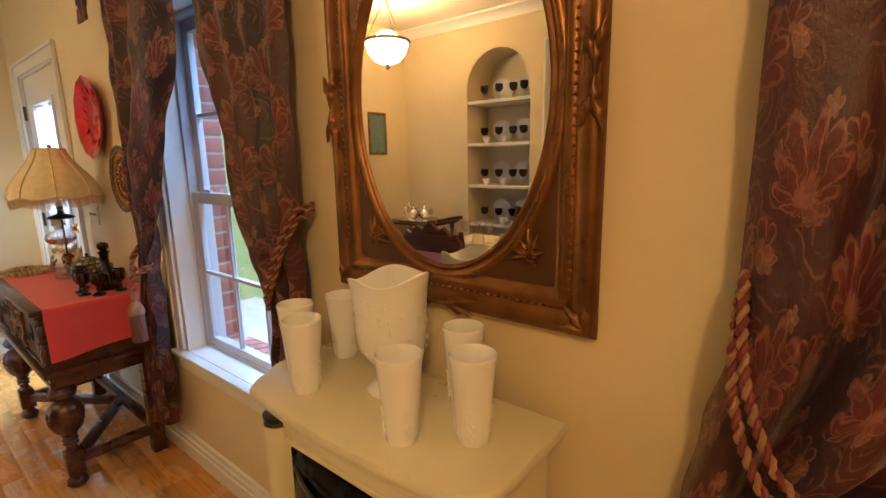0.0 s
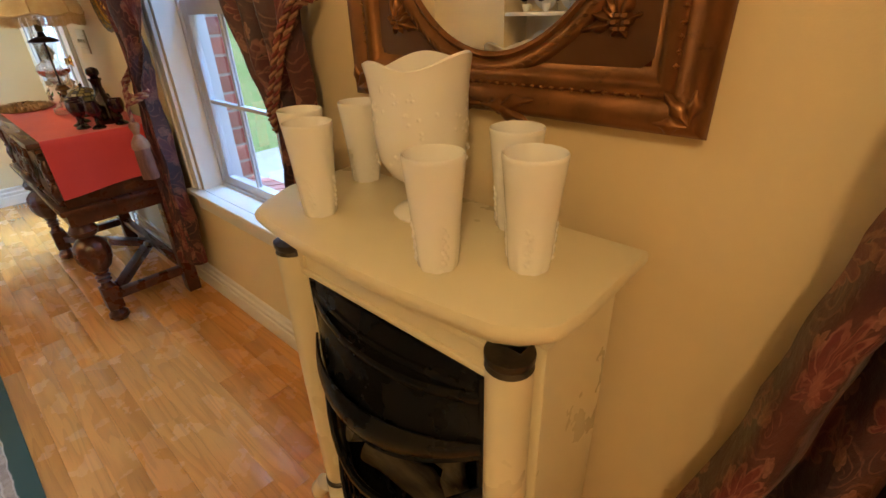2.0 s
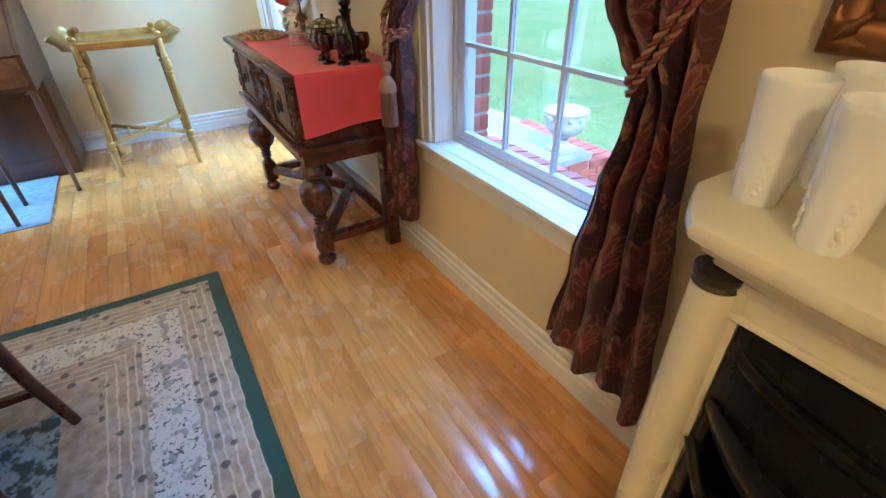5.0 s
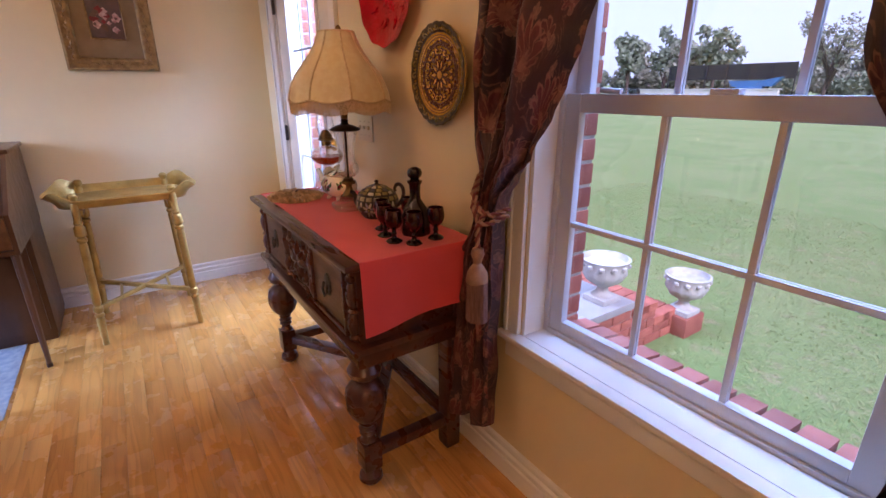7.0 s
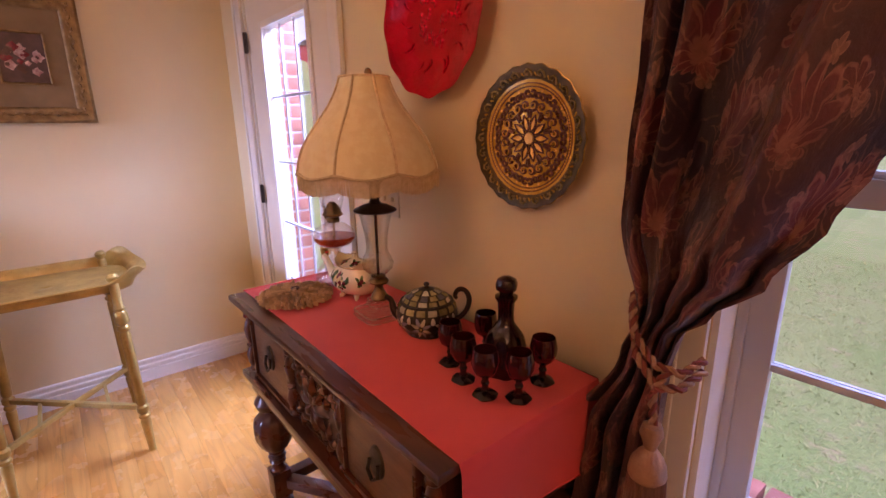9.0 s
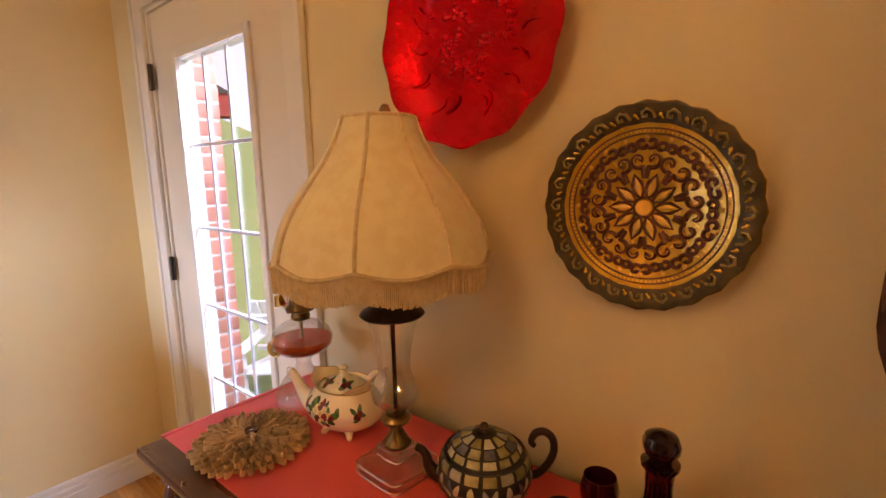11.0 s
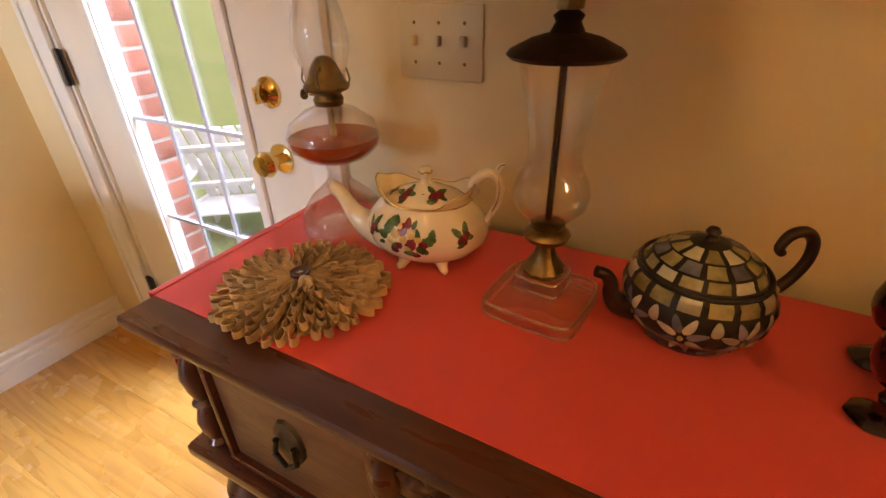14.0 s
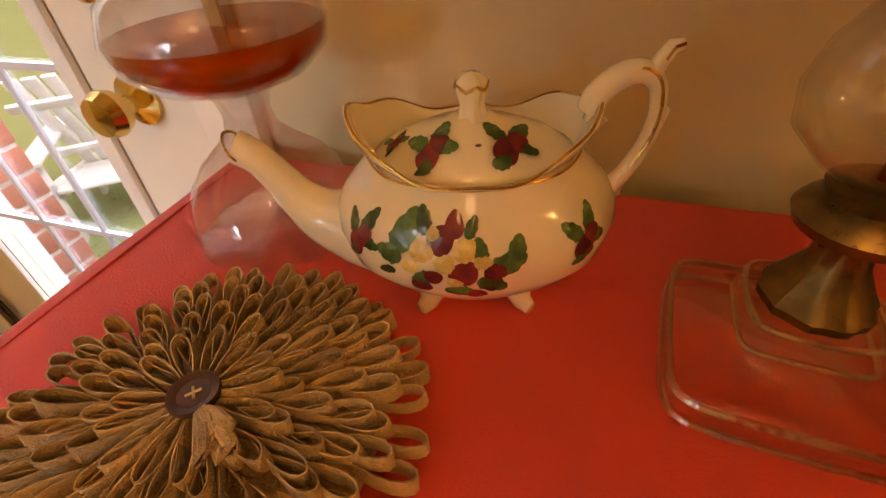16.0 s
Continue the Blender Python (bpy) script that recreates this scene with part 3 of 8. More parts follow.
def mesh_of(name, gs, material, angle=38, uv=None):
    vs, fs = joined(gs if isinstance(gs, list) else [gs])
    me = bpy.data.meshes.new(name)
    me.from_pydata(vs, [], fs)
    bm = bmesh.new()
    bm.from_mesh(me)
    bmesh.ops.recalc_face_normals(bm, faces=bm.faces[:])
    bm.to_mesh(me)
    bm.free()
    me.polygons.foreach_set("use_smooth", [True] * len(me.polygons))
    me.set_sharp_from_angle(angle=radians(angle))
    if uv:
        lay = me.uv_layers.new(name="uv")
        for loop in me.loops:
            lay.data[loop.index].uv = uv[loop.vertex_index % len(uv)]
    me.materials.append(material)
    return me


def thing(name, label, category, at=(0, 0, 0), rz=0.0, group="", kind=""):
    ob = new(name)
    ob.empty_display_size = 0.05
    ob.matrix_basis = pose(*at, 0, 0, rz)
    return tagged(ob, label, category, group, kind)


def part(name, gs, material, parent, label="", angle=38, uv=None):
    ob = new(name, mesh_of(name, gs, material, angle, uv))
    ob.parent = parent
    return tagged(ob, label)


def piece(name, me, parent, m):
    ob = new(name, me)
    ob.parent = parent
    ob.matrix_basis = m
    return ob


def solo(name, gs, material, label, category="", kind="", group="", angle=38, uv=None):
    return tagged(new(name, mesh_of(name, gs, material, angle, uv)), label, category, group, kind)


def arc(cx, cy, r, a0, a1, n, sx=1.0, sy=1.0):
    return [(cx + r * sx * math.cos(radians(a0 + (a1 - a0) * k / n)), cy + r * sy * math.sin(radians(a0 + (a1 - a0) * k / n))) for k in range(n + 1)]


def smooth(keys, t):
    """Cosine-eased value at t of (t, value) keys in rising order."""
    if t <= keys[0][0]:
        return keys[0][1]
    for (a, p), (b, q) in zip(keys, keys[1:]):
        if t <= b:
            s = (t - a) / (b - a)
            s = s * s * (3 - 2 * s)
            return p + (q - p) * s
    return keys[-1][1]


# ---- the rooms: plan in metres ----
NY, WX, CEIL = 0.82, -4.86, 2.75       # face of the window wall, face of the west wall, ceiling height
EX, SY, PX = 2.6, -2.20, -3.55         # east wall, dining room's south wall, face of the dining room's west partition
WIN = [(-2.195, -1.31), (0.125, 1.01)]  # the two windows, inside their frames
WZ0, WZ1 = 0.575, 2.06
DX0, DX1, DZ = -4.51, -3.60, 2.06      # door opening
BRICK_Y = 0.99


def wall_with_holes(x0, x1, z0, z1, y0, y1, holes):
    """Boxes that fill a wall along x around rectangular holes (x0, x1, z0, z1)."""
    out, x = [], x0
    for a, b, c, d in sorted(holes):
        out.append(box(x, a, y0, y1, z0, z1))
        if c > z0:
            out.append(box(a, b, y0, y1, z0, c))
        if d < z1:
            out.append(box(a, b, y0, y1, d, z1))
        x = b
    out.append(box(x, x1, y0, y1, z0, z1))
    return out


HOLES = [(a, b, WZ0, WZ1) for a, b in WIN] + [(DX0 - 0.02, DX1 + 0.02, 0.0, DZ + 0.02)]
solo("wall_north", wall_with_holes(WX - 0.15, EX + 0.15, 0, CEIL, NY, NY + 0.14, HOLES), M_WALL, "warm cream painted wall with two windows and a door", kind="structure")
solo("wall_west", [box(WX - 0.15, WX, -3.65, NY, 0, CEIL)], M_WALL, "plain cream painted end wall", kind="structure")
solo("wall_east", [box(EX, EX + 0.15, SY - 0.5, NY, 0, CEIL)], M_WALL, "plain cream painted wall", kind="structure")
solo("wall_partition", [box(PX - 0.12, PX, SY - 0.5, -1.32, 0, CEIL)], M_WALL, "cream painted partition beside the dining table", kind="structure")
# unseen wall; its window opening is added for the alcove daylight
solo("wall_alcove_south", wall_with_holes(WX - 0.15, PX, 0, CEIL, -3.65, -3.5, [(-4.7, -3.75, 0.7, 2.1)]), M_WALL, "cream painted wall with an assumed, unseen window opening", kind="structure")
solo("wall_alcove_east", [box(PX - 0.12, PX, -3.65, SY - 0.5, 0, CEIL)], M_WALL, "plain cream painted wall", kind="structure")

# south wall: arched niche and a cased opening
NX0, NX1, NSPRING, NBASE = -2.73, -2.04, 2.09, 0.44
OX0, OX1, OZ = -1.92, -0.55, 2.44
arch = [(NX0, NBASE), (NX1, NBASE), (NX1, NSPRING)] + arc((NX0 + NX1) / 2, NSPRING, (NX1 - NX0) / 2, 0, 180, 20)[1:]
ring = arc((NX0 + NX1) / 2, NSPRING, (NX1 - NX0) / 2, 180, 0, 20)
over = [(NX0, CEIL)] + ring + [(NX1, CEIL)]
solo("wall_south", [box(PX - 0.12, NX0, SY - 0.5, SY, 0, CEIL), box(NX0, NX1, SY - 0.5, SY, 0, NBASE), prism(over, SY - 0.5, SY, "y"),
     box(NX0, NX1, SY - 0.5, SY - 0.36, NBASE, NSPRING + 0.36), box(NX1, OX0, SY - 0.5, SY, 0, CEIL), box(OX0, OX1, SY - 0.5, SY, OZ, CEIL), box(OX1, EX + 0.15, SY - 0.5, SY, 0, CEIL)],
     M_WALL, "cream painted wall with an arched niche and an opening", kind="structure")
solo("wall_hall", [box(PX, EX + 0.15, -4.0, -3.9, 0, CEIL), box(PX - 0.1, PX, -4.0, SY - 0.5, 0, CEIL), box(EX, EX + 0.15, -3.9, SY - 0.5, 0, CEIL)], M_WALL, "plain cream wall of the hall behind", kind="structure")
solo("ceiling", [box(WX - 0.15, EX + 0.15, -4.0, NY + 0.14, CEIL, CEIL + 0.12)], M_CEIL, "plain off-white painted ceiling", kind="structure")
solo("crown_trim", [prism([(0, 0), (0.09, 0), (0.085, -0.015), (0.05, -0.03), (0.02, -0.07), (0.015, -0.09), (0, -0.09)], 0, 1, "x")], M_TRIM, "white crown moulding", kind="structure").matrix_basis = Matrix.LocRotScale((PX, SY, CEIL), None, (EX - PX, 1, 1))


def crown(x0, x1, y, sgn, name="crown_trim"):
    prof = [(0, 0), (0.09, 0), (0.085, -0.015), (0.05, -0.03), (0.02, -0.07), (0.015, -0.09), (0, -0.09)]
    return prism([(y + sgn * a, CEIL + b) for a, b in prof], x0, x1, "x")


solo("crown_trim_north", [crown(WX, EX, NY, -1)], M_TRIM, "white crown moulding along the window wall", kind="structure")

BASE = [(0, 0), (0.019, 0), (0.019, 0.068), (0.013, 0.071), (0.0145, 0.082), (0.0175, 0.088), (0.0165, 0.096), (0.0085, 0.101), (0.0075, 0.112), (0.011, 0.118), (0.0095, 0.127), (0.004, 0.131), (0, 0.132)]


def base_x(x0, x1, y, sgn):
    return prism([(y + sgn * a, b) for a, b in BASE], x0, x1, "x")


def base_y(y0, y1, x, sgn):
    return prism([(x + sgn * a, b) for a, b in BASE], y0, y1, "y")


solo("baseboard", [base_x(DX1 + 0.10, EX, NY, -1), base_y(-3.5, NY, WX, 1), base_x(PX, NX0 - 0.001, SY, 1), base_x(NX0, OX0 - 0.1, SY, 1), base_x(OX1 + 0.1, EX, SY, 1), base_y(SY, -1.32, PX, 1)],
     M_TRIM, "white moulded baseboard", kind="structure")

# ---- floor: oak boards ----
solo("subfloor", [box(WX - 0.15, EX + 0.15, -4.0, NY + 0.14, -0.12, -0.012)], M_GAP, "dark gaps between floor boards", kind="structure")
floor_thing = thing("floor", "glossy honey-coloured oak strip floor", "floor", kind="structure")
PLANK = 0.083
random.seed(4)
plank_meshes = {}
spare = []
count = 0
row = 0
y = -3.98
rows_y = []
while y < NY:
    rows_y.append(y)
    y += PLANK
for ry in rows_y:
    x = WX - random.uniform(0.0, 1.2)
    while x < EX:
        ln = random.choice((0.55, 0.7, 0.85, 1.0, 1.2, 1.45))
        start, end = max(x, WX - 0.1), min(x + ln, EX + 0.1)
        x += ln
        ln = round(end - start, 3)
        if ln < 0.02:
            continue
        g = (start, ry, ln)
        near = -0.9 < ry and g[0] < 0.4 and count < 300
        if near:
            if ln not in plank_meshes:
                plank_meshes[ln] = mesh_of("plank", [box(0.0002, ln - 0.0002, 0.0002, PLANK - 0.0002, -0.012, 0.0, 0.0006)], M_FLOOR)
            piece("plank", plank_meshes[ln], floor_thing, Matrix.Translation((g[0], ry, random.uniform(-0.0004, 0.0004))))
            count += 1
        else:
            spare.append(g)
groups = {}
for k, g in enumerate(spare):
    groups.setdefault(k % 6, []).append(box(g[0] + 0.0003, g[0] + g[2] - 0.0003, g[1] + 0.0003, g[1] + PLANK - 0.0003, -0.012, 0.0))
for k in groups:
    tagged(part("far_planks", groups[k], M_FLOOR, floor_thing), kind="stuff")

# ---- windows ----
GY = 0.925


def window(name, x0, x1):
    w = thing(name, "white double-hung window with muntins", "window", kind="structure")
    jam = 0.03
    part("jamb_liner", [box(x0, x0 + 0.012, NY + 0.002, GY + 0.075, WZ0, WZ1), box(x1 - 0.012, x1, NY + 0.002, GY + 0.075, WZ0, WZ1), box(x0 + 0.012, x1 - 0.012, NY + 0.002, GY + 0.075, WZ1 - 0.012, WZ1)], M_TRIM, w)
    part("window_sill", [box(x0 - 0.075, x1 + 0.075, 0.775, NY, WZ0 - 0.012, WZ0 + 0.008, 0.006), box(x0 + 0.001, x1 - 0.001, NY, GY - 0.022, WZ0 - 0.012, WZ0 + 0.008)], M_TRIM, w, "white painted sill board")
    part("apron", [box(x0 - 0.055, x1 + 0.055, NY - 0.016, NY, WZ0 - 0.085, WZ0 - 0.012, 0.003), box(x0 - 0.055, x1 + 0.055, NY - 0.026, NY, WZ0 - 0.03, WZ0 - 0.0125, 0.004)], M_TRIM, w)
    part("casing", [box(x0 - 0.06, x0 - 0.001, NY - 0.016, NY - 0.001, WZ0 + 0.008, WZ1 + 0.06, 0.004), box(x1 + 0.001, x1 + 0.06, NY - 0.016, NY - 0.001, WZ0 + 0.008, WZ1 + 0.06, 0.004),
         box(x0 - 0.001, x1 + 0.001, NY - 0.016, NY - 0.001, WZ1, WZ1 + 0.06, 0.004),
         box(x0 - 0.062, x0 - 0.045, NY - 0.024, NY - 0.016, WZ0 + 0.008, WZ1 + 0.06, 0.003), box(x1 + 0.045, x1 + 0.062, NY - 0.024, NY - 0.016, WZ0 + 0.008, WZ1 + 0.06, 0.003)], M_TRIM, w)
    part("window_frame", [box(x0 + 0.012, x0 + jam, GY - 0.02, GY + 0.074, WZ0, WZ1 - 0.012, 0.003), box(x1 - jam, x1 - 0.012, GY - 0.02, GY + 0.074, WZ0, WZ1 - 0.012, 0.003),
         box(x0 + jam, x1 - jam, GY - 0.02, GY + 0.074, WZ0 + 0.0, WZ0 + 0.022, 0.003), box(x0 + jam, x1 - jam, GY - 0.02, GY + 0.074, WZ1 - 0.03, WZ1 - 0.012, 0.003)], M_VINYL, w)
    a, b = x0 + jam, x1 - jam
    for sash, y0, z0, z1 in (("lower_sash", GY - 0.012, WZ0 + 0.022, 1.312), ("upper_sash", GY + 0.022, 1.266, WZ1 - 0.03)):
        y1 = y0 + 0.028
        s = part(sash, [box(a, a + 0.048, y0, y1, z0, z1, 0.003), box(b - 0.048, b, y0, y1, z0, z1, 0.003), box(a + 0.048, b - 0.048, y0, y1, z0, z0 + 0.036, 0.003), box(a + 0.048, b - 0.048, y0, y1, z1 - 0.048, z1, 0.003)], M_VINYL, w)
        ga, gb, gz0, gz1 = a + 0.048, b - 0.048, z0 + 0.036, z1 - 0.048
        for k in range(1, 3):
            x = ga + (gb - ga) * k / 3
            part("muntin", [box(x - 0.0075, x + 0.0075, y0 + 0.004, y0 + 0.012, gz0, gz1, 0.002), box(x - 0.0075, x + 0.0075, y0 + 0.018, y0 + 0.025, gz0, gz1, 0.002)], M_VINYL, s)
        zc = (gz0 + gz1) / 2
        part("muntin", [box(ga, gb, y0 + 0.0035, y0 + 0.0125, zc - 0.0075, zc + 0.0075, 0.002), box(ga, gb, y0 + 0.0175, y0 + 0.0255, zc - 0.0075, zc + 0.0075, 0.002)], M_VINYL, s)
        pane = part("pane", [box(ga - 0.005, gb + 0.005, y0 + 0.0135, y0 + 0.0165, gz0 - 0.005, gz1 + 0.005)], M_PANE, s, "clear glass")
        pane.visible_shadow = False
    part("sash_lock", [box((a + b) / 2 - 0.03, (a + b) / 2 + 0.03, GY - 0.008, GY + 0.02, 1.312, 1.324, 0.004), tube([((a + b) / 2 - 0.25, GY, 1.318), ((a + b) / 2 - 0.31, GY, 1.321)], 0.007, 8)], M_VINYL, w)
    return w


for k, (a, b) in enumerate(WIN):
    window("window_%d" % (k + 1), a, b)

# ---- glazed door ----
door = thing("door_1", "cream painted exterior door with a tall glazed panel, closed", "door", kind="structure")
DYF, DYB = NY + 0.012, NY + 0.056
GX0, GX1, GZ0, GZ1 = -4.295, -3.812, 0.30, 1.857
part("door_slab", wall_with_holes(DX0 + 0.003, DX1 - 0.003, 0.008, DZ - 0.003, DYF, DYB, [(GX0, GX1, GZ0, GZ1)]), M_DOOR, door)
part("lite_frame", [box(GX0 - 0.03, GX0, DYF - 0.012, DYF - 0.001, GZ0 - 0.03, GZ1 + 0.03, 0.004), box(GX1, GX1 + 0.03, DYF - 0.012, DYF - 0.001, GZ0 - 0.03, GZ1 + 0.03, 0.004),
     box(GX0, GX1, DYF - 0.012, DYF - 0.001, GZ0 - 0.03, GZ0, 0.004), box(GX0, GX1, DYF - 0.012, DYF - 0.001, GZ1, GZ1 + 0.03, 0.004)], M_TRIM, door)
for k in (1, 2):
    x = GX0 + (GX1 - GX0) * k / 3
    part("muntin", [box(x - 0.006, x + 0.006, DYF + 0.012, DYF + 0.02, GZ0, GZ1, 0.002)], M_VINYL, door)
for k in range(1, 5):
    z = GZ0 + (GZ1 - GZ0) * k / 5
    part("muntin", [box(GX0, GX1, DYF + 0.0115, DYF + 0.0205, z - 0.006, z + 0.006, 0.002)], M_VINYL, door)
pane = part("pane", [box(GX0, GX1, DYF + 0.022, DYF + 0.026, GZ0, GZ1)], M_PANE, door, "clear glass")
pane.visible_shadow = False
for z in (0.28, 1.05, 1.82):
    part("hinge", [tube([(DX0 - 0.002, NY - 0.006, z - 0.05), (DX0 - 0.002, NY - 0.006, z + 0.05)], 0.008, 10), box(DX0 - 0.018, DX0 + 0.02, NY - 0.0035, NY + 0.0, z - 0.048, z + 0.048)], M_PEWTER, door, "dark metal hinge")
for z in (0.894, 1.042):
    k = part("knob" if z < 0.95 else "deadbolt", [moved(lathe([(0.0, 0), (0.034, 0), (0.034, 0.006), (0.02, 0.012), (0.012, 0.016), (0.012, 0.03), (0.026, 0.038), (0.03, 0.052), (0.024, 0.066), (0.0, 0.07)] if z < 0.95 else
              [(0.0, 0), (0.034, 0), (0.033, 0.008), (0.022, 0.016), (0.019, 0.022), (0.0, 0.022)], 20), pose(-3.702, DYF, z, 90))], M_SHINYBRASS, door, "polished brass")
    if z > 0.95:
        part("thumb_turn", [box(-3.707, -3.697, DYF - 0.042, DYF - 0.02, z - 0.018, z + 0.018, 0.003)], M_SHINYBRASS, k)
part("stop", [box(DX0 - 0.02, DX0, NY + 0.002, NY + 0.14, 0, DZ + 0.02), box(DX1, DX1 + 0.02, NY + 0.002, NY + 0.14, 0, DZ + 0.02), box(DX0, DX1, NY + 0.002, NY + 0.14, DZ, DZ + 0.02), box(DX0, DX1, NY, NY + 0.16, -0.012, 0.006)], M_TRIM, door)
part("casing", [box(DX0 - 0.10, DX0 - 0.012, NY - 0.016, NY - 0.001, 0, DZ + 0.10, 0.004), box(DX1 + 0.012, DX1 + 0.10, NY - 0.016, NY - 0.001, 0, DZ + 0.10, 0.004), box(DX0 - 0.012, DX1 + 0.012, NY - 0.016, NY - 0.001, DZ + 0.012, DZ + 0.10, 0.004),
     box(DX0 - 0.102, DX0 - 0.08, NY - 0.024, NY - 0.016, 0, DZ + 0.102, 0.003), box(DX1 + 0.08, DX1 + 0.102, NY - 0.024, NY - 0.016, 0, DZ + 0.102, 0.003), box(DX0 - 0.08, DX1 + 0.08, NY - 0.024, NY - 0.016, DZ + 0.08, DZ + 0.102, 0.003)], M_TRIM, door)

# ---- outdoors ----
GROUND = -0.55


def ground_z(x, y):
    """Level lawn that climbs a bank towards the west."""
    def ease(t):
        t = min(1.0, max(0.0, t))
        return t * t * (3 - 2 * t)
    return GROUND + 7.6 * ease((-x - 1.2 * y - 3.0) / 19.0) * ease((-x - 7.5) / 5.0) * ease((y + 4.0) / 6.0)


GXS = [-900, -400, -200, -120, -80] + [-64 + 2.5 * k for k in range(23)] + [-7 + 1.75 * k for k in range(9)] + [12, 20, 40, 80, 160, 400, 900]
GYS = [-900, -300, -100, -40, -20, -10, -4] + [-2 + 2.0 * k for k in range(30)] + [64, 80, 110, 160, 300, 900]
gvs = [(x, y, ground_z(x, y)) for y in GYS for x in GXS]
gn = len(GXS)
gfs = [(r * gn + c, r * gn + c + 1, (r + 1) * gn + c + 1, (r + 1) * gn + c) for r in range(len(GYS) - 1) for c in range(gn - 1)]
solo("ground", [(gvs, gfs)], M_GRASS, "mown green lawn rising to a bank", kind="structure", angle=80)

# ---- dining room: electric stove and what stands on it ----
def bowed(x0, x1, y_back, y_front, bow, rc, n=16, cut=False):
    """Outline of a top with a bowed front and rounded front corners."""
    pts = [(x1, y_back), (x0, y_back)]
    xm, half = (x0 + x1) / 2, (x1 - x0) / 2

    def yf(x):
        return y_front - bow * (1 - ((x - xm) / half) ** 2)

    if cut:
        pts += [(x0, y_front + 0.105), (x0 + 0.022, y_front + 0.06), (x0 + 0.044, y_front + 0.020), (x0 + 0.056, y_front + 0.004)]
    else:
        pts += [(x0, y_front + rc * 1.2), (x0 + rc * 0.15, y_front + rc * 0.45), (x0 + rc * 0.5, y_front + rc * 0.08)]
    pts += [(x0 + rc + (x1 - x0 - 2 * rc) * k / n, yf(x0 + rc + (x1 - x0 - 2 * rc) * k / n)) for k in range(n + 1)]
    pts += [(x1 - rc * 0.5, y_front + rc * 0.08), (x1 - rc * 0.15, y_front + rc * 0.45), (x1, y_front + rc * 1.2)]
    return pts


def rounded_slab(outline, z0, z1, b, centre):
    """A slab whose upper and lower edges are rounded inwards by b."""
    layers = [(z0, b), (z0 + b * 0.35, b * 0.25), (z0 + b, 0.0), (z1 - b, 0.0), (z1 - b * 0.35, b * 0.25), (z1, b)]
    n = len(outline)
    cx, cy = centre
    hx = max(abs(p[0] - cx) for p in outline)
    hy = max(abs(p[1] - cy) for p in outline)
    vs, fs = [], []
    for z, ins in layers:
        for p in outline:
            vs.append((cx + (p[0] - cx) * (1 - ins / hx), cy + (p[1] - cy) * (1 - ins / hy), z))
    for i in range(len(layers) - 1):
        for k in range(n):
            fs.append((i * n + k, i * n + (k + 1) % n, (i + 1) * n + (k + 1) % n, (i + 1) * n + k))
    fs += [tuple(range(n - 1, -1, -1)), tuple((len(layers) - 1) * n + k for k in range(n))]
    return vs, fs


SX0, SX1, SYB, SYF, STOP = -0.995, -0.290, 0.757, 0.475, 0.937
stove = thing("electric_stove", "ivory enamel fireplace stove with black grate door and columns", "stove", (-0.639, 0.61, 0))
o = Matrix.Translation((0.639, -0.61, 0))
sc = (-0.639, 0.61)
part("top", [moved(rounded_slab(bowed(SX0, SX1, SYB, SYF, 0.035, 0.07, cut=True), 0.906, STOP, 0.011, sc), o)], M_IVORY, stove, "ivory rounded top slab")
part("top_moulding", [moved(rounded_slab(bowed(SX0 + 0.018, SX1 - 0.018, SYB - 0.01, SYF + 0.018, 0.033, 0.067, cut=True), 0.888, 0.9061, 0.007, sc), o)], M_IVORY, stove)
part("cornice", [moved(rounded_slab(bowed(SX0 + 0.036, SX1 - 0.036, SYB - 0.012, SYF + 0.036, 0.032, 0.062, cut=True), 0.868, 0.8881, 0.005, sc), o)], M_IVORY, stove)
BX0, BX1, BY0, BY1 = -0.928, -0.326, 0.535, 0.75
for nm, g in (("side_panel", box(BX0, BX0 + 0.02, BY0, BY1, 0.153, 0.868, 0.003)), ("side_panel", box(BX1 - 0.02, BX1, BY0, BY1, 0.153, 0.868, 0.003)),
              ("back_panel", box(BX0 + 0.02, BX1 - 0.02, BY1 - 0.015, BY1, 0.153, 0.868)), ("front_stile", box(BX0 + 0.02, -0.842, 0.505, BY1 - 0.02, 0.153, 0.868, 0.003)),
              ("front_stile", box(-0.390, BX1 - 0.02, 0.505, BY1 - 0.02, 0.153, 0.868, 0.003)), ("lintel", box(-0.842, -0.390, 0.505, 0.56, 0.805, 0.868))):
    part(nm, [moved(g, o)], M_IVORY, stove)
part("frieze_panel", [moved(g, o) for g in (box(-0.862, -0.37, 0.496, 0.505, 0.806, 0.818, 0.003), box(-0.862, -0.37, 0.496, 0.505, 0.852, 0.866, 0.003), box(-0.862, -0.842, 0.4965, 0.505, 0.818, 0.852, 0.003), box(-0.39, -0.37, 0.4965, 0.505, 0.818, 0.852, 0.003))], M_IVORY, stove)
for cx in (-0.886, -0.364):
    c = part("column", [moved(lathe([(0.031, 0.166), (0.033, 0.178), (0.034, 0.5), (0.033, 0.83), (0.031, 0.842)], 24, (cx, 0.505, 0)), o)], M_IVORY, stove)
    part("capital", [moved(lathe([(0.03, 0.842), (0.034, 0.845), (0.031, 0.852), (0.0345, 0.858), (0.0345, 0.867), (0.03, 0.868)], 24, (cx, 0.505, 0)), o)], M_PEWTER, c, "dark pewter collar")
    part("base_ring", [moved(lathe([(0.03, 0.151), (0.036, 0.153), (0.035, 0.162), (0.031, 0.166)], 24, (cx, 0.505, 0)), o)], M_PEWTER, c, "dark pewter collar")
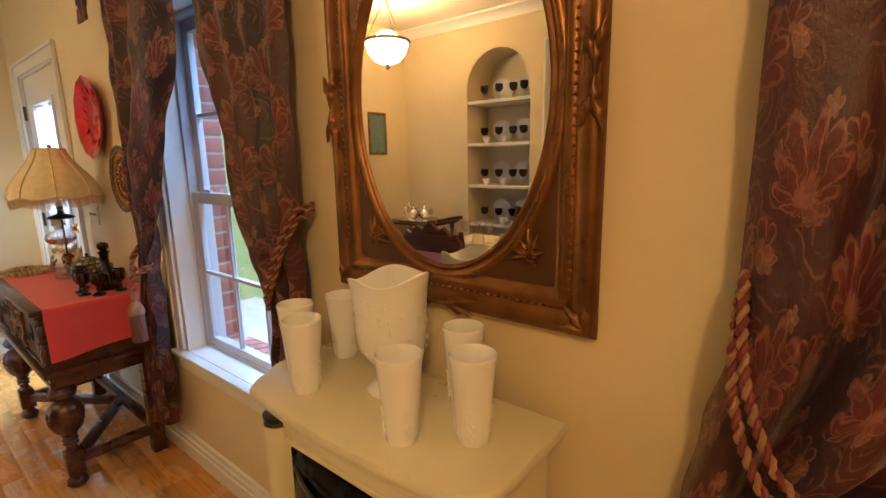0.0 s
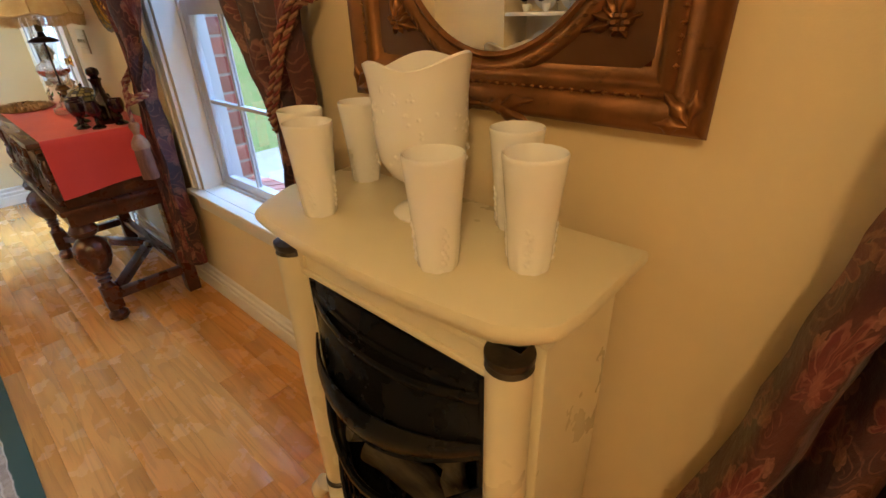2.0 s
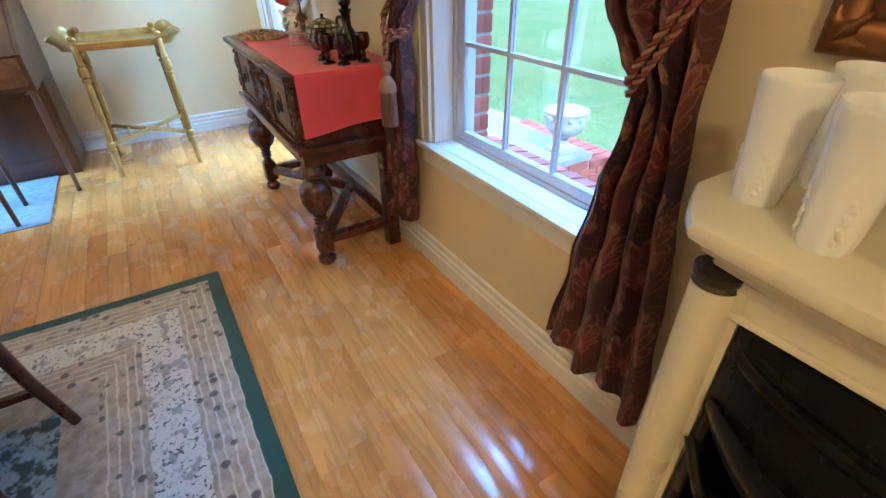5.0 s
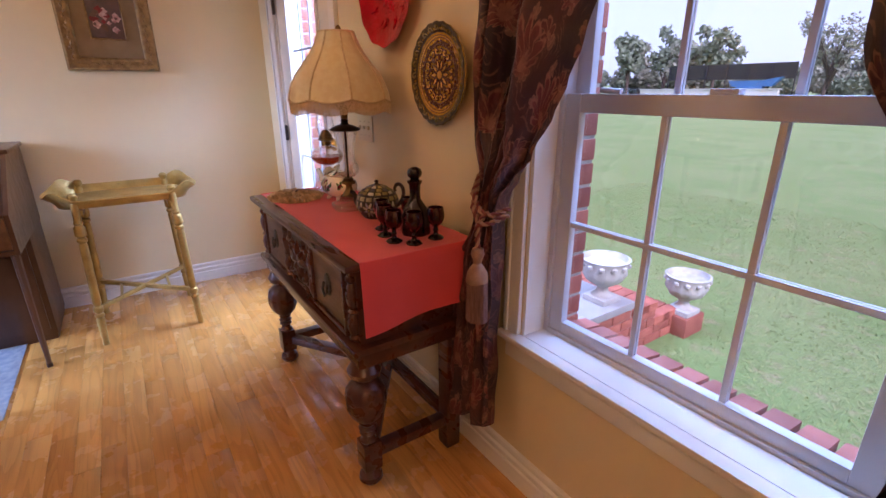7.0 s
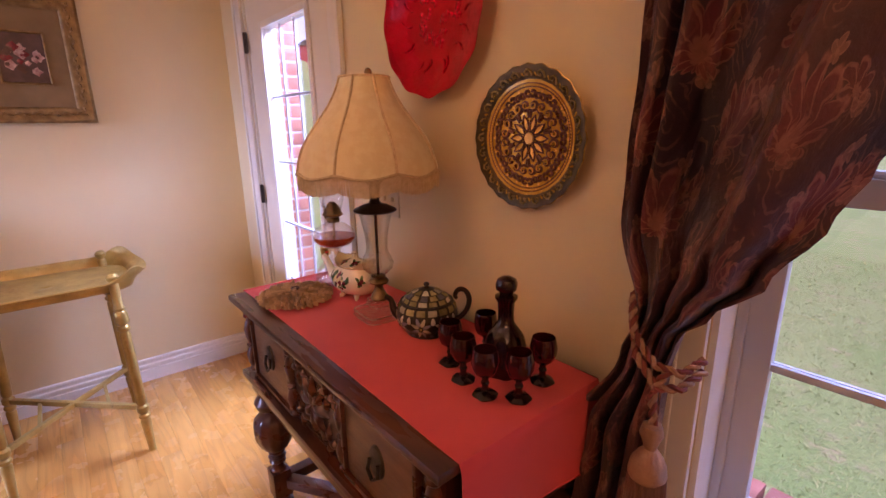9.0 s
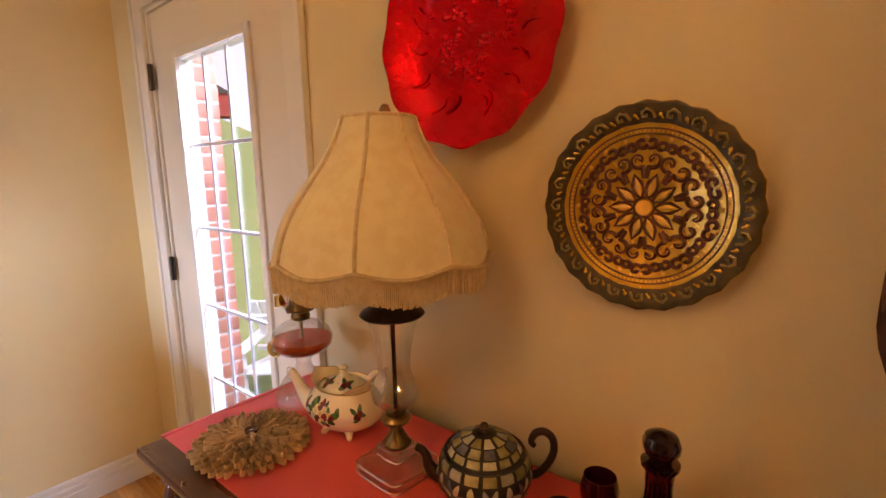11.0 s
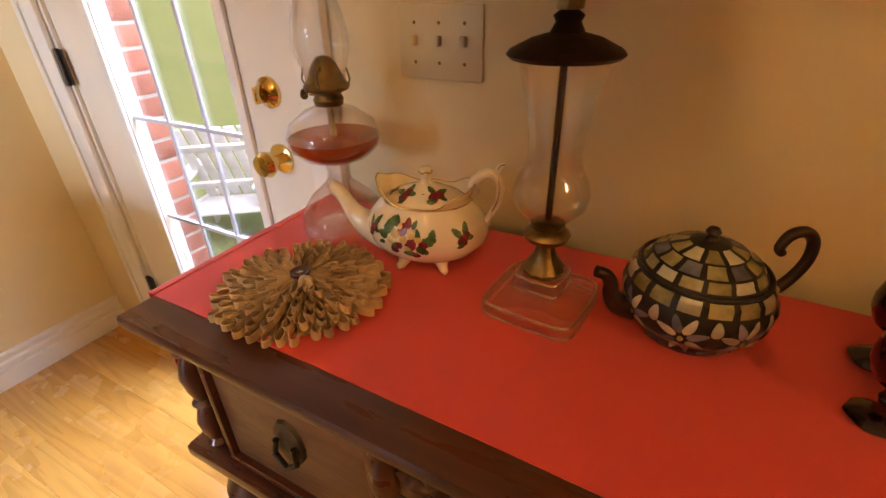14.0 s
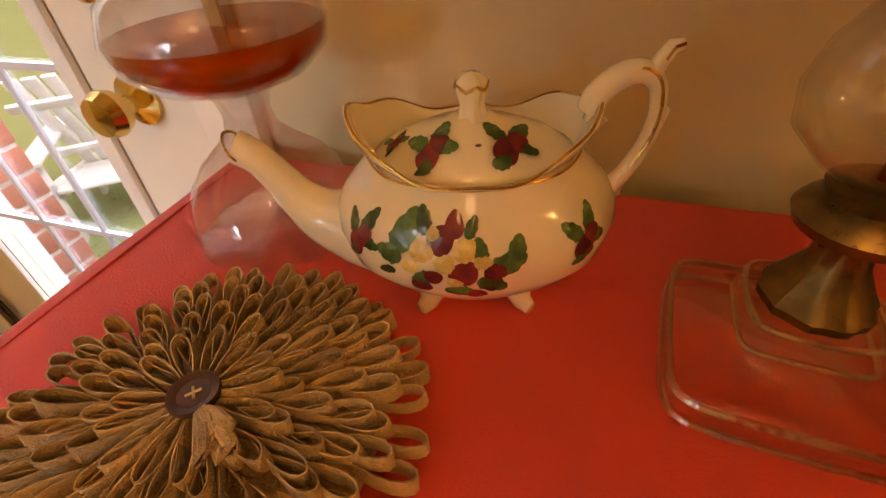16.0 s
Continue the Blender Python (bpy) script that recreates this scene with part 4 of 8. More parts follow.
part("base_plate", [moved(rounded_slab(bowed(BX0 - 0.012, BX1 + 0.012, BY1, 0.494, 0.092, 0.03), 0.126, 0.151, 0.006, sc), o)], M_IVORY, stove)


def cabriole(x, y, sx, sy):
    path = [(0, 0, 0.13), (0.014, 0.014, 0.105), (0.016, 0.016, 0.078), (0.004, 0.004, 0.042), (0.002, 0.002, 0.015), (0.012, 0.012, 0.008), (0.02, 0.02, 0.006)]
    return tube([(x + sx * a, y + sy * b, c) for a, b, c in path], [0.026, 0.024, 0.018, 0.012, 0.011, 0.012, 0.006], 10)


for x, y, a, b in ((-0.918, 0.478, -1, -1), (-0.333, 0.478, 1, -1), (-0.90, 0.725, -1, 0.5), (-0.353, 0.725, 1, 0.5)):
    part("leg", [moved(cabriole(x, y, a, b), o)], M_IVORY, stove)


def bow_y(x, amount):
    return 0.506 - amount * (1 - ((x + 0.616) / 0.226) ** 2)


def grate_bar(z_mid, z_end, thick, bow, n=14, deep=0.012):
    pts = []
    for k in range(n + 1):
        x = -0.838 + 0.444 * k / n
        z = z_end + (z_mid - z_end) * (1 - ((x + 0.616) / 0.222) ** 2)
        pts.append((x + 0.639, bow_y(x, bow) - 0.61, z))
    return tube(pts, thick, 8, flat=deep / thick)


for g in (box(-0.842, -0.39, 0.70, 0.72, 0.151, 0.805), box(-0.842, -0.836, 0.52, 0.70, 0.151, 0.805), box(-0.396, -0.39, 0.52, 0.70, 0.151, 0.805), box(-0.836, -0.396, 0.52, 0.70, 0.795, 0.805), box(-0.836, -0.396, 0.5, 0.70, 0.151, 0.168)):
    part("firebox_panel", [moved(g, o)], M_SMOKE, stove)
part("hood", [sheet(lambda u, v: (-0.838 + 0.444 * u + 0.639, bow_y(-0.838 + 0.444 * u, 0.012 + 0.075 * v) - 0.61 + 0.004, 0.80 - (0.16 + 0.055 * (1 - (2 * u - 1) ** 2)) * v), 18, 6, 0.006)], M_BLACK, stove, "black curved metal hood")
part("hood_slot", [grate_bar(0.735, 0.758, 0.004, 0.045), grate_bar(0.755, 0.772, 0.003, 0.03)], M_BLACK, stove)
part("visor", [sheet(lambda u, v: (-0.83 + 0.428 * u + 0.639, bow_y(-0.83 + 0.428 * u, 0.085 + 0.012 * math.sin(v * 3.1)) - 0.61 - 0.003, 0.672 - (0.02 + 0.045 * (1 - (2 * u - 1) ** 2)) * v), 20, 6, 0.005)], M_BLACK, stove, "black bowed visor plate")
part("arch_bar", [grate_bar(0.452, 0.56, 0.009, 0.095)], M_BLACK, stove)
part("lower_bar", [grate_bar(0.275, 0.335, 0.008, 0.098)], M_BLACK, stove)
part("apron_plate", [sheet(lambda u, v: (-0.836 + 0.44 * u + 0.639, bow_y(-0.836 + 0.44 * u, 0.098) - 0.61, 0.152 + (0.183 - 0.06 * (1 - (2 * u - 1) ** 2)) * v), 18, 4, 0.006)], M_BLACK, stove, "black bowed lower plate")
part("side_bar", [tube([(-0.826 + 0.639, -0.105, 0.152), (-0.826 + 0.639, -0.105, 0.80)], 0.01, 8)], M_BLACK, stove)
part("side_bar", [tube([(-0.406 + 0.639, -0.105, 0.152), (-0.406 + 0.639, -0.105, 0.80)], 0.01, 8)], M_BLACK, stove)
for k in range(12):
    x = -0.786 + 0.0309 * k
    q = 1 - ((x + 0.616) / 0.222) ** 2
    part("grille_rod", [tube([(x + 0.639, bow_y(x, 0.09) - 0.61, 0.335 - 0.06 * q), (x + 0.639, bow_y(x, 0.084) - 0.607, 0.39 + 0.02 * q)], 0.0028, 6)], M_BLACK, stove)
random.seed(11)
for lx, ly, lz, ln, lr, rz, ry in ((-0.62, 0.61, 0.30, 0.34, 0.040, 4, 2), (-0.68, 0.65, 0.37, 0.25, 0.036, 18, -8), (-0.55, 0.63, 0.40, 0.20, 0.030, -28, 24), (-0.73, 0.60, 0.40, 0.16, 0.028, 60, 24)):
    pts = [(-ln / 2 + ln * k / 8, random.uniform(-0.006, 0.006), random.uniform(-0.006, 0.006)) for k in range(9)]
    part("log", [moved(tube(pts, [lr * random.uniform(0.82, 1.08) for _ in pts], 10), pose(lx + 0.639, ly - 0.655, lz, 0, ry, rz))], M_LOG, stove, "tan ceramic log with bark relief, darkened for the dim firebox")
for k in range(7):
    x = -0.79 + 0.058 * k
    part("grate_finger", [tube([(x + 0.639, -0.035, 0.135), (x + 0.639, -0.06, 0.2), (x + 0.639, -0.062, 0.265)], 0.005, 6)], M_BLACK, stove)

hose = solo("gas_hose", [tube([(-0.31, 0.70, 0.13), (-0.22, 0.75, 0.135), (-0.13, 0.765, 0.12), (-0.075, 0.74, 0.08), (-0.085, 0.70, 0.035), (-0.10, 0.675, 0.013)], 0.0085, 10)], M_YELLOW, "yellow flexible hose beside the stove", "hose")
solo("floor_valve", [lathe([(0.0, 0), (0.02, 0), (0.02, 0.012), (0.013, 0.016), (0.013, 0.03), (0.0, 0.032)], 14, (-0.115, 0.665, 0.0)), tube([(-0.115, 0.665, 0.02), (-0.125, 0.63, 0.018)], 0.008, 8)], M_PEWTER, "small dark metal valve on the floor", "valve")


def flute(n, amount, z0, z1):
    return lambda a, z, r: r * (1 + amount * (abs(math.cos(n * a / 2)) - 0.5) * max(0.0, min(1.0, (z1 - z) / (z1 - z0))))


def tumbler():
    t = thing("milk_glass_tumbler", "tall white milk glass tumbler on the stove top", "tumbler", group="milk glass tumblers")
    prof = [(0.0, 0.004), (0.024, 0.004), (0.027, 0.0), (0.0285, 0.004), (0.0305, 0.02), (0.0345, 0.075), (0.0395, 0.13), (0.0425, 0.158), (0.0428, 0.163), (0.0415, 0.165), (0.040, 0.162), (0.0355, 0.12), (0.030, 0.06), (0.026, 0.015), (0.0, 0.012)]
    part("glass_wall", [lathe(prof, 40, shape=flute(8, 0.10, 0.0, 0.085))], M_MILK, t)
    # a spray of raised grape-leaf beads near the foot
    beads = []
    for face in range(4):
        for k in range(7):
            a = radians(22.5 + 90 * face) + 0.11 * (k % 2) - 0.05
            z = 0.018 + 0.0085 * k
            r = 0.0305 + 0.0045 * z / 0.075
            beads.append(moved(lathe([(0.0, -0.0022), (0.0035, -0.001), (0.004, 0.0005), (0.0, 0.0026)], 8, sx=1.5), Matrix.Translation((r * math.cos(a), r * math.sin(a), z)) @ Matrix.Rotation(a, 4, "Z") @ Matrix.Rotation(radians(90), 4, "Y") @ Matrix.Rotation(radians(35), 4, "Z")))
    tagged(part("relief", beads, M_MILK, t, "raised grape-leaf beads"), kind="stuff")
    return t


first = tumbler()
spots = [(-0.806, 0.534), (-0.506, 0.525), (-0.402, 0.602), (-0.884, 0.708), (-0.496, 0.702), (-0.915, 0.590)]
first.matrix_basis = pose(spots[0][0], spots[0][1], STOP, 0, 0, 12)
for k, (x, y) in enumerate(spots[1:]):
    copy_thing(first, pose(x, y, STOP, 0, 0, 40 + 57 * k))

vase = thing("milk_glass_vase", "large white milk glass vase with a ruffled rim and foot", "vase", (-0.655, 0.655, STOP), 20)


def ruffle(a, z, r):
    k = max(0.0, (z - 0.20) / 0.07)
    return r * (1 + k * (0.05 * math.cos(2 * a) + 0.035 * math.cos(5 * a + 1)))


def vase_lift(g):
    return [(x, y, z + (max(0.0, (z - 0.235) / 0.03)) * (0.012 * math.cos(3 * math.atan2(y, x) + 0.6) + 0.009 * math.cos(math.atan2(y, x)))) for x, y, z in g[0]], g[1]


part("bowl", [vase_lift(lathe([(0.0, 0.05), (0.018, 0.046), (0.03, 0.056), (0.055, 0.075), (0.074, 0.105), (0.079, 0.15), (0.079, 0.20), (0.081, 0.235), (0.084, 0.255), (0.081, 0.257), (0.077, 0.235), (0.074, 0.19), (0.072, 0.13), (0.05, 0.085), (0.0, 0.07)], 64, shape=ruffle))], M_MILK, vase)
part("foot", [lathe([(0.0, 0.0), (0.056, 0.0), (0.058, 0.004), (0.05, 0.011), (0.025, 0.02), (0.016, 0.035), (0.018, 0.048), (0.0, 0.05)], 40)], M_MILK, vase)
tuck = []
random.seed(5)
for k in range(120):
    a, z = random.uniform(0, 6.283), random.uniform(0.10, 0.225)
    tuck.append(moved(lathe([(0.0, -0.0015), (0.005, 0.0), (0.0, 0.0028)], 6), Matrix.Translation((0.0785 * math.cos(a), 0.0785 * math.sin(a), z)) @ Matrix.Rotation(a, 4, "Z") @ Matrix.Rotation(radians(90), 4, "Y")))
tagged(part("vine_relief", tuck, M_MILK, vase, "raised vine beads"), kind="stuff")

# ---- mirror in a carved gilt frame ----
MX0, MX1, MZ0, MZ1 = -0.994, -0.264, 1.097, 2.04
MCX, MCZ = (MX0 + MX1) / 2, (MZ0 + MZ1) / 2
OA, OB = 0.262, 0.376
MY = 0.806
mirror = thing("wall_mirror", "oval mirror in a wide carved antique gold frame", "mirror", (MCX, NY, MCZ))
HW, HH = (MX1 - MX0) / 2, (MZ1 - MZ0) / 2


def rect_sweep(section, hw, hh):
    """Sweep a (inset, depth) section round a rectangle in the x-z plane; y is minus depth."""
    vs, fs = [], []
    n = len(section)
    for sx, sz in ((-1, -1), (1, -1), (1, 1), (-1, 1)):
        for ins, dep in section:
            vs.append((sx * (hw - ins), -dep, sz * (hh - ins)))
    for c in range(4):
        for k in range(n - 1):
            a, b = c * n + k, ((c + 1) % 4) * n + k
            fs.append((a, b, b + 1, a + 1))
    return vs, fs


def oval_sweep(section, a0, b0, n=72):
    vs, fs = [], []
    m = len(section)
    for i in range(n):
        t = 2 * math.pi * i / n
        for outw, dep in section:
            vs.append(((a0 + outw) * math.cos(t), -dep, (b0 + outw) * math.sin(t)))
    for i in range(n):
        for k in range(m - 1):
            a, b = i * m + k, ((i + 1) % n) * m + k
            fs.append((a, b, b + 1, a + 1))
    return vs, fs


part("outer_moulding", [rect_sweep([(0.0, 0.0), (-0.004, 0.012), (0.0, 0.026), (0.012, 0.036), (0.026, 0.034), (0.036, 0.024), (0.046, 0.022), (0.052, 0.028), (0.062, 0.03), (0.07, 0.024), (0.078, 0.014), (0.086, 0.011)], HW, HH)], M_GILT, mirror, "swept gilt moulding", 50)
bead = []
for k in range(44):
    z = -HH + 0.09 + (2 * HH - 0.18) * k / 43
    for s in (-1, 1):
        bead.append(lathe([(0, -0.004), (0.005, 0), (0, 0.004)], 6, (s * (HW - 0.049), -0.026, z)))
for k in range(32):
    x = -HW + 0.09 + (2 * HW - 0.18) * k / 31
    for s in (-1, 1):
        bead.append(lathe([(0, -0.004), (0.005, 0), (0, 0.004)], 6, (x, -0.026, s * (HH - 0.049))))
tagged(part("bead_row", bead, M_GILTR, mirror), kind="stuff")
iw, ih = HW - 0.08, HH - 0.08
vs, fs = [], []
N = 96
for i in range(N):
    t = 2 * math.pi * i / N
    c, s = math.cos(t), math.sin(t)
    ax, az = (OA + 0.02) * c, (OB + 0.02) * s
    k = min(iw / abs(c) if abs(c) > 1e-6 else 9, ih / abs(s) if abs(s) > 1e-6 else 9)
    vs += [(ax, -0.012, az), (k * c, -0.012, k * s)]
for i in range(N):
    j = (i + 1) % N
    fs.append((2 * i, 2 * j, 2 * j + 1, 2 * i + 1))
part("spandrel_panel", [(vs, fs)], M_GILTD, mirror, "dark gilt flat panel")
part("oval_moulding", [oval_sweep([(-0.004, 0.006), (0.0, 0.014), (0.006, 0.017), (0.012, 0.012), (0.018, 0.019), (0.028, 0.022), (0.036, 0.018), (0.04, 0.011)], OA, OB, 96)], M_GILT, mirror, "", 50)
rope = []
for k in range(110):
    t = 2 * math.pi * k / 110
    rope.append(moved(lathe([(0, -0.007), (0.0022, 0), (0, 0.007)], 6), Matrix.Translation(((OA + 0.028) * math.cos(t), -0.0235, (OB + 0.028) * math.sin(t))) @ Matrix.Rotation(-t + 0.6, 4, "Y")))
tagged(part("rope_beading", rope, M_GILT, mirror), kind="stuff")
part("glass", [([(OA * 1.0 * math.cos(2 * math.pi * k / 96), -0.0105, OB * math.sin(2 * math.pi * k / 96)) for k in range(96)], [tuple(range(96))])], M_MIRROR, mirror, "clear silvered mirror glass")
part("backing", [box(-HW + 0.01, HW - 0.01, -0.005, 0.0, -HH + 0.01, HH - 0.01)], M_OAK, mirror)


def leaf_blob(x, y, z, ln, wd, ang, up=0.012):
    """A raised, veined acanthus leaf lying in the x-z plane."""
    def fn(u, v):
        w = wd * math.sin(math.pi * min(1, u * 0.92 + 0.08)) * (0.75 + 0.25 * math.cos(14 * u))
        q = (v - 0.5) * 2
        return (u * ln, -up * (1 - q * q) * math.sin(math.pi * (0.15 + 0.8 * u)), q * w / 2)
    return moved(sheet(fn, 12, 6), Matrix.Translation((x, y, z)) @ Matrix.Rotation(-radians(ang), 4, "Y"))


for sx, sz in ((-1, -1), (1, -1), (1, 1), (-1, 1)):
    gs = []
    cx, cz = sx * (iw - 0.058), sz * (ih - 0.062)
    for ang, ln, wd in ((95, 0.085, 0.03), (70, 0.07, 0.03), (125, 0.065, 0.03), (165, 0.075, 0.03), (190, 0.09, 0.028), (20, 0.045, 0.026), (145, 0.05, 0.026), (240, 0.03, 0.024), (300, 0.032, 0.024)):
        a = ang if sx > 0 else 180 - ang
        a = a if sz < 0 else -a
        gs.append(leaf_blob(cx, -0.0125, cz, ln * 0.74, wd * 0.72, a, 0.011))
    for k in range(6):
        a = radians(60 * k)
        gs.append(lathe([(0, -0.008), (0.009, -0.002), (0.009, 0.003), (0, 0.008)], 8, (cx + 0.010 * math.cos(a), -0.015, cz + 0.010 * math.sin(a))))
    part("corner_ornament", gs, M_GILT, mirror, "carved flower spray in dark gilt")
for sx in (-1, 1):
    gs = [leaf_blob(sx * (HW - 0.012), -0.032, dz, 0.07, 0.03, a, 0.012) for dz, a in ((0.0, 90), (0.0, -90), (0.03, 75), (-0.03, -75), (0.02, 110), (-0.02, -110))]
    part("side_ornament", gs, M_GILT, mirror, "carved leaf at the middle of the side")
for sz in (-1, 1):
    gs = [leaf_blob(dx, -0.032, sz * (HH - 0.012), 0.08, 0.032, a, 0.012) for dx, a in ((0.0, 0), (0.0, 180), (0.03, 12), (-0.03, 168), (0.02, -14), (-0.02, 194))]
    part("rail_ornament", gs, M_GILT, mirror, "carved leaf at the middle of the rail")
for sx in (-1, 1):
    for sz in (-1, 1):
        gs = [leaf_blob(sx * (HW - 0.015), -0.03, sz * (HH - 0.015), 0.06, 0.03, a, 0.01) for a in ((0 if sx < 0 else 180), (-90 if sz > 0 else 90), (45 if sz < 0 else -45) if sx < 0 else (135 if sz < 0 else 225))]
        part("corner_leaf", gs, M_GILT, mirror)

# ---- curtains ----
def curtain(name, label, left, right, n_folds, y0, amp, z0, z1, seed, hem=0.05, kind_side=1, swag=0, waist=1.02, bulge=0.03):
    """A draped panel. left, right: keys of (height, x); folds squeeze where the panel is narrow.
    swag: 1 or -1 for the side that swings out above the tie, with narrow pleats and a deep hollow on the other side."""
    ncol, nrow = n_folds * 14, 84
    full = 1.05
    rnd = random.Random(seed)
    ph = [rnd.uniform(0, 6.28) for _ in range(4)]

    def fn(u, v):
        zlow = z0 + hem * (0.5 + 0.5 * math.sin(u * n_folds * 3.14 + ph[0])) + hem * 1.2 * u * kind_side
        z = zlow + (z1 - zlow) * v
        a, b = smooth(left, z), smooth(right, z)
        w = b - a
        uu = u + 0.012 * math.sin(2 * math.pi * n_folds * u + ph[1] + 0.5 * z)
        x = a + w * uu
        squeeze = min(1.5, max(0.5, 0.42 / max(w, 0.08)))
        ring_ = math.sin(2 * math.pi * n_folds * u + ph[2] + 0.35 * math.sin(1.7 * z + ph[3]))
        fold = amp * squeeze * (0.75 * ring_ + 0.25 * math.sin(4 * math.pi * n_folds * u + ph[0] + z))
        fold -= bulge * math.exp(-((z - waist - 0.2) / 0.22) ** 2) * math.sin(math.pi * u)
        if swag:
            k = min(1.0, max(0.0, (z - waist - 0.02) / 0.30))
            k = k * k * (3 - 2 * k)
            q = u if swag > 0 else 1 - u
            if q < 0.30:
                s = q / 0.30
                drape = -0.012 + 0.022 * math.sin(2 * math.pi * 2.5 * s + 0.6)
                drape += 0.055 * max(0.0, s - 0.72) / 0.28
            elif q < 0.52:
                s = (q - 0.30) / 0.22
                drape = 0.055 - 0.012 * math.sin(math.pi * s)
            else:
                s = (q - 0.52) / 0.48
                drape = 0.055 - 0.125 * math.sin(math.pi * min(1.0, s * 1.55)) ** 0.6 if s < 0.32 else -0.07 + 0.075 * ((s - 0.32) / 0.68) ** 1.5
                drape += 0.006 * math.sin(9 * s + 6 * z)
            fold = fold * (1 - k) + drape * k
        fold += 0.004 * math.sin(17 * z + 9 * u + ph[1]) + 0.003 * math.sin(31 * z - 14 * u)
        return (x, min(NY - 0.034, y0 + fold), z)

    g = sheet(fn, ncol, nrow)
    uv = [(u / ncol * full + seed * 0.31, v / nrow * (z1 - z0)) for v in range(nrow + 1) for u in range(ncol + 1)]
    c = thing(name, label, "curtain", (0, 0, 0), group="window curtains")
    part("drape", [g], M_CURT, c, "", 80, uv)
    return c


C1 = curtain("window_curtain", "burgundy damask curtain tied back beside the sideboard",
             [(0.15, -2.47), (0.4, -2.45), (0.78, -2.405), (0.98, -2.31), (1.06, -2.285), (1.25, -2.345), (1.5, -2.335), (2.4, -2.36)],
             [(0.15, -2.225), (0.6, -2.23), (0.95, -2.225), (1.04, -2.21), (1.09, -2.165), (1.163, -2.095), (1.27, -2.035), (1.34, -2.005), (1.42, -1.97), (1.84, -1.76), (2.4, -1.60)], 4, 0.735, 0.028, 0.16, 2.34, 1, swag=1)
C2 = curtain("window_curtain", "burgundy damask curtain tied back beside the stove",
             [(0.2, -1.41), (0.5, -1.37), (0.76, -1.325), (0.93, -1.275), (1.0, -1.262), (1.06, -1.32), (1.14, -1.39), (1.4, -1.50), (1.9, -1.62), (2.4, -1.70)],
             [(0.2, -1.045), (0.5, -1.07), (0.8, -1.11), (1.0, -1.128), (1.3, -1.125), (1.8, -1.11), (2.4, -1.07)], 4, 0.745, 0.024, 0.20, 2.34, 2, kind_side=-0.8, bulge=0.01)
C3 = curtain("window_curtain", "burgundy damask curtain with red leaf pattern, tied back",
             [(0.15, -0.20), (0.38, -0.172), (0.75, -0.108), (0.866, -0.09), (1.01, -0.068), (1.15, -0.038), (1.26, -0.034), (1.64, -0.03), (2.4, -0.036)],
             [(0.15, 0.16), (0.6, 0.145), (0.88, 0.15), (0.96, 0.19), (1.05, 0.27), (1.25, 0.37), (1.6, 0.45), (2.4, 0.66)], 3, 0.725, 0.032, 0.17, 2.34, 3)
C4 = curtain("window_curtain", "burgundy damask curtain, tied back",
             [(0.15, 1.0), (0.9, 1.02), (1.1, 0.94), (1.6, 0.78), (2.4, 0.6)], [(0.15, 1.3), (0.9, 1.18), (1.3, 1.2), (2.4, 1.2)], 4, 0.735, 0.028, 0.17, 2.34, 4, kind_side=-0.8)


def twisted(points, r):
    """Two cords wound round one another along points."""
    pts = [Vector(p) for p in points]
    fine = []
    for a, b in zip(pts, pts[1:]):
        n = max(2, int((b - a).length / 0.006))
        fine += [a.lerp(b, k / n) for k in range(n)]
    fine.append(pts[-1])
    out = []
    for s in (0, math.pi):
        path, dist = [], 0.0
        for i, p in enumerate(fine):
            d = (fine[min(i + 1, len(fine) - 1)] - fine[max(i - 1, 0)]).normalized()
            e = d.cross(Vector((0, 1, 0.01))).normalized()
            f = d.cross(e)
            dist += (p - fine[i - 1]).length if i else 0
            t = dist * 190 + s
            path.append(p + e * math.cos(t) * r + f * math.sin(t) * r)
        out.append(tube(path, r * 1.02, 7))
    return out


def tieback(label, paths, tassel_at=None):
    t = thing("curtain_tieback", label, "tieback", group="curtain tiebacks")
    for p in paths:
        a, b = twisted(p, 0.0043)
        part("cord", [a], M_ROPE, t, "burgundy twisted cord")
        part("cord", [b], M_ROPEG, t, "gold twisted cord")
    if tassel_at:
        x, y, z = tassel_at
        part("knot", [lathe([(0, 0.0), (0.016, -0.006), (0.02, -0.022), (0.014, -0.036), (0.011, -0.05), (0.02, -0.062), (0.03, -0.08), (0.033, -0.1), (0.03, -0.108), (0.0, -0.108)], 18, (x, y, z))], M_ROPEG, t, "gold wound tassel head")
        strands = []
        for k in range(40):
            a = 2 * math.pi * k / 40
            strands.append(tube([(x + 0.03 * math.cos(a), y + 0.024 * math.sin(a), z - 0.104), (x + 0.033 * math.cos(a), y + 0.026 * math.sin(a), z - 0.16), (x + 0.035 * math.cos(a + 0.05), y + 0.027 * math.sin(a), z - 0.225)], 0.0034, 5))
        part("fringe", strands, M_FRINGE, t, "dull pink-brown bullion fringe")
    return t


tieback("burgundy and gold twisted cord with a hanging tassel", [
    [(-2.305, 0.80, 1.12), (-2.30, 0.72, 1.09), (-2.268, 0.672, 1.045), (-2.22, 0.66, 1.005), (-2.18, 0.672, 1.0), (-2.165, 0.72, 1.015)],
    [(-2.30, 0.80, 1.095), (-2.293, 0.71, 1.065), (-2.255, 0.662, 1.01), (-2.208, 0.648, 0.972), (-2.175, 0.66, 0.98), (-2.16, 0.71, 1.0)],
    [(-2.20, 0.66, 1.0), (-2.212, 0.645, 0.965), (-2.208, 0.643, 0.935), (-2.204, 0.643, 0.905)]], (-2.205, 0.643, 0.91))
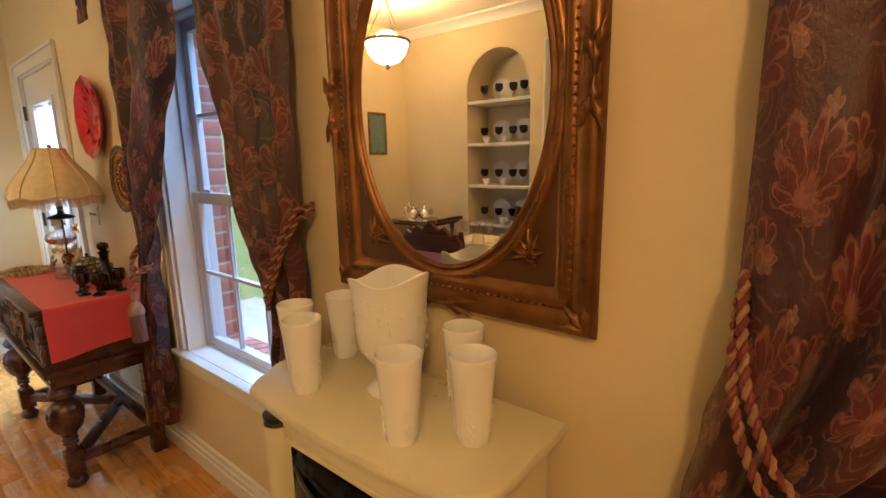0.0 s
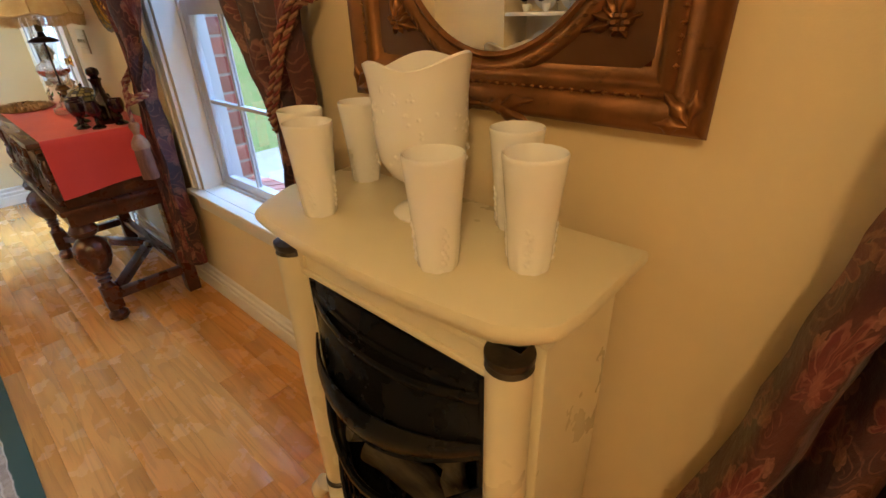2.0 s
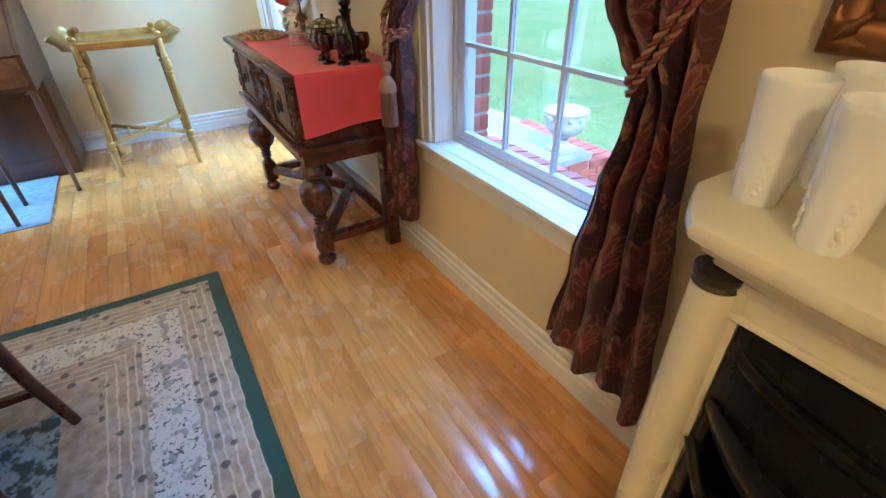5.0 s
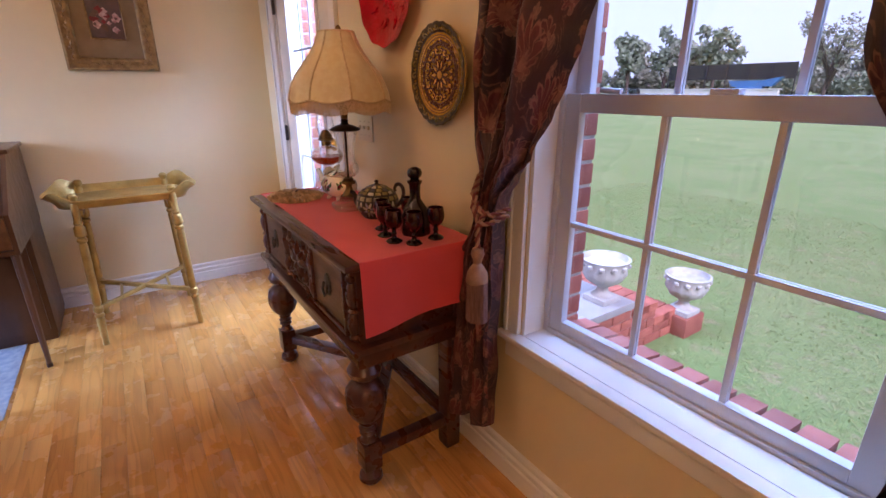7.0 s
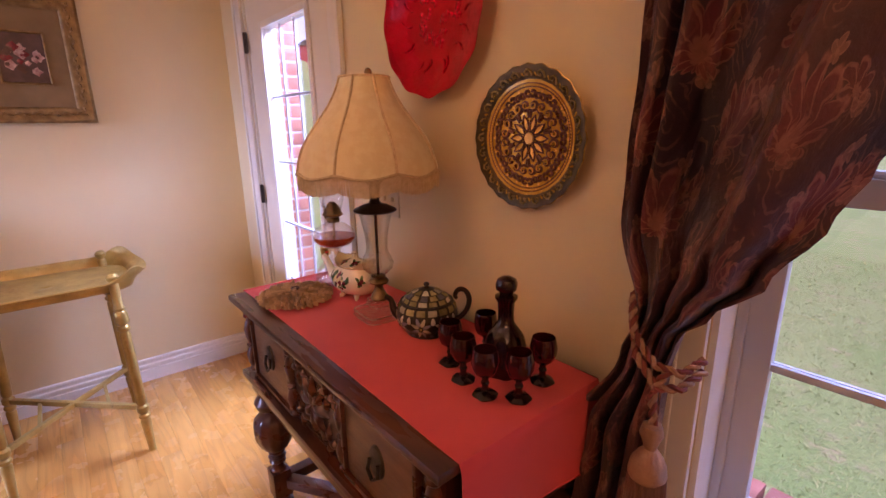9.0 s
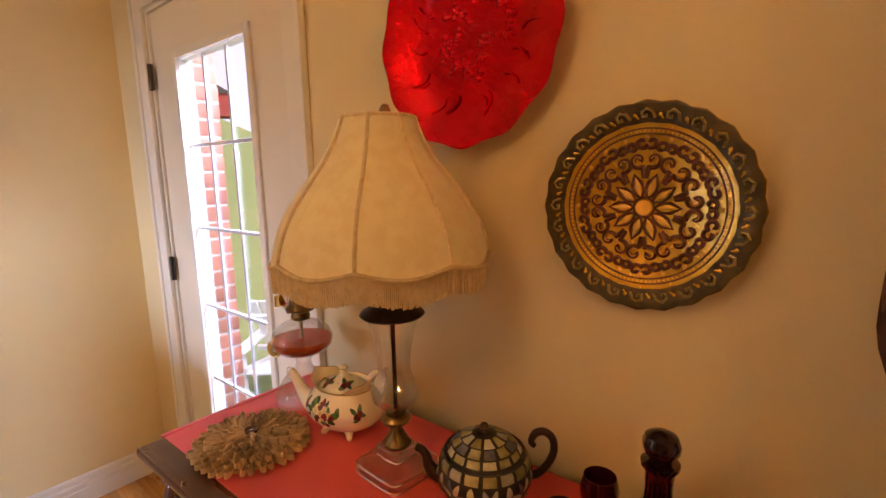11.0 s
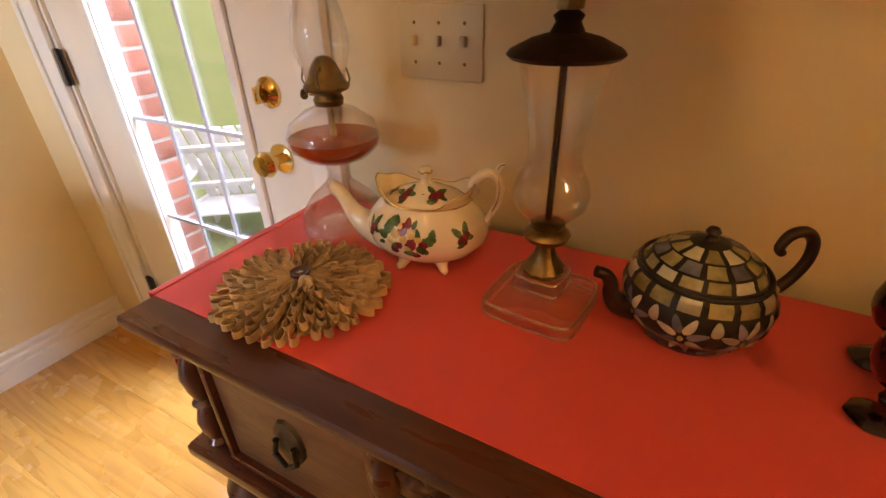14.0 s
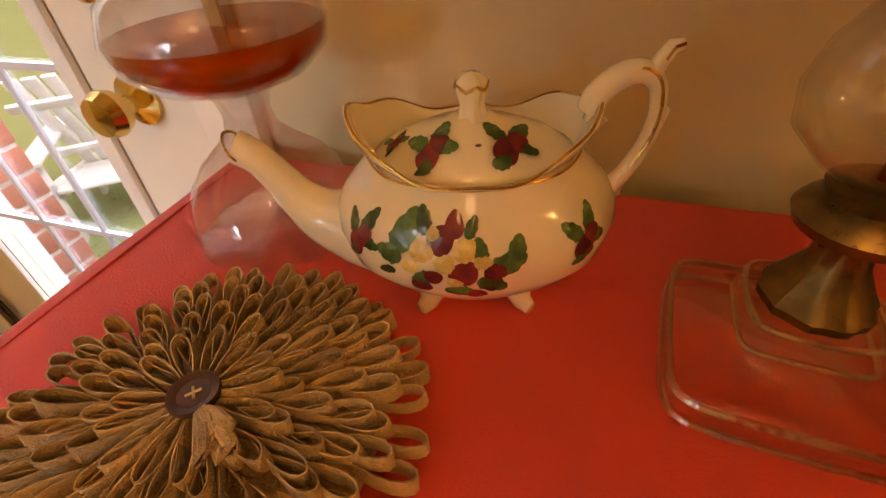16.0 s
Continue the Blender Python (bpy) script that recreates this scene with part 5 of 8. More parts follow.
tieback("burgundy and gold twisted cord round the drape", [
    [(-1.105, 0.80, 1.315), (-1.10, 0.735, 1.30), (-1.135, 0.700, 1.22), (-1.175, 0.690, 1.13), (-1.22, 0.690, 1.055), (-1.25, 0.705, 1.015), (-1.268, 0.745, 1.0)],
    [(-1.105, 0.80, 1.295), (-1.10, 0.737, 1.275), (-1.13, 0.704, 1.195), (-1.168, 0.693, 1.105), (-1.212, 0.693, 1.03), (-1.245, 0.708, 0.992), (-1.262, 0.745, 0.982)]])
tieback("burgundy and gold twisted cord round the drape", [
    [(-0.026, 0.79, 1.275), (-0.029, 0.72, 1.268), (-0.022, 0.682, 1.20), (-0.012, 0.668, 1.14), (0.004, 0.66, 1.09), (0.03, 0.652, 1.035), (0.058, 0.65, 1.005), (0.10, 0.65, 0.99), (0.15, 0.655, 0.985), (0.185, 0.69, 0.99)],
    [(-0.027, 0.79, 1.255), (-0.031, 0.72, 1.24), (-0.030, 0.682, 1.17), (-0.024, 0.664, 1.115), (-0.008, 0.654, 1.06), (0.016, 0.646, 1.01), (0.046, 0.642, 0.98), (0.09, 0.64, 0.966), (0.145, 0.645, 0.96), (0.185, 0.68, 0.97)]], (0.085, 0.632, 0.972))


def valance(x0, x1):
    v = thing("valance", "burgundy damask valance with fringed tails above a window", "valance", group="valances")
    n = 90

    def fn(u, w):
        z_low = 2.10 + 0.16 * math.sin(math.pi * ((u * 3) % 1.0)) - (0.05 if u < 0.03 or u > 0.97 else 0)
        return (x0 + (x1 - x0) * u, 0.665 + 0.014 * math.sin(u * 60) - 0.02 * math.sin(math.pi * w), z_low + (2.42 - z_low) * w)
    part("swag", [sheet(fn, n, 12)], M_CURT, v, "", 80, [(i / n * 1.6, j / 12 * 0.3) for j in range(13) for i in range(n + 1)])
    part("pole", [tube([(x0 - 0.04, 0.72, 2.42), (x1 + 0.04, 0.72, 2.42)], 0.016, 12)], M_OAK, v, "dark wooden pole")
    for x in (x0 + 0.02, x1 - 0.02):
        part("tail", [sheet(lambda u, w: (x - 0.05 + 0.10 * u, 0.66 + 0.012 * math.sin(u * 18), 2.05 + 0.03 * math.sin(6 * u) + (2.40 - 2.05) * w), 12, 8)], M_CURT, v, "", 80, [(i / 12 * 0.2, j / 8 * 0.35) for j in range(9) for i in range(13)])
        part("tail_fringe", [tube([(x - 0.045 + 0.009 * k, 0.658, 2.07), (x - 0.045 + 0.009 * k, 0.655, 2.015)], 0.0045, 5) for k in range(11)], M_FRINGE, v, "bullion fringe")


valance(-2.40, -1.08)
valance(-0.07, 1.22)

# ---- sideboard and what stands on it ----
# ceiling plate added to go with the unseen east lamp
solo("ceiling_light", [lathe([(0.0, 0.0), (0.17, 0.0), (0.175, -0.012), (0.165, -0.02), (0.0, -0.02)], 32, (0.75, -1.1, CEIL))], M_BRASS, "flush brass plate added for the unseen east lamp", "ceiling light")

BT = 0.86   # top of the sideboard
SBX0, SBX1, SBY0, SBY1 = -3.508, -2.392, 0.323, 0.785
sb = thing("sideboard", "dark carved oak sideboard on bulbous turned legs", "sideboard", ((SBX0 + SBX1) / 2, 0.56, 0))
so = Matrix.Translation((-(SBX0 + SBX1) / 2, -0.56, 0))
scx, scy = (SBX0 + SBX1) / 2, (SBY0 + SBY1) / 2
rect = [(SBX0, SBY0), (SBX1, SBY0), (SBX1, SBY1), (SBX0, SBY1)]
part("top", [moved(rounded_slab(rect, BT - 0.026, BT, 0.008, (scx, scy)), so), moved(box(SBX0 + 0.02, SBX1 - 0.02, SBY0 + 0.02, SBY1 - 0.005, BT - 0.045, BT - 0.026, 0.006), so)], M_OAK, sb, "polished dark oak top with moulded edge")
fx0, fx1, fy = SBX0 + 0.035, SBX1 - 0.035, SBY0 + 0.045
part("carcass", [moved(box(fx0, fx1, fy, SBY1 - 0.01, 0.575, BT - 0.045, 0.003), so)], M_OAK, sb)
part("waist_moulding", [moved(box(fx0 - 0.03, fx1 + 0.03, fy - 0.035, SBY1 - 0.006, 0.555, 0.58, 0.008), so), moved(box(fx0 - 0.012, fx1 + 0.012, fy - 0.015, SBY1 - 0.008, 0.50, 0.555, 0.004), so)], M_OAK, sb)
dw = (fx1 - fx0)
for a, b in ((0.075, 0.34), (0.66, 0.925)):
    x0, x1 = fx0 + dw * a, fx0 + dw * b
    d = part("drawer", [moved(box(x0, x1, fy - 0.008, fy, 0.60, 0.80, 0.003), so)], M_OAKP, sb, "paler oak drawer front")
    part("drawer_moulding", [moved(g, so) for g in (box(x0 - 0.012, x1 + 0.012, fy - 0.018, fy - 0.001, 0.80, 0.814, 0.004), box(x0 - 0.012, x1 + 0.012, fy - 0.018, fy - 0.001, 0.586, 0.60, 0.004), box(x0 - 0.0122, x0, fy - 0.018, fy - 0.001, 0.6, 0.8, 0.004), box(x1, x1 + 0.0122, fy - 0.018, fy - 0.001, 0.6, 0.8, 0.004))], M_OAK, d)
    xm = (x0 + x1) / 2
    part("drop_handle", [moved(g, so) for g in (moved(lathe([(0, 0), (0.028, 0), (0.026, 0.005), (0.0, 0.008)], 12, sy=1.5), pose(xm, fy - 0.008, 0.71, 90)), tube([(xm - 0.016, fy - 0.018, 0.715), (xm - 0.02, fy - 0.022, 0.69), (xm, fy - 0.024, 0.672), (xm + 0.02, fy - 0.022, 0.69), (xm + 0.016, fy - 0.018, 0.715)], 0.0045, 8))], M_PEWTER, d, "dark metal drop handle")
cx0, cx1 = fx0 + dw * 0.375, fx0 + dw * 0.625
part("carved_panel", [moved(box(cx0, cx1, fy - 0.006, fy, 0.60, 0.80, 0.003), so)] + [moved(leaf_blob((cx0 + cx1) / 2, fy - 0.008, 0.70, 0.085, 0.045, a, 0.016), so) for a in range(0, 360, 45)] +
     [moved(leaf_blob((cx0 + cx1) / 2 + sx_ * 0.08, fy - 0.008, 0.70 + sz_ * 0.065, 0.05, 0.03, a, 0.012), so) for sx_ in (-1, 1) for sz_ in (-1, 1) for a in (0, 90, 180, 270)], M_OAK, sb, "carved acanthus panel")
half_col = [(0.006, 0.585), (0.016, 0.592), (0.018, 0.60), (0.012, 0.608), (0.018, 0.622), (0.022, 0.65), (0.016, 0.672), (0.012, 0.68), (0.019, 0.688), (0.012, 0.696), (0.018, 0.715), (0.022, 0.745), (0.016, 0.77), (0.011, 0.78), (0.019, 0.79), (0.018, 0.80), (0.006, 0.812)]
for t in (0.025, 0.3575, 0.6425, 0.975):
    part("split_spindle", [moved(lathe(half_col, 14, (fx0 + dw * t, fy - 0.004, 0)), so)], M_OAK, sb)
leg_prof = [(0.0, 0.0), (0.03, 0.002), (0.042, 0.018), (0.04, 0.036), (0.026, 0.05), (0.02, 0.056), (0.027, 0.062), (0.027, 0.068)]
leg_up = [(0.027, 0.175), (0.03, 0.182), (0.022, 0.19), (0.02, 0.205), (0.03, 0.214), (0.022, 0.224), (0.032, 0.234), (0.022, 0.244), (0.03, 0.255), (0.028, 0.262), (0.05, 0.285), (0.066, 0.325), (0.069, 0.36), (0.063, 0.395), (0.046, 0.415), (0.03, 0.425), (0.034, 0.435), (0.05, 0.445), (0.056, 0.465), (0.044, 0.485), (0.036, 0.5)]


def flutes(a, z, r):
    return r * (1 + (0.03 * math.cos(12 * a) if 0.28 < z < 0.41 else 0.0))


for lx in (-3.43, -2.475):
    part("front_leg", [moved(lathe(leg_prof, 28, (lx, 0.395, 0)), so), moved(box(lx - 0.033, lx + 0.033, 0.362, 0.428, 0.066, 0.177, 0.004), so), moved(lathe(leg_up, 48, (lx, 0.395, 0), shape=flutes), so)], M_OAK, sb, "turned leg with a big carved bulb")
    part("back_leg", [moved(box(lx - 0.03, lx + 0.03, 0.705, 0.765, 0.0, 0.5, 0.004), so)], M_OAK, sb)
    part("side_stretcher", [moved(box(lx - 0.022, lx + 0.022, 0.428, 0.705, 0.105, 0.145, 0.005), so)], M_OAK, sb)
mid = (-2.945, 0.715)
for lx, sg in ((-3.43, 1), (-2.475, -1)):
    a, b = Vector((lx + sg * 0.03, 0.42, 0.125)), Vector((mid[0], mid[1], 0.125))
    ln = (b - a).length
    ang = math.degrees(math.atan2(b.y - a.y, b.x - a.x))
    part("diagonal_stretcher", [moved(moved(box(0, ln, -0.022, 0.022, -0.019, 0.019, 0.005), pose(a.x, a.y, a.z, 0, 0, ang)), so)], M_OAK, sb)
part("back_stretcher", [moved(box(-3.385, -2.505, 0.715, 0.755, 0.107, 0.143, 0.005), so)], M_OAK, sb)

# coral cloth over the top, hanging down at the east end
CL = 0.0022


def runner(u, v):
    x_w, x_e = -3.500, SBX1 + 0.004
    length = (x_e - x_w)
    drop = 0.20 + 0.02 * math.sin(v * 5)
    s_ = u * (length + 0.2)
    y = 0.376 + (0.775 - 0.376) * v + 0.002 * math.sin(5 * u)
    if s_ <= length:
        x = x_w + s_
        return (x, y - 0.01 * u * (1 - v), BT + CL + 0.0006 * math.sin(31 * x) * math.sin(23 * y))
    d = s_ - length
    hang = d / 0.2 * (0.20 if v < 0.96 else 0.19)
    return (x_e + 0.004 + 0.012 * math.sin(v * 7 + 1.0) * d / 0.2 + min(d, 0.01) * 0.3, y - 0.01 * (1 - v), BT + CL - hang - 0.03 * (1 - v) * d / 0.2)


cloth = thing("table_runner", "coral red linen runner hanging over the sideboard end", "table runner", (0, 0, 0))
FOLD = (SBX1 + 0.004 + 3.500) / (SBX1 + 0.004 + 3.500 + 0.2)
part("top_cloth", [sheet(lambda u, v: runner(u * FOLD, v), 76, 26, 0.0016)], M_CLOTH, cloth, "", 70)
part("hanging_flap", [sheet(lambda u, v: runner(FOLD + u * (1 - FOLD), v), 14, 26, 0.0016)], M_CLOTH, cloth, "loose end hanging down", 70)
part("hem", [tube([runner(1.0, k / 26) for k in range(27)], 0.0016, 6)], M_CLOTH, cloth, "rolled hem")
part("west_flap", [sheet(lambda u, v: (SBX0 - 0.006 - 0.006 * u + 0.004 * math.sin(9 * v), 0.376 + 0.399 * v, BT + CL - 0.002 - 0.15 * u - 0.02 * u * (1 - v)), 10, 20, 0.0016)], M_CLOTH, cloth, "short end hanging over the far edge", 70)
part("west_fold", [sheet(lambda u, v: (-3.500 - 0.0155 * math.sin(u * math.pi / 2), 0.376 + 0.399 * v, BT + CL - 0.003 * (1 - math.cos(u * math.pi / 2))), 5, 20, 0.0016)], M_CLOTH, cloth, "", 70)
ON = BT + CL + 0.0008

# burlap hot pad of looped strips
pad = thing("burlap_flower_mat", "round flower mat of looped tan burlap strips", "flower mat", (-3.307, 0.477, ON))


def loop_mesh(length, width, tall, tilt, name="loop"):
    """A closed teardrop band of cloth lying along x from the origin, standing on edge and tilted up."""
    n = 16
    pts = []
    for k in range(n + 1):
        t = k / n
        a = 2 * math.pi * t
        x = length * (0.5 - 0.5 * math.cos(a))
        y = width * 0.5 * math.sin(a) * (math.sin(a / 2) ** 1.2)
        pts.append((x, y))
    vs, fs = [], []
    for x, y in pts:
        z = x * tilt
        vs += [(x, y, z - tall / 2), (x, y * 1.0, z + tall / 2)]
    inner = len(vs)
    for x, y in pts:
        z = x * tilt
        qx, qy = (x - length * 0.62) * 0.93 + length * 0.62, y * 0.86
        vs += [(qx, qy, z - tall / 2), (qx, qy, z + tall / 2)]
    for k in range(n):
        fs += [(2 * k, 2 * k + 2, 2 * k + 3, 2 * k + 1), (inner + 2 * k + 1, inner + 2 * k + 3, inner + 2 * k + 2, inner + 2 * k),
               (2 * k + 1, 2 * k + 3, inner + 2 * k + 3, inner + 2 * k + 1), (2 * k, inner + 2 * k, inner + 2 * k + 2, 2 * k + 2)]
    return mesh_of(name, [(vs, fs)], M_BURLAP, 60)


random.seed(21)
part("backing", [lathe([(0.0, 0.0), (0.095, 0.0), (0.095, 0.006), (0.04, 0.018), (0.0, 0.022)], 32)], M_BURLAP, pad)
for r0, n, ln, wd, z, tilt in ((0.084, 36, 0.038, 0.0165, 0.012, 0.03), (0.070, 31, 0.038, 0.0165, 0.017, 0.04), (0.055, 26, 0.038, 0.016, 0.021, 0.04), (0.040, 21, 0.037, 0.0155, 0.024, 0.04), (0.024, 16, 0.036, 0.0145, 0.026, 0.04), (0.006, 13, 0.040, 0.0155, 0.028, 0.03)):
    meshes = [loop_mesh(ln * q, wd, 0.012, tilt) for q in (0.92, 1.0, 1.07)]
    for k in range(n):
        a = 360.0 * k / n + random.uniform(-2.5, 2.5)
        piece("loop", random.choice(meshes), pad, pose(r0 * math.cos(radians(a)), r0 * math.sin(radians(a)), z + random.uniform(-0.0015, 0.0015), random.uniform(-14, 14), random.uniform(-5, 3), a + random.uniform(-4, 4)))
part("button", [lathe([(0.0, 0.032), (0.0125, 0.032), (0.014, 0.035), (0.0135, 0.038), (0.010, 0.037), (0.009, 0.0362), (0.0, 0.0362)], 20)], M_BUTTON, pad, "dark brown sewn button")
part("stitch", [tube([(-0.003, -0.003, 0.0365), (0.003, 0.003, 0.0372)], 0.0008, 5), tube([(-0.003, 0.003, 0.0365), (0.003, -0.003, 0.0372)], 0.0008, 5)], M_THREAD, pad)
for k, (dx, dy) in enumerate(((0.018, -0.012), (0.024, -0.006), (0.02, -0.02), (0.03, -0.014))):
    part("loose_loop", [tube([(0.008, -0.006, 0.035), (0.012 + dx * 0.5, -0.006 + dy * 0.5, 0.041), (0.01 + dx, -0.006 + dy, 0.040), (0.014 + dx * 0.8, -0.012 + dy, 0.036), (0.01, -0.009, 0.034)], 0.0036, 6, flat=0.5)], M_BURLAP, pad)

# cream teapot with berries
TPX, TPY = -3.198, 0.642
tp = thing("berry_teapot", "cream china teapot painted with red berries and gilt edges", "teapot", (TPX, TPY, ON), 15)
tp.scale = (0.89, 0.92, 1.04)
TA, TB = 0.104, 0.074


def tp_r(z):
    keys = [(0.012, 0.48), (0.018, 0.66), (0.028, 0.83), (0.042, 0.96), (0.058, 1.0), (0.070, 0.975), (0.082, 0.90), (0.094, 0.78), (0.102, 0.69)]
    for (a, p), (b, q) in zip(keys, keys[1:]):
        if z <= b:
            return p + (q - p) * max(0.0, (z - a) / (b - a))
    return keys[-1][1]


def tp_lobe(a):
    return 1 + 0.018 * (0.5 + 0.5 * math.cos(8 * a))


def tp_point(a, z, out=0.0):
    r = tp_r(z) * tp_lobe(a)
    return (TA * r * math.cos(a) + out * math.cos(a), TB * r * math.sin(a) + out * math.sin(a), z)


body_prof = [0.012, 0.018, 0.028, 0.035, 0.042, 0.05, 0.058, 0.064, 0.07, 0.076, 0.082, 0.088, 0.094, 0.102]
vs, fs = [], []
NS = 112
for z in body_prof:
    vs += [tp_point(2 * math.pi * k / NS, z) for k in range(NS)]
for i in range(len(body_prof) - 1):
    for k in range(NS):
        fs.append((i * NS + k, i * NS + (k + 1) % NS, (i + 1) * NS + (k + 1) % NS, (i + 1) * NS + k))
fs.append(tuple(range(NS - 1, -1, -1)))
part("body", [(vs, fs)], M_CHINA, tp)


def collar(a, k):
    flare = smooth([(0, 0.69), (1, 0.81)], k) * tp_lobe(a)
    lift = 0.024 * k * (0.5 + 0.5 * math.cos(2 * a)) + 0.003 * k + 0.002 * k * math.cos(8 * a)
    return (TA * flare * math.cos(a), TB * flare * 1.04 * math.sin(a), 0.1015 + lift)


vs = [collar(2 * math.pi * i / 64, k / 4) for k in range(5) for i in range(64)]
vs += [tuple(c * s_ for c, s_ in zip(collar(2 * math.pi * i / 64, k / 4), (0.955, 0.94, 1.0))) for k in range(4, -1, -1) for i in range(64)]
fs = [(j * 64 + i, j * 64 + (i + 1) % 64, (j + 1) * 64 + (i + 1) % 64, (j + 1) * 64 + i) for j in range(9) for i in range(64)]
part("collar", [(vs, fs)], M_CHINA, tp)
part("rim_gilding", [tube([tuple(c * s_ for c, s_ in zip(collar(2 * math.pi * i / 64, 1.0), (0.98, 0.97, 1.0))) for i in range(64)], 0.0011, 6, True), tube([tp_point(2 * math.pi * i / 64, 0.101, 0.0006) for i in range(64)], 0.0009, 6, True)], M_GOLD, tp, "thin gilt line")
lid = part("lid", [lathe([(0.0, 0.099), (0.069, 0.099), (0.067, 0.103), (0.054, 0.110), (0.034, 0.117), (0.018, 0.121), (0.012, 0.124), (0.0, 0.124)], 48, sx=1.02, sy=0.70)], M_CHINA, tp)
part("lid_knob", [lathe([(0.0, 0.120), (0.012, 0.1215), (0.009, 0.125), (0.008, 0.130), (0.0095, 0.135), (0.0105, 0.139), (0.0095, 0.143), (0.006, 0.146), (0.0, 0.147)], 30, shape=lambda a, z, r: r * (1 + 0.12 * math.cos(5 * a)))], M_CHINA, lid, "", 80)
part("steam_hole", [lathe([(0.0, 0.0), (0.0022, 0.0), (0.0, 0.0004)], 10, (0.004, -0.030, 0.1165))], M_BUTTON, lid)
part("knob_gilding", [tube([(0.0108 * math.cos(a), 0.0108 * math.sin(a), 0.140 + 0.0015 * math.cos(5 * a)) for a in [2 * math.pi * k / 20 for k in range(20)]], 0.001, 5, True)], M_GOLD, lid)
sp = [(-0.074, 0, 0.040), (-0.096, 0, 0.046), (-0.118, 0, 0.054), (-0.134, 0, 0.068), (-0.146, 0, 0.085), (-0.157, 0, 0.099), (-0.170, 0, 0.107)]
part("spout", [tube(*curvy(sp, [0.032, 0.028, 0.021, 0.0155, 0.0125, 0.0115, 0.0115]), 20)], M_CHINA, tp, "", 80)
part("spout_gilding", [tube([(-0.170 - 0.0115 * 0.5 * math.cos(a), 0.0118 * math.sin(a), 0.107 + 0.0115 * 0.85 * math.cos(a)) for a in [2 * math.pi * k / 16 for k in range(16)]], 0.001, 5, True)], M_GOLD, tp)
hd = [(0.086, 0, 0.062), (0.099, 0, 0.072), (0.110, 0, 0.086), (0.118, 0, 0.102), (0.121, 0, 0.120), (0.117, 0, 0.136), (0.106, 0, 0.143), (0.092, 0, 0.140), (0.080, 0, 0.130), (0.076, 0, 0.122)]
part("handle", [tube(*curvy(hd, [0.0075, 0.0065, 0.0058, 0.0054, 0.0056, 0.006, 0.007, 0.008, 0.0085, 0.0075]), 14), tube([(0.112, 0, 0.140), (0.117, 0, 0.149), (0.121, 0, 0.155), (0.127, 0, 0.156)], [0.006, 0.0055, 0.005, 0.0035], 10), tube([(0.119, 0, 0.126), (0.126, 0, 0.121), (0.125, 0, 0.112)], [0.004, 0.0035, 0.002], 8), tube([(0.102, 0, 0.076), (0.106, 0, 0.068), (0.101, 0, 0.064)], [0.0045, 0.0035, 0.0025], 8), tube([(0.083, 0, 0.134), (0.078, 0, 0.118), (0.084, 0, 0.113), (0.088, 0, 0.118)], [0.005, 0.0045, 0.004, 0.003], 10)], M_CHINA, tp, "scrolled handle with gilt touches", 80)
hc = curvy(hd[2:8], [0.001] * 6)[0]
part("handle_gilding", [tube([(x, 0.0052, z + 0.003) for x, y_, z in hc], 0.001, 5), tube([(x, -0.0054, z + 0.003) for x, y_, z in hc], 0.0012, 5), tube([(0.117, -0.005, 0.150), (0.121, -0.005, 0.156), (0.127, -0.003, 0.157)], 0.001, 5)], M_GOLD, tp)
for sx_, sy_ in ((-1, -1), (1, -1), (-1, 1), (1, 1)):
    part("foot", [tube([(sx_ * 0.028, sy_ * 0.030, 0.022), (sx_ * 0.034, sy_ * 0.036, 0.013), (sx_ * 0.037, sy_ * 0.040, 0.006), (sx_ * 0.042, sy_ * 0.046, 0.005)], [0.014, 0.0105, 0.0075, 0.005], 14)], M_CHINA, tp, "", 80)


def decal(surf, u0, v0, outline, out=0.0007):
    """A small painted patch laid on a surface surf(u, v, out)."""
    n = len(outline)
    vs = [surf(u0, v0, out * 1.5)]
    for s_ in (0.55, 1.0):
        vs += [surf(u0 + p[0] * s_, v0 + p[1] * s_, out * (1.4 if s_ < 1 else 0.8)) for p in outline]
    fs = [(0, 1 + k, 1 + (k + 1) % n) for k in range(n)] + [(1 + k, 1 + n + k, 1 + n + (k + 1) % n, 1 + (k + 1) % n) for k in range(n)]
    return vs, fs


def leaf_outline(ln, wd, ang, teeth=5):
    pts = []
    for k in range(24):
        t = k / 24 * 2 * math.pi
        x = ln * 0.5 * math.cos(t)
        y = wd * 0.5 * math.sin(t) * (1 - 0.25 * math.cos(t)) * (1 + 0.12 * math.cos(teeth * 3 * t))
        a = radians(ang)
        pts.append((x * math.cos(a) - y * math.sin(a), x * math.sin(a) + y * math.cos(a)))
    return pts


def body_surf(u, v, out):
    """u: metres along the girth from the front, v: height."""
    a = -math.pi / 2 + u / 0.088
    z = min(0.099, max(0.015, v))
    return tp_point(a, z, out)


def lid_surf(u, v, out):
    r = math.hypot(u, v)
    z = smooth([(0.0, 0.1245), (0.018, 0.122), (0.034, 0.118), (0.054, 0.111), (0.067, 0.104)], math.hypot(u / 1.02, v / 0.70)) + out
    return (u, v, z)


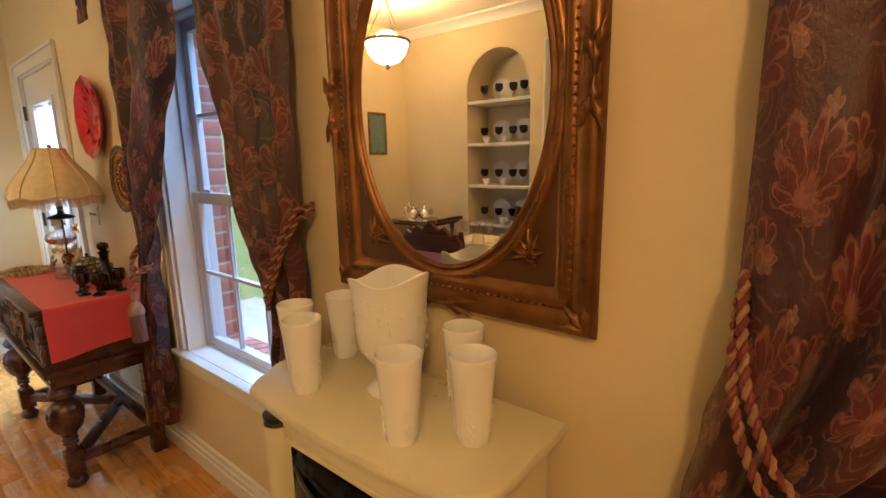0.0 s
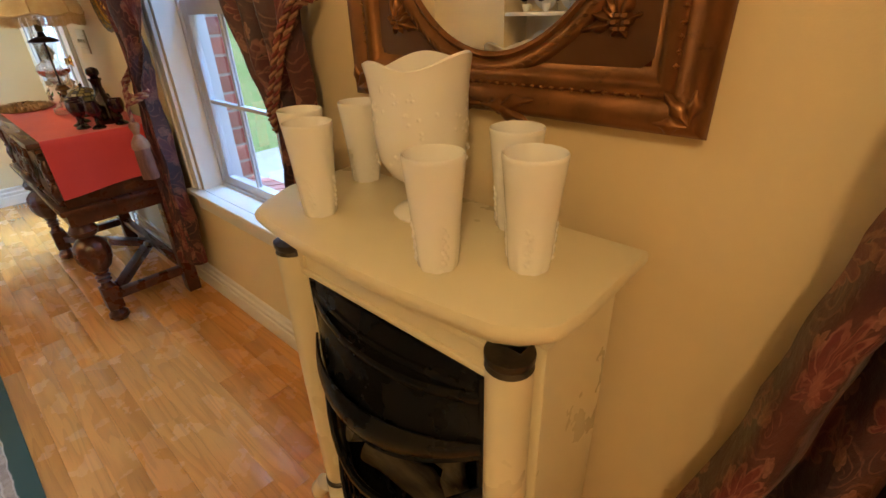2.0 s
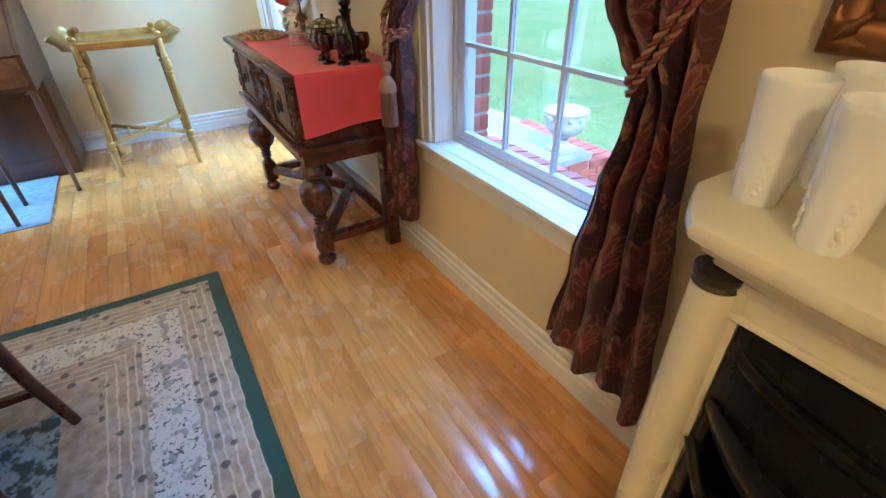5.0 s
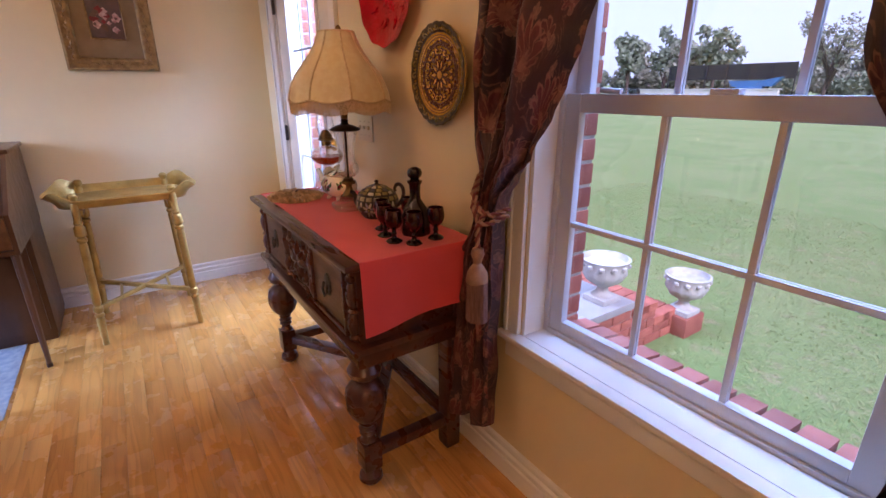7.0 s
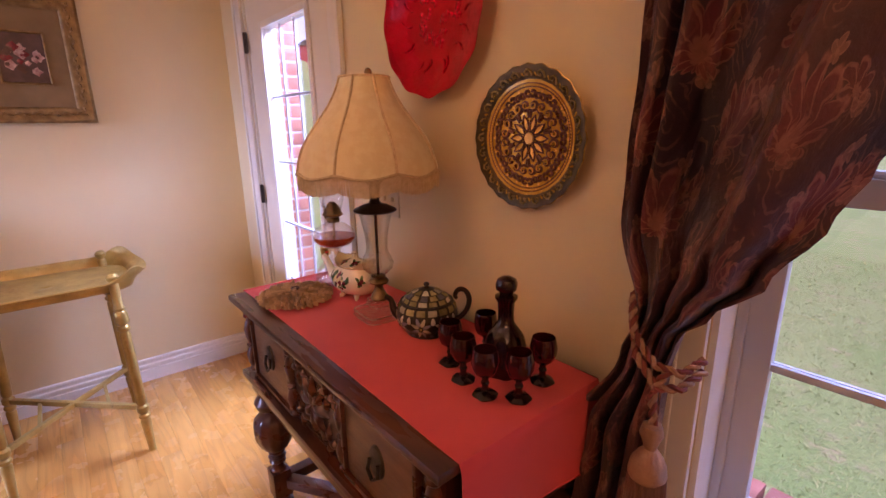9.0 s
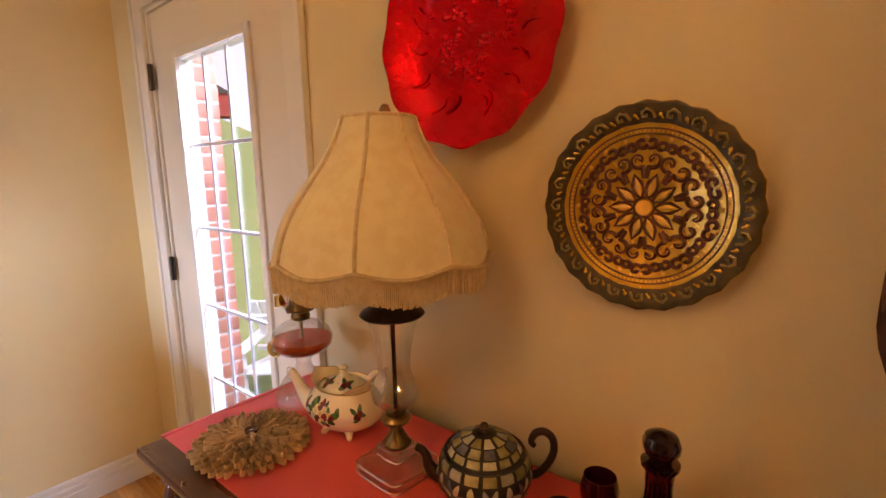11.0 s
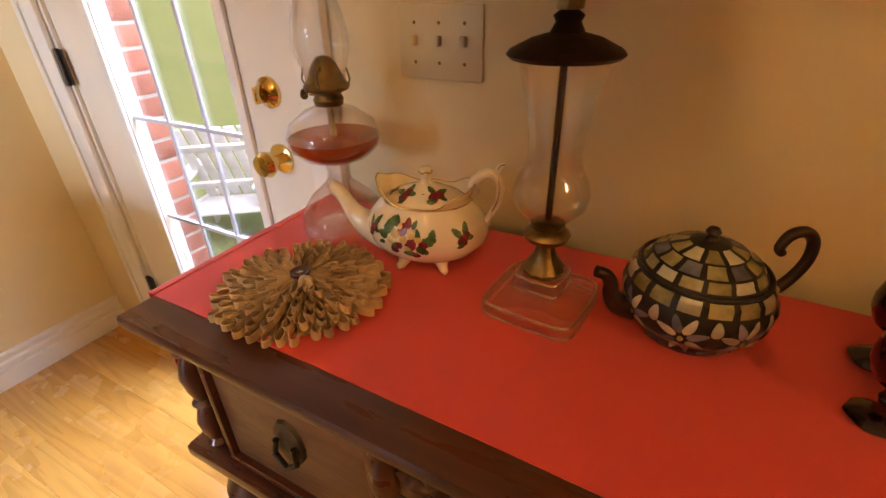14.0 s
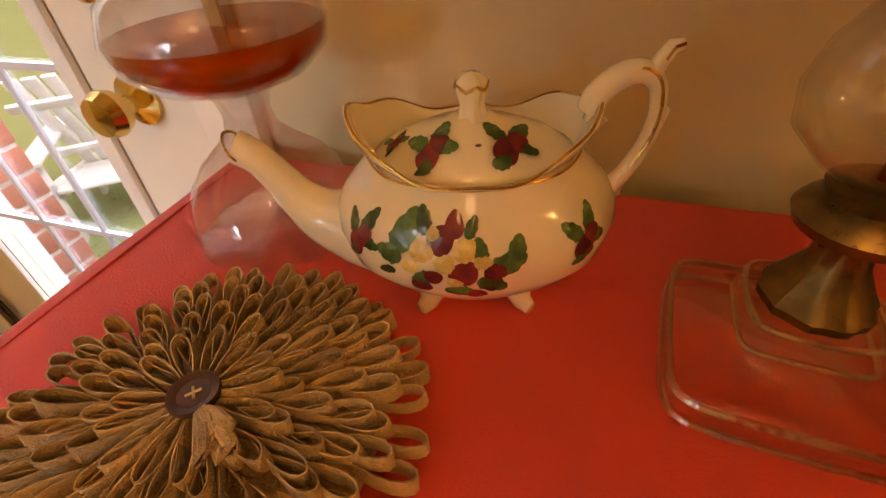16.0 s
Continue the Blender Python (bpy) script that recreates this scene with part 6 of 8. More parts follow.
def spray(surf, u, v, size, parent, kinds):
    for what, du, dv, ln, wd, ang in kinds:
        mat_ = {"leaf": M_LEAF, "berry": M_BERRY, "petal": M_PETAL}[what]
        outl = leaf_outline(ln * size, wd * size, ang, 5 if what == "leaf" else 0 if what == "berry" else 5)
        part({"leaf": "painted_leaf", "berry": "painted_berry", "petal": "painted_flower"}[what], [decal(surf, u + du * size, v + dv * size, outl, 0.0006 + 0.0008 * kinds.index((what, du, dv, ln, wd, ang)) / len(kinds))], mat_, parent)


small = [("leaf", 0.3, 0.45, 0.9, 0.5, 60), ("leaf", -0.45, 0.3, 0.8, 0.45, 140), ("leaf", 0.5, -0.1, 0.7, 0.4, -10), ("berry", -0.1, -0.25, 0.8, 0.65, 70), ("berry", 0.25, 0.05, 0.65, 0.55, 30), ("leaf", -0.25, -0.6, 0.6, 0.35, 200)]
large = [("leaf", -1.6, 0.7, 1.5, 0.95, 70), ("leaf", -2.1, -0.1, 1.0, 0.7, 160), ("leaf", 1.9, -0.2, 1.3, 0.8, 20), ("leaf", 1.4, -1.0, 1.1, 0.7, -30), ("leaf", -0.9, -0.9, 1.0, 0.6, 210), ("leaf", 0.3, -1.35, 1.0, 0.55, 180), ("leaf", 1.0, 0.35, 0.8, 0.5, 100),
         ("berry", -0.25, 0.6, 1.0, 0.8, 40), ("berry", 0.15, 1.05, 0.8, 0.6, 90), ("berry", 0.5, -0.5, 1.1, 0.8, 60), ("berry", 1.5, -0.45, 0.8, 0.6, 20), ("berry", -1.0, -1.3, 0.8, 0.55, 0), ("berry", 0.9, -1.5, 0.7, 0.5, 0),
         ("petal", -0.9, 0.15, 0.85, 0.75, 0), ("petal", 0.55, 0.35, 0.85, 0.75, 30), ("petal", -0.1, -0.15, 0.75, 0.65, 60), ("petal", 1.1, -0.05, 0.6, 0.5, 0), ("petal", -1.3, -0.45, 0.6, 0.5, 0), ("berry", -0.5, -0.75, 0.7, 0.55, 30), ("leaf", -1.0, 1.1, 0.9, 0.55, 120), ("leaf", 0.75, 1.0, 0.7, 0.4, 60), ("petal", -0.55, 0.75, 0.5, 0.45, 0), ("petal", 0.2, -0.9, 0.55, 0.45, 0), ("leaf", 2.2, 0.3, 0.9, 0.6, 70), ("leaf", -2.2, -0.8, 0.7, 0.4, 200)]
spray(body_surf, -0.014, 0.068, 0.0175, tp, large)
spray(body_surf, -0.076, 0.070, 0.0215, tp, small)
spray(body_surf, 0.070, 0.068, 0.0215, tp, small)
spray(lid_surf, -0.026, -0.026, 0.021, lid, small)
spray(lid_surf, 0.024, -0.025, 0.022, lid, small)
spray(lid_surf, -0.052, -0.010, 0.0125, lid, small)

# glass table lamp with a fringed silk shade
LX, LY = -3.004, 0.607
lamp = thing("table_lamp", "glass table lamp with a fringed ivory silk shade", "table lamp", (LX, LY, ON), 34)
lamp.scale = (0.97, 0.97, 0.95)


def squarish(p):
    def fn(a, z, r):
        c, s_ = abs(math.cos(a)), abs(math.sin(a))
        k = max(0.0, min(1.0, (0.075 - z) / 0.03))
        q = 1.0 / ((c ** 8 + s_ ** 8) ** (1 / 8))
        return r * (1 + (q - 1) * k * 0.9)
    return fn


part("glass_foot", [moved(lathe([(0.0, 0.003), (0.050, 0.003), (0.060, 0.0), (0.065, 0.004), (0.066, 0.016), (0.062, 0.022), (0.050, 0.026), (0.036, 0.034), (0.033, 0.040), (0.033, 0.050), (0.031, 0.056), (0.0, 0.058)], 64, shape=squarish(4)), pose(0, 0, 0, 0, 0, -38))], M_FOOT, lamp, "square clear pressed glass foot")
# rings with raised shine, added as the highlights along the foot's edges
M_GLINT = thin_glass("glass_edge_glint", (0.98, 0.96, 0.90), 0.30, 0.30, 0.5)
for r_, z_, th in ((0.0655, 0.004, 0.0022), (0.0640, 0.020, 0.0026), (0.0325, 0.039, 0.0018), (0.0315, 0.055, 0.0020)):
    sq = squarish(4)
    ring_pts = [(sq(a, z_, r_) * math.cos(a), sq(a, z_, r_) * math.sin(a), z_) for a in [2 * math.pi * k / 64 for k in range(64)]]
    part("foot_edge", [moved(tube(ring_pts, th, 6, True), pose(0, 0, 0, 0, 0, -38))], M_GLINT, lamp, "extra glossy ring standing in for the edge highlight")
part("brass_stem", [lathe([(0.0, 0.056), (0.026, 0.056), (0.027, 0.062), (0.022, 0.07), (0.014, 0.085), (0.012, 0.098), (0.016, 0.105), (0.028, 0.108), (0.03, 0.114), (0.026, 0.12), (0.02, 0.124), (0.022, 0.13), (0.015, 0.134), (0.0, 0.134)], 28, shape=lambda a, z, r: r * (1 + (0.04 * math.cos(10 * a) if z < 0.09 else 0)))], M_BRASS, lamp, "aged brass stem")
gl = [(0.012, 0.134), (0.03, 0.14), (0.044, 0.155), (0.047, 0.172), (0.042, 0.19), (0.034, 0.203), (0.031, 0.22), (0.033, 0.25), (0.04, 0.29), (0.049, 0.325), (0.051, 0.33)]
part("glass_body", [lathe(gl + [(r - 0.0018, z) for r, z in reversed(gl)], 40, caps=False)], M_CLEAR, lamp, "clear blown glass vase body")
part("rod", [tube([(0, 0, 0.13), (0, 0, 0.69)], 0.0042, 10)], M_BRONZE, lamp, "dark bronze rod")
part("cap", [lathe([(0.0, 0.325), (0.058, 0.327), (0.062, 0.331), (0.058, 0.336), (0.036, 0.347), (0.018, 0.352), (0.013, 0.362), (0.016, 0.368), (0.008, 0.374), (0.0, 0.374)], 36)], M_BRONZE, lamp, "dark bronze cap")
part("socket", [lathe([(0.0, 0.372), (0.014, 0.374), (0.016, 0.40), (0.014, 0.425), (0.0, 0.426)], 16)], M_BRASS, lamp)
part("harp", [tube([(-0.012, 0, 0.40), (-0.05, 0, 0.45), (-0.055, 0, 0.53), (-0.03, 0, 0.60), (0, 0, 0.635), (0.03, 0, 0.60), (0.055, 0, 0.53), (0.05, 0, 0.45), (0.012, 0, 0.40)], 0.0022, 6)], M_BRASS, lamp)
part("finial", [lathe([(0.0, 0.684), (0.006, 0.685), (0.005, 0.694), (0.0085, 0.702), (0.0105, 0.710), (0.0065, 0.719), (0.0, 0.722)], 14)], M_BRASS, lamp)
shade_prof = [(0.062, 0.650), (0.068, 0.632), (0.078, 0.610), (0.096, 0.580), (0.124, 0.545), (0.150, 0.512), (0.167, 0.482), (0.177, 0.455), (0.182, 0.432)]
shade_prof = [(r * 1.11, 0.433 + (z - 0.432) * 1.14) for r, z in shade_prof]
SN = 64


def shade_r(a, z, r):
    m = math.pi / 4
    b = (a % m) - m / 2
    q = math.cos(m / 2) / math.cos(b)
    return r * (0.5 + 0.5 * q / math.cos(m / 2) * math.cos(m / 2)) * (1 - 0.02 * math.cos(8 * a))


def shade_z(a, k):
    return -0.013 * abs(math.sin(4 * a)) * k


vs, fs = [], []
for i, (r, z) in enumerate(shade_prof):
    for k in range(SN):
        a = 2 * math.pi * k / SN
        q = shade_r(a, z, r)
        vs.append((q * math.cos(a), q * math.sin(a), z + shade_z(a, max(0, (i - 5) / 3))))
for i in range(len(shade_prof) - 1):
    for k in range(SN):
        fs.append((i * SN + k, i * SN + (k + 1) % SN, (i + 1) * SN + (k + 1) % SN, (i + 1) * SN + k))
for k in range(8):
    sub_f = [f for n_, f in enumerate(fs) if (n_ % SN) // 8 == k]
    used = sorted({i for f in sub_f for i in f})
    idx = {i: j for j, i in enumerate(used)}
    part("shade_panel", [([vs[i] for i in used], [tuple(idx[i] for i in f) for f in sub_f])], M_SHADE, lamp, "", 80)
for k in range(8):
    a = 2 * math.pi * k / 8
    part("shade_rib", [tube([((shade_r(a, z, r) + 0.001) * math.cos(a), (shade_r(a, z, r) + 0.001) * math.sin(a), z) for r, z in shade_prof], 0.0032, 6)], M_THREAD, lamp, "braided ivory rib")
SHADE_TOP = [tube([((shade_r(a, 0.432, 0.2020) + 0.0015) * math.cos(a), (shade_r(a, 0.432, 0.2020) + 0.0015) * math.sin(a), 0.432 + shade_z(a, 1)) for a in [2 * math.pi * k / 96 for k in range(96)]], 0.004, 6, True),
     tube([((shade_r(a, 0.65, 0.068) + 0.001) * math.cos(a), (shade_r(a, 0.65, 0.068) + 0.001) * math.sin(a), 0.68) for a in [2 * math.pi * k / 48 for k in range(48)]], 0.0035, 6, True)]
for g in SHADE_TOP:
    part("shade_braid", [g], M_THREAD, lamp)
strands = []
random.seed(8)
for k in range(420):
    a = 2 * math.pi * k / 420
    r = shade_r(a, 0.432, 0.2020)
    z = 0.432 + shade_z(a, 1)
    ln = 0.045 + random.uniform(-0.002, 0.002)
    q = r * 0.985 + random.uniform(-0.002, 0.002)
    strands.append(tube([(r * math.cos(a), r * math.sin(a), z), (q * math.cos(a), q * math.sin(a), z - ln)], 0.0013, 4))
tagged(part("shade_fringe", strands, M_THREAD, lamp, "long silk thread fringe"), kind="stuff")

# the shade sits slightly askew on its harp
for ob in lamp.children:
    if ob.name.startswith("shade_"):
        ob.location = (-0.017, 0.011, 0.018)

# oil lamp
OLX, OLY = -3.386, 0.668
oil = thing("oil_lamp", "clear glass oil lamp half filled with red oil", "oil lamp", (OLX, OLY, ON), 0)
oil.scale = (1.0, 1.0, 1.06)
part("glass_foot", [lathe([(0.0, 0.010), (0.062, 0.004), (0.070, 0.0), (0.073, 0.006), (0.071, 0.022), (0.064, 0.042), (0.050, 0.060), (0.033, 0.074), (0.021, 0.086), (0.018, 0.100), (0.021, 0.112), (0.027, 0.118), (0.0, 0.118)], 64, shape=lambda a, z, r: r * (1 + (0.03 * math.cos(10 * a + 45 * z) if z < 0.08 else 0)))], M_PRESSED, oil, "swirled clear glass foot")
fo = [(0.0, 0.116), (0.03, 0.119), (0.056, 0.128), (0.072, 0.142), (0.0755, 0.158), (0.068, 0.178), (0.044, 0.194), (0.024, 0.202), (0.021, 0.212)]
part("font", [lathe(fo + [(r - 0.002 if r > 0.003 else 0.0, z + (0.002 if r < 0.05 else 0)) for r, z in reversed(fo)], 48)], M_CLEAR, oil, "clear glass oil font")
part("lamp_oil", [lathe([(0.0, 0.119), (0.0285, 0.1215), (0.0545, 0.1305), (0.0695, 0.143), (0.0725, 0.151), (0.0725, 0.1575), (0.0, 0.1575)], 48)], M_OIL, oil, "red lamp oil")
part("wick", [box(-0.006, 0.006, -0.0015, 0.0015, 0.115, 0.21, 0.0005)], M_BURLAP, oil)
bn = part("burner", [lathe([(0.0, 0.204), (0.022, 0.204), (0.024, 0.212), (0.02, 0.22), (0.034, 0.226), (0.036, 0.231), (0.03, 0.238), (0.024, 0.25), (0.018, 0.262), (0.01, 0.27), (0.0, 0.272)], 24)], M_BRASS, oil, "aged brass burner")
for k in range(4):
    a = math.pi / 2 * k + 0.4
    part("prong", [tube([(0.033 * math.cos(a), 0.033 * math.sin(a), 0.23), (0.038 * math.cos(a), 0.038 * math.sin(a), 0.24), (0.034 * math.cos(a), 0.034 * math.sin(a), 0.256)], 0.0016, 5)], M_BRASS, bn)
part("wick_knob", [tube([(-0.02, 0, 0.215), (-0.05, 0, 0.215)], 0.0014, 5), moved(lathe([(0, -0.002), (0.008, -0.0015), (0.008, 0.0015), (0, 0.002)], 14), pose(-0.05, 0, 0.215, 0, 90))], M_BRASS, bn)
ch = [(0.03, 0.232), (0.032, 0.25), (0.041, 0.275), (0.043, 0.295), (0.038, 0.32), (0.028, 0.35), (0.022, 0.385), (0.021, 0.42), (0.024, 0.44)]
part("chimney", [lathe(ch + [(r - 0.0013, z) for r, z in reversed(ch)], 32, caps=False)], M_CLEAR, oil, "thin clear glass chimney")

# leaded-glass teapot
LTX, LTY = -2.828, 0.645
lt = thing("leaded_glass_teapot", "squat teapot of leaded amber and grey glass panes", "teapot", (LTX, LTY, ON), 29)
LTH = 1.10
lt.scale = (0.93, 0.93, 0.95)


def lt_r(z):
    z = z / LTH
    return smooth([(0.0, 0.060), (0.010, 0.068), (0.035, 0.086), (0.055, 0.089), (0.075, 0.083), (0.095, 0.064), (0.108, 0.044), (0.117, 0.022), (0.12, 0.008)], z)


part("core", [lathe([(0.0, 0.0)] + [(lt_r(0.132 * k / 24) - 0.0012, 0.132 * k / 24) for k in range(25)] + [(0.0, 0.133)], 48)], M_LEAD, lt, "dark lead seams")
random.seed(31)


def lt_pane(a0, a1, z0, z1, pinch0=1.0, pinch1=1.0):
    """One curved pane between two angles and two heights; pinch narrows its lower or upper edge."""
    am = (a0 + a1) / 2

    def fn(u, v):
        p = pinch0 + (pinch1 - pinch0) * v
        a = am + (a1 - a0) * (u - 0.5) * p
        z = z0 + (z1 - z0) * v
        r = lt_r(z) + 0.0006
        return (r * math.cos(a), r * math.sin(a), z)
    return sheet(fn, 3, 3)


def lt_surf(u, v, out):
    a = u / 0.087
    r = lt_r(max(0.004, v)) + out
    return (r * math.cos(a), r * math.sin(a), max(0.004, v))


for k in range(8):
    u0 = 2 * math.pi * 0.087 * (k + 0.25) / 8
    for p in range(8):
        ang = 45 * p + 22.5
        c_, s_ = math.cos(radians(ang)), math.sin(radians(ang))
        part("petal", [decal(lt_surf, u0 + 0.0185 * c_, 0.041 + 0.0205 * s_, leaf_outline(0.0245, 0.0092, ang, 0), 0.0009)], (M_PANEC, M_PANEB)[p % 2], lt)
    part("flower_eye", [decal(lt_surf, u0, 0.041, leaf_outline(0.007, 0.007, 0, 0), 0.0012)], M_PANEA, lt)
    um = u0 + math.pi * 0.087 / 8
    part("pane", [decal(lt_surf, um, 0.062, leaf_outline(0.021, 0.011, 90, 0), 0.0009)], M_PANEB, lt)
    part("pane", [decal(lt_surf, um, 0.012, leaf_outline(0.016, 0.010, 0, 0), 0.0009)], M_PANEC, lt)

bands = [(0.0685, 0.0825, 16, 0.87, 0.87, (M_PANEA, M_PANEB, M_PANEA)), (0.0885, 0.098, 14, 0.86, 0.86, (M_PANEA, M_PANEA, M_PANEB)), (0.0995, 0.108, 12, 0.84, 0.84, (M_PANEA, M_PANEC)), (0.1095, 0.116, 10, 0.84, 0.7, (M_PANEB, M_PANEA))]
for bi, (z0, z1, n, p0, p1, mats) in enumerate(bands):
    z0, z1 = z0 * LTH, z1 * LTH
    for k in range(n):
        a0 = 2 * math.pi * (k + 0.5 * (bi % 2)) / n
        part("pane", [lt_pane(a0 + 0.02, a0 + 2 * math.pi / n - 0.02, z0, z1, p0 * random.uniform(0.92, 1.04), p1 * random.uniform(0.92, 1.04))], mats[(k * 7 + bi) % len(mats)], lt)
part("rim_came", [tube([((lt_r(0.0935) + 0.001) * math.cos(a), (lt_r(0.0935) + 0.001) * math.sin(a), 0.0935) for a in [2 * math.pi * k / 48 for k in range(48)]], 0.0028, 6, True)], M_LEAD, lt)
part("knob", [lathe([(0.0, 0.130), (0.009, 0.131), (0.006, 0.136), (0.009, 0.141), (0.006, 0.146), (0.0, 0.148)], 14)], M_BRONZE, lt)
part("spout", [tube(*curvy([(-0.078, 0, 0.035), (-0.097, 0, 0.04), (-0.108, 0, 0.055), (-0.112, 0, 0.072), (-0.12, 0, 0.084), (-0.132, 0, 0.089)], [0.018, 0.0145, 0.011, 0.009, 0.008, 0.0075]), 14)], M_BRONZE, lt, "dark bronze spout", 80)
part("handle", [tube(*curvy([(0.082, 0, 0.05), (0.10, 0, 0.056), (0.118, 0, 0.078), (0.127, 0, 0.102), (0.124, 0, 0.126), (0.110, 0, 0.138), (0.094, 0, 0.134), (0.086, 0, 0.118), (0.092, 0, 0.109)], [0.008, 0.0075, 0.007, 0.007, 0.007, 0.007, 0.007, 0.006, 0.005]), 14)], M_BRONZE, lt, "dark bronze looped handle", 80)

# decanter and goblets in dark ruby glass
dec = thing("decanter", "dark ruby pressed glass decanter with ball stopper", "decanter", (-2.546, 0.646, ON))
dec.scale = (1.08, 1.08, 1.04)


def gadroon(n, amt, z1):
    return lambda a, z, r: r * (1 + amt * math.cos(n * a) * (1 if z < z1 else 0))


part("bottle", [lathe([(0.0, 0.002), (0.042, 0.0), (0.045, 0.006), (0.044, 0.03), (0.042, 0.06), (0.036, 0.085), (0.024, 0.104), (0.017, 0.115), (0.016, 0.135), (0.0175, 0.16), (0.023, 0.168), (0.023, 0.173), (0.016, 0.176), (0.0, 0.176)], 48, shape=gadroon(8, 0.04, 0.1))], M_RUBYD, dec)
part("stopper", [lathe([(0.0, 0.174), (0.013, 0.176), (0.014, 0.181), (0.021, 0.188), (0.0225, 0.199), (0.019, 0.209), (0.009, 0.215), (0.0, 0.216)], 20, shape=lambda a, z, r: r * (1 + 0.03 * math.cos(6 * a)))], M_RUBYD, dec)


def goblet():
    g = thing("ruby_goblet", "small dark ruby pressed glass goblet on the coral runner", "goblet", group="ruby goblets")
    part("foot", [lathe([(0.0, 0.004), (0.024, 0.0), (0.0265, 0.003), (0.02, 0.009), (0.009, 0.014), (0.0065, 0.022), (0.009, 0.03), (0.0065, 0.036), (0.008, 0.044), (0.0, 0.045)], 6 * 4, shape=lambda a, z, r: r * (1 + (0.05 * math.cos(6 * a) if z < 0.012 else 0)))], M_RUBYD, g)
    part("bowl", [lathe([(0.0, 0.043), (0.012, 0.045), (0.022, 0.054), (0.0275, 0.068), (0.0285, 0.082), (0.0265, 0.097), (0.0245, 0.105), (0.0235, 0.105), (0.0255, 0.09), (0.026, 0.075), (0.02, 0.058), (0.0, 0.05)], 32, shape=lambda a, z, r: r * (1 + (0.03 * math.cos(8 * a) if z < 0.085 else 0)))], M_RUBY, g)
    return g


gspots = [(-2.577, 0.547), (-2.503, 0.540), (-2.449, 0.582), (-2.459, 0.670), (-2.652, 0.575), (-2.635, 0.674)]
g1 = goblet()
g1.matrix_basis = pose(*gspots[0], ON, 0, 0, 10)
for k, q in enumerate(gspots[1:]):
    copy_thing(g1, pose(*q, ON, 0, 0, 40 * k))

# ---- plates on the wall ----
def wall_plate(name, label, cx, cz, r, ring, mat_, wave, deep=0.026):
    p = thing(name, label, "wall plate", (cx, NY - 0.003, cz))
    prof = ring

    def shp(a, z, q):
        return q * (1 + wave[1] * (q / r) ** 4 * math.cos(wave[0] * a))
    ob = part("dish", [moved(lathe([(q * r, h) for q, h in prof], 96, shape=shp), pose(0, 0, 0, 90))], mat_, p)
    part("hanger", [tube([(0, -0.002, r * 0.9), (0, -0.004, r * 0.5)], 0.002, 6)], M_BRASS, p)
    return p


red = wall_plate("red_glass_plate", "ruby red embossed foil-backed glass plate on the wall", -2.965, 1.684, 0.206, [(0.0, 0.014), (0.55, 0.012), (0.66, 0.018), (0.85, 0.032), (0.985, 0.042), (1.0, 0.0425), (0.98, 0.037), (0.8, 0.02), (0.6, 0.006), (0.0, 0.004)], M_REDPLATE, (12, 0.018))
rl = []
random.seed(17)
for k in range(14):
    a, r = 26 * k + random.uniform(-8, 8), random.uniform(0.03, 0.09)
    cx, cz = r * math.cos(radians(a)), r * math.sin(radians(a))
    for g in range(7):
        rl.append(moved(lathe([(0.0, 0.0), (0.0085, 0.0), (0.0065, 0.003), (0.0, 0.0045)], 10), pose(cx + random.uniform(-0.016, 0.016), -0.0115, cz + random.uniform(-0.016, 0.016), 90)))
for k in range(18):
    a, r = 20 * k + random.uniform(-7, 7), random.uniform(0.10, 0.125)
    rl.append(moved(tube(*curvy([(0, 0, 0), (0.014, -0.003, 0.006), (0.03, -0.007, 0.002), (0.042, -0.0115, -0.006)], [0.0016, 0.0024, 0.002, 0.0012], 3), 6), pose(r * math.cos(radians(a)), -0.0145, r * math.sin(radians(a)), 0, -a + random.uniform(-25, 25), 0)))
tagged(part("embossed_fruit", rl, M_REDPLATE, red, "raised fruit and vine pattern", 80), kind="stuff")

PCX, PCZ, PR = -2.626, 1.370, 0.163
plate = wall_plate("amber_relief_plate", "amber glazed wall plate with dark scrolling relief", PCX, PCZ, PR, [(0.0, 0.016), (0.68, 0.016), (0.74, 0.022), (0.80, 0.022), (0.86, 0.026), (0.97, 0.032), (1.0, 0.030), (0.98, 0.024), (0.75, 0.01), (0.0, 0.006)], M_AMBER, (24, 0.012))
PY = -0.0172
part("hub", [moved(lathe([(0.0, 0.003), (0.012, 0.003), (0.014, 0.0), (0.0, 0.0)], 20), pose(0, PY + 0.001, 0, 90))], M_AMBERL, plate, "pale amber centre boss")


def flat_ring(r, th, n=72, y=PY):
    return tube([(r * math.cos(2 * math.pi * k / n), y, r * math.sin(2 * math.pi * k / n)) for k in range(n)], th, 6, True)


part("hub_ring", [flat_ring(0.0155, 0.0015)], M_UMBER, plate)
part("bead_ring", [lathe([(0, -0.0016), (0.0019, 0), (0, 0.0016)], 6, (0.1185 * math.cos(2 * math.pi * k / 110), PY - 0.0045, 0.1185 * math.sin(2 * math.pi * k / 110))) for k in range(110)], M_AMBERL, plate)
part("well_ring", [flat_ring(0.1145, 0.0014, y=PY - 0.002), flat_ring(0.1225, 0.0014, y=PY - 0.0045)], M_UMBER, plate)


def spiral(cx, cz, r0, a0, turn, n=16, shrink=0.25):
    pts = []
    for k in range(n + 1):
        t = k / n
        r = r0 * (1 - (1 - shrink) * t)
        a = radians(a0 + turn * t)
        pts.append((cx + r * math.cos(a), PY, cz + r * math.sin(a)))
    return pts


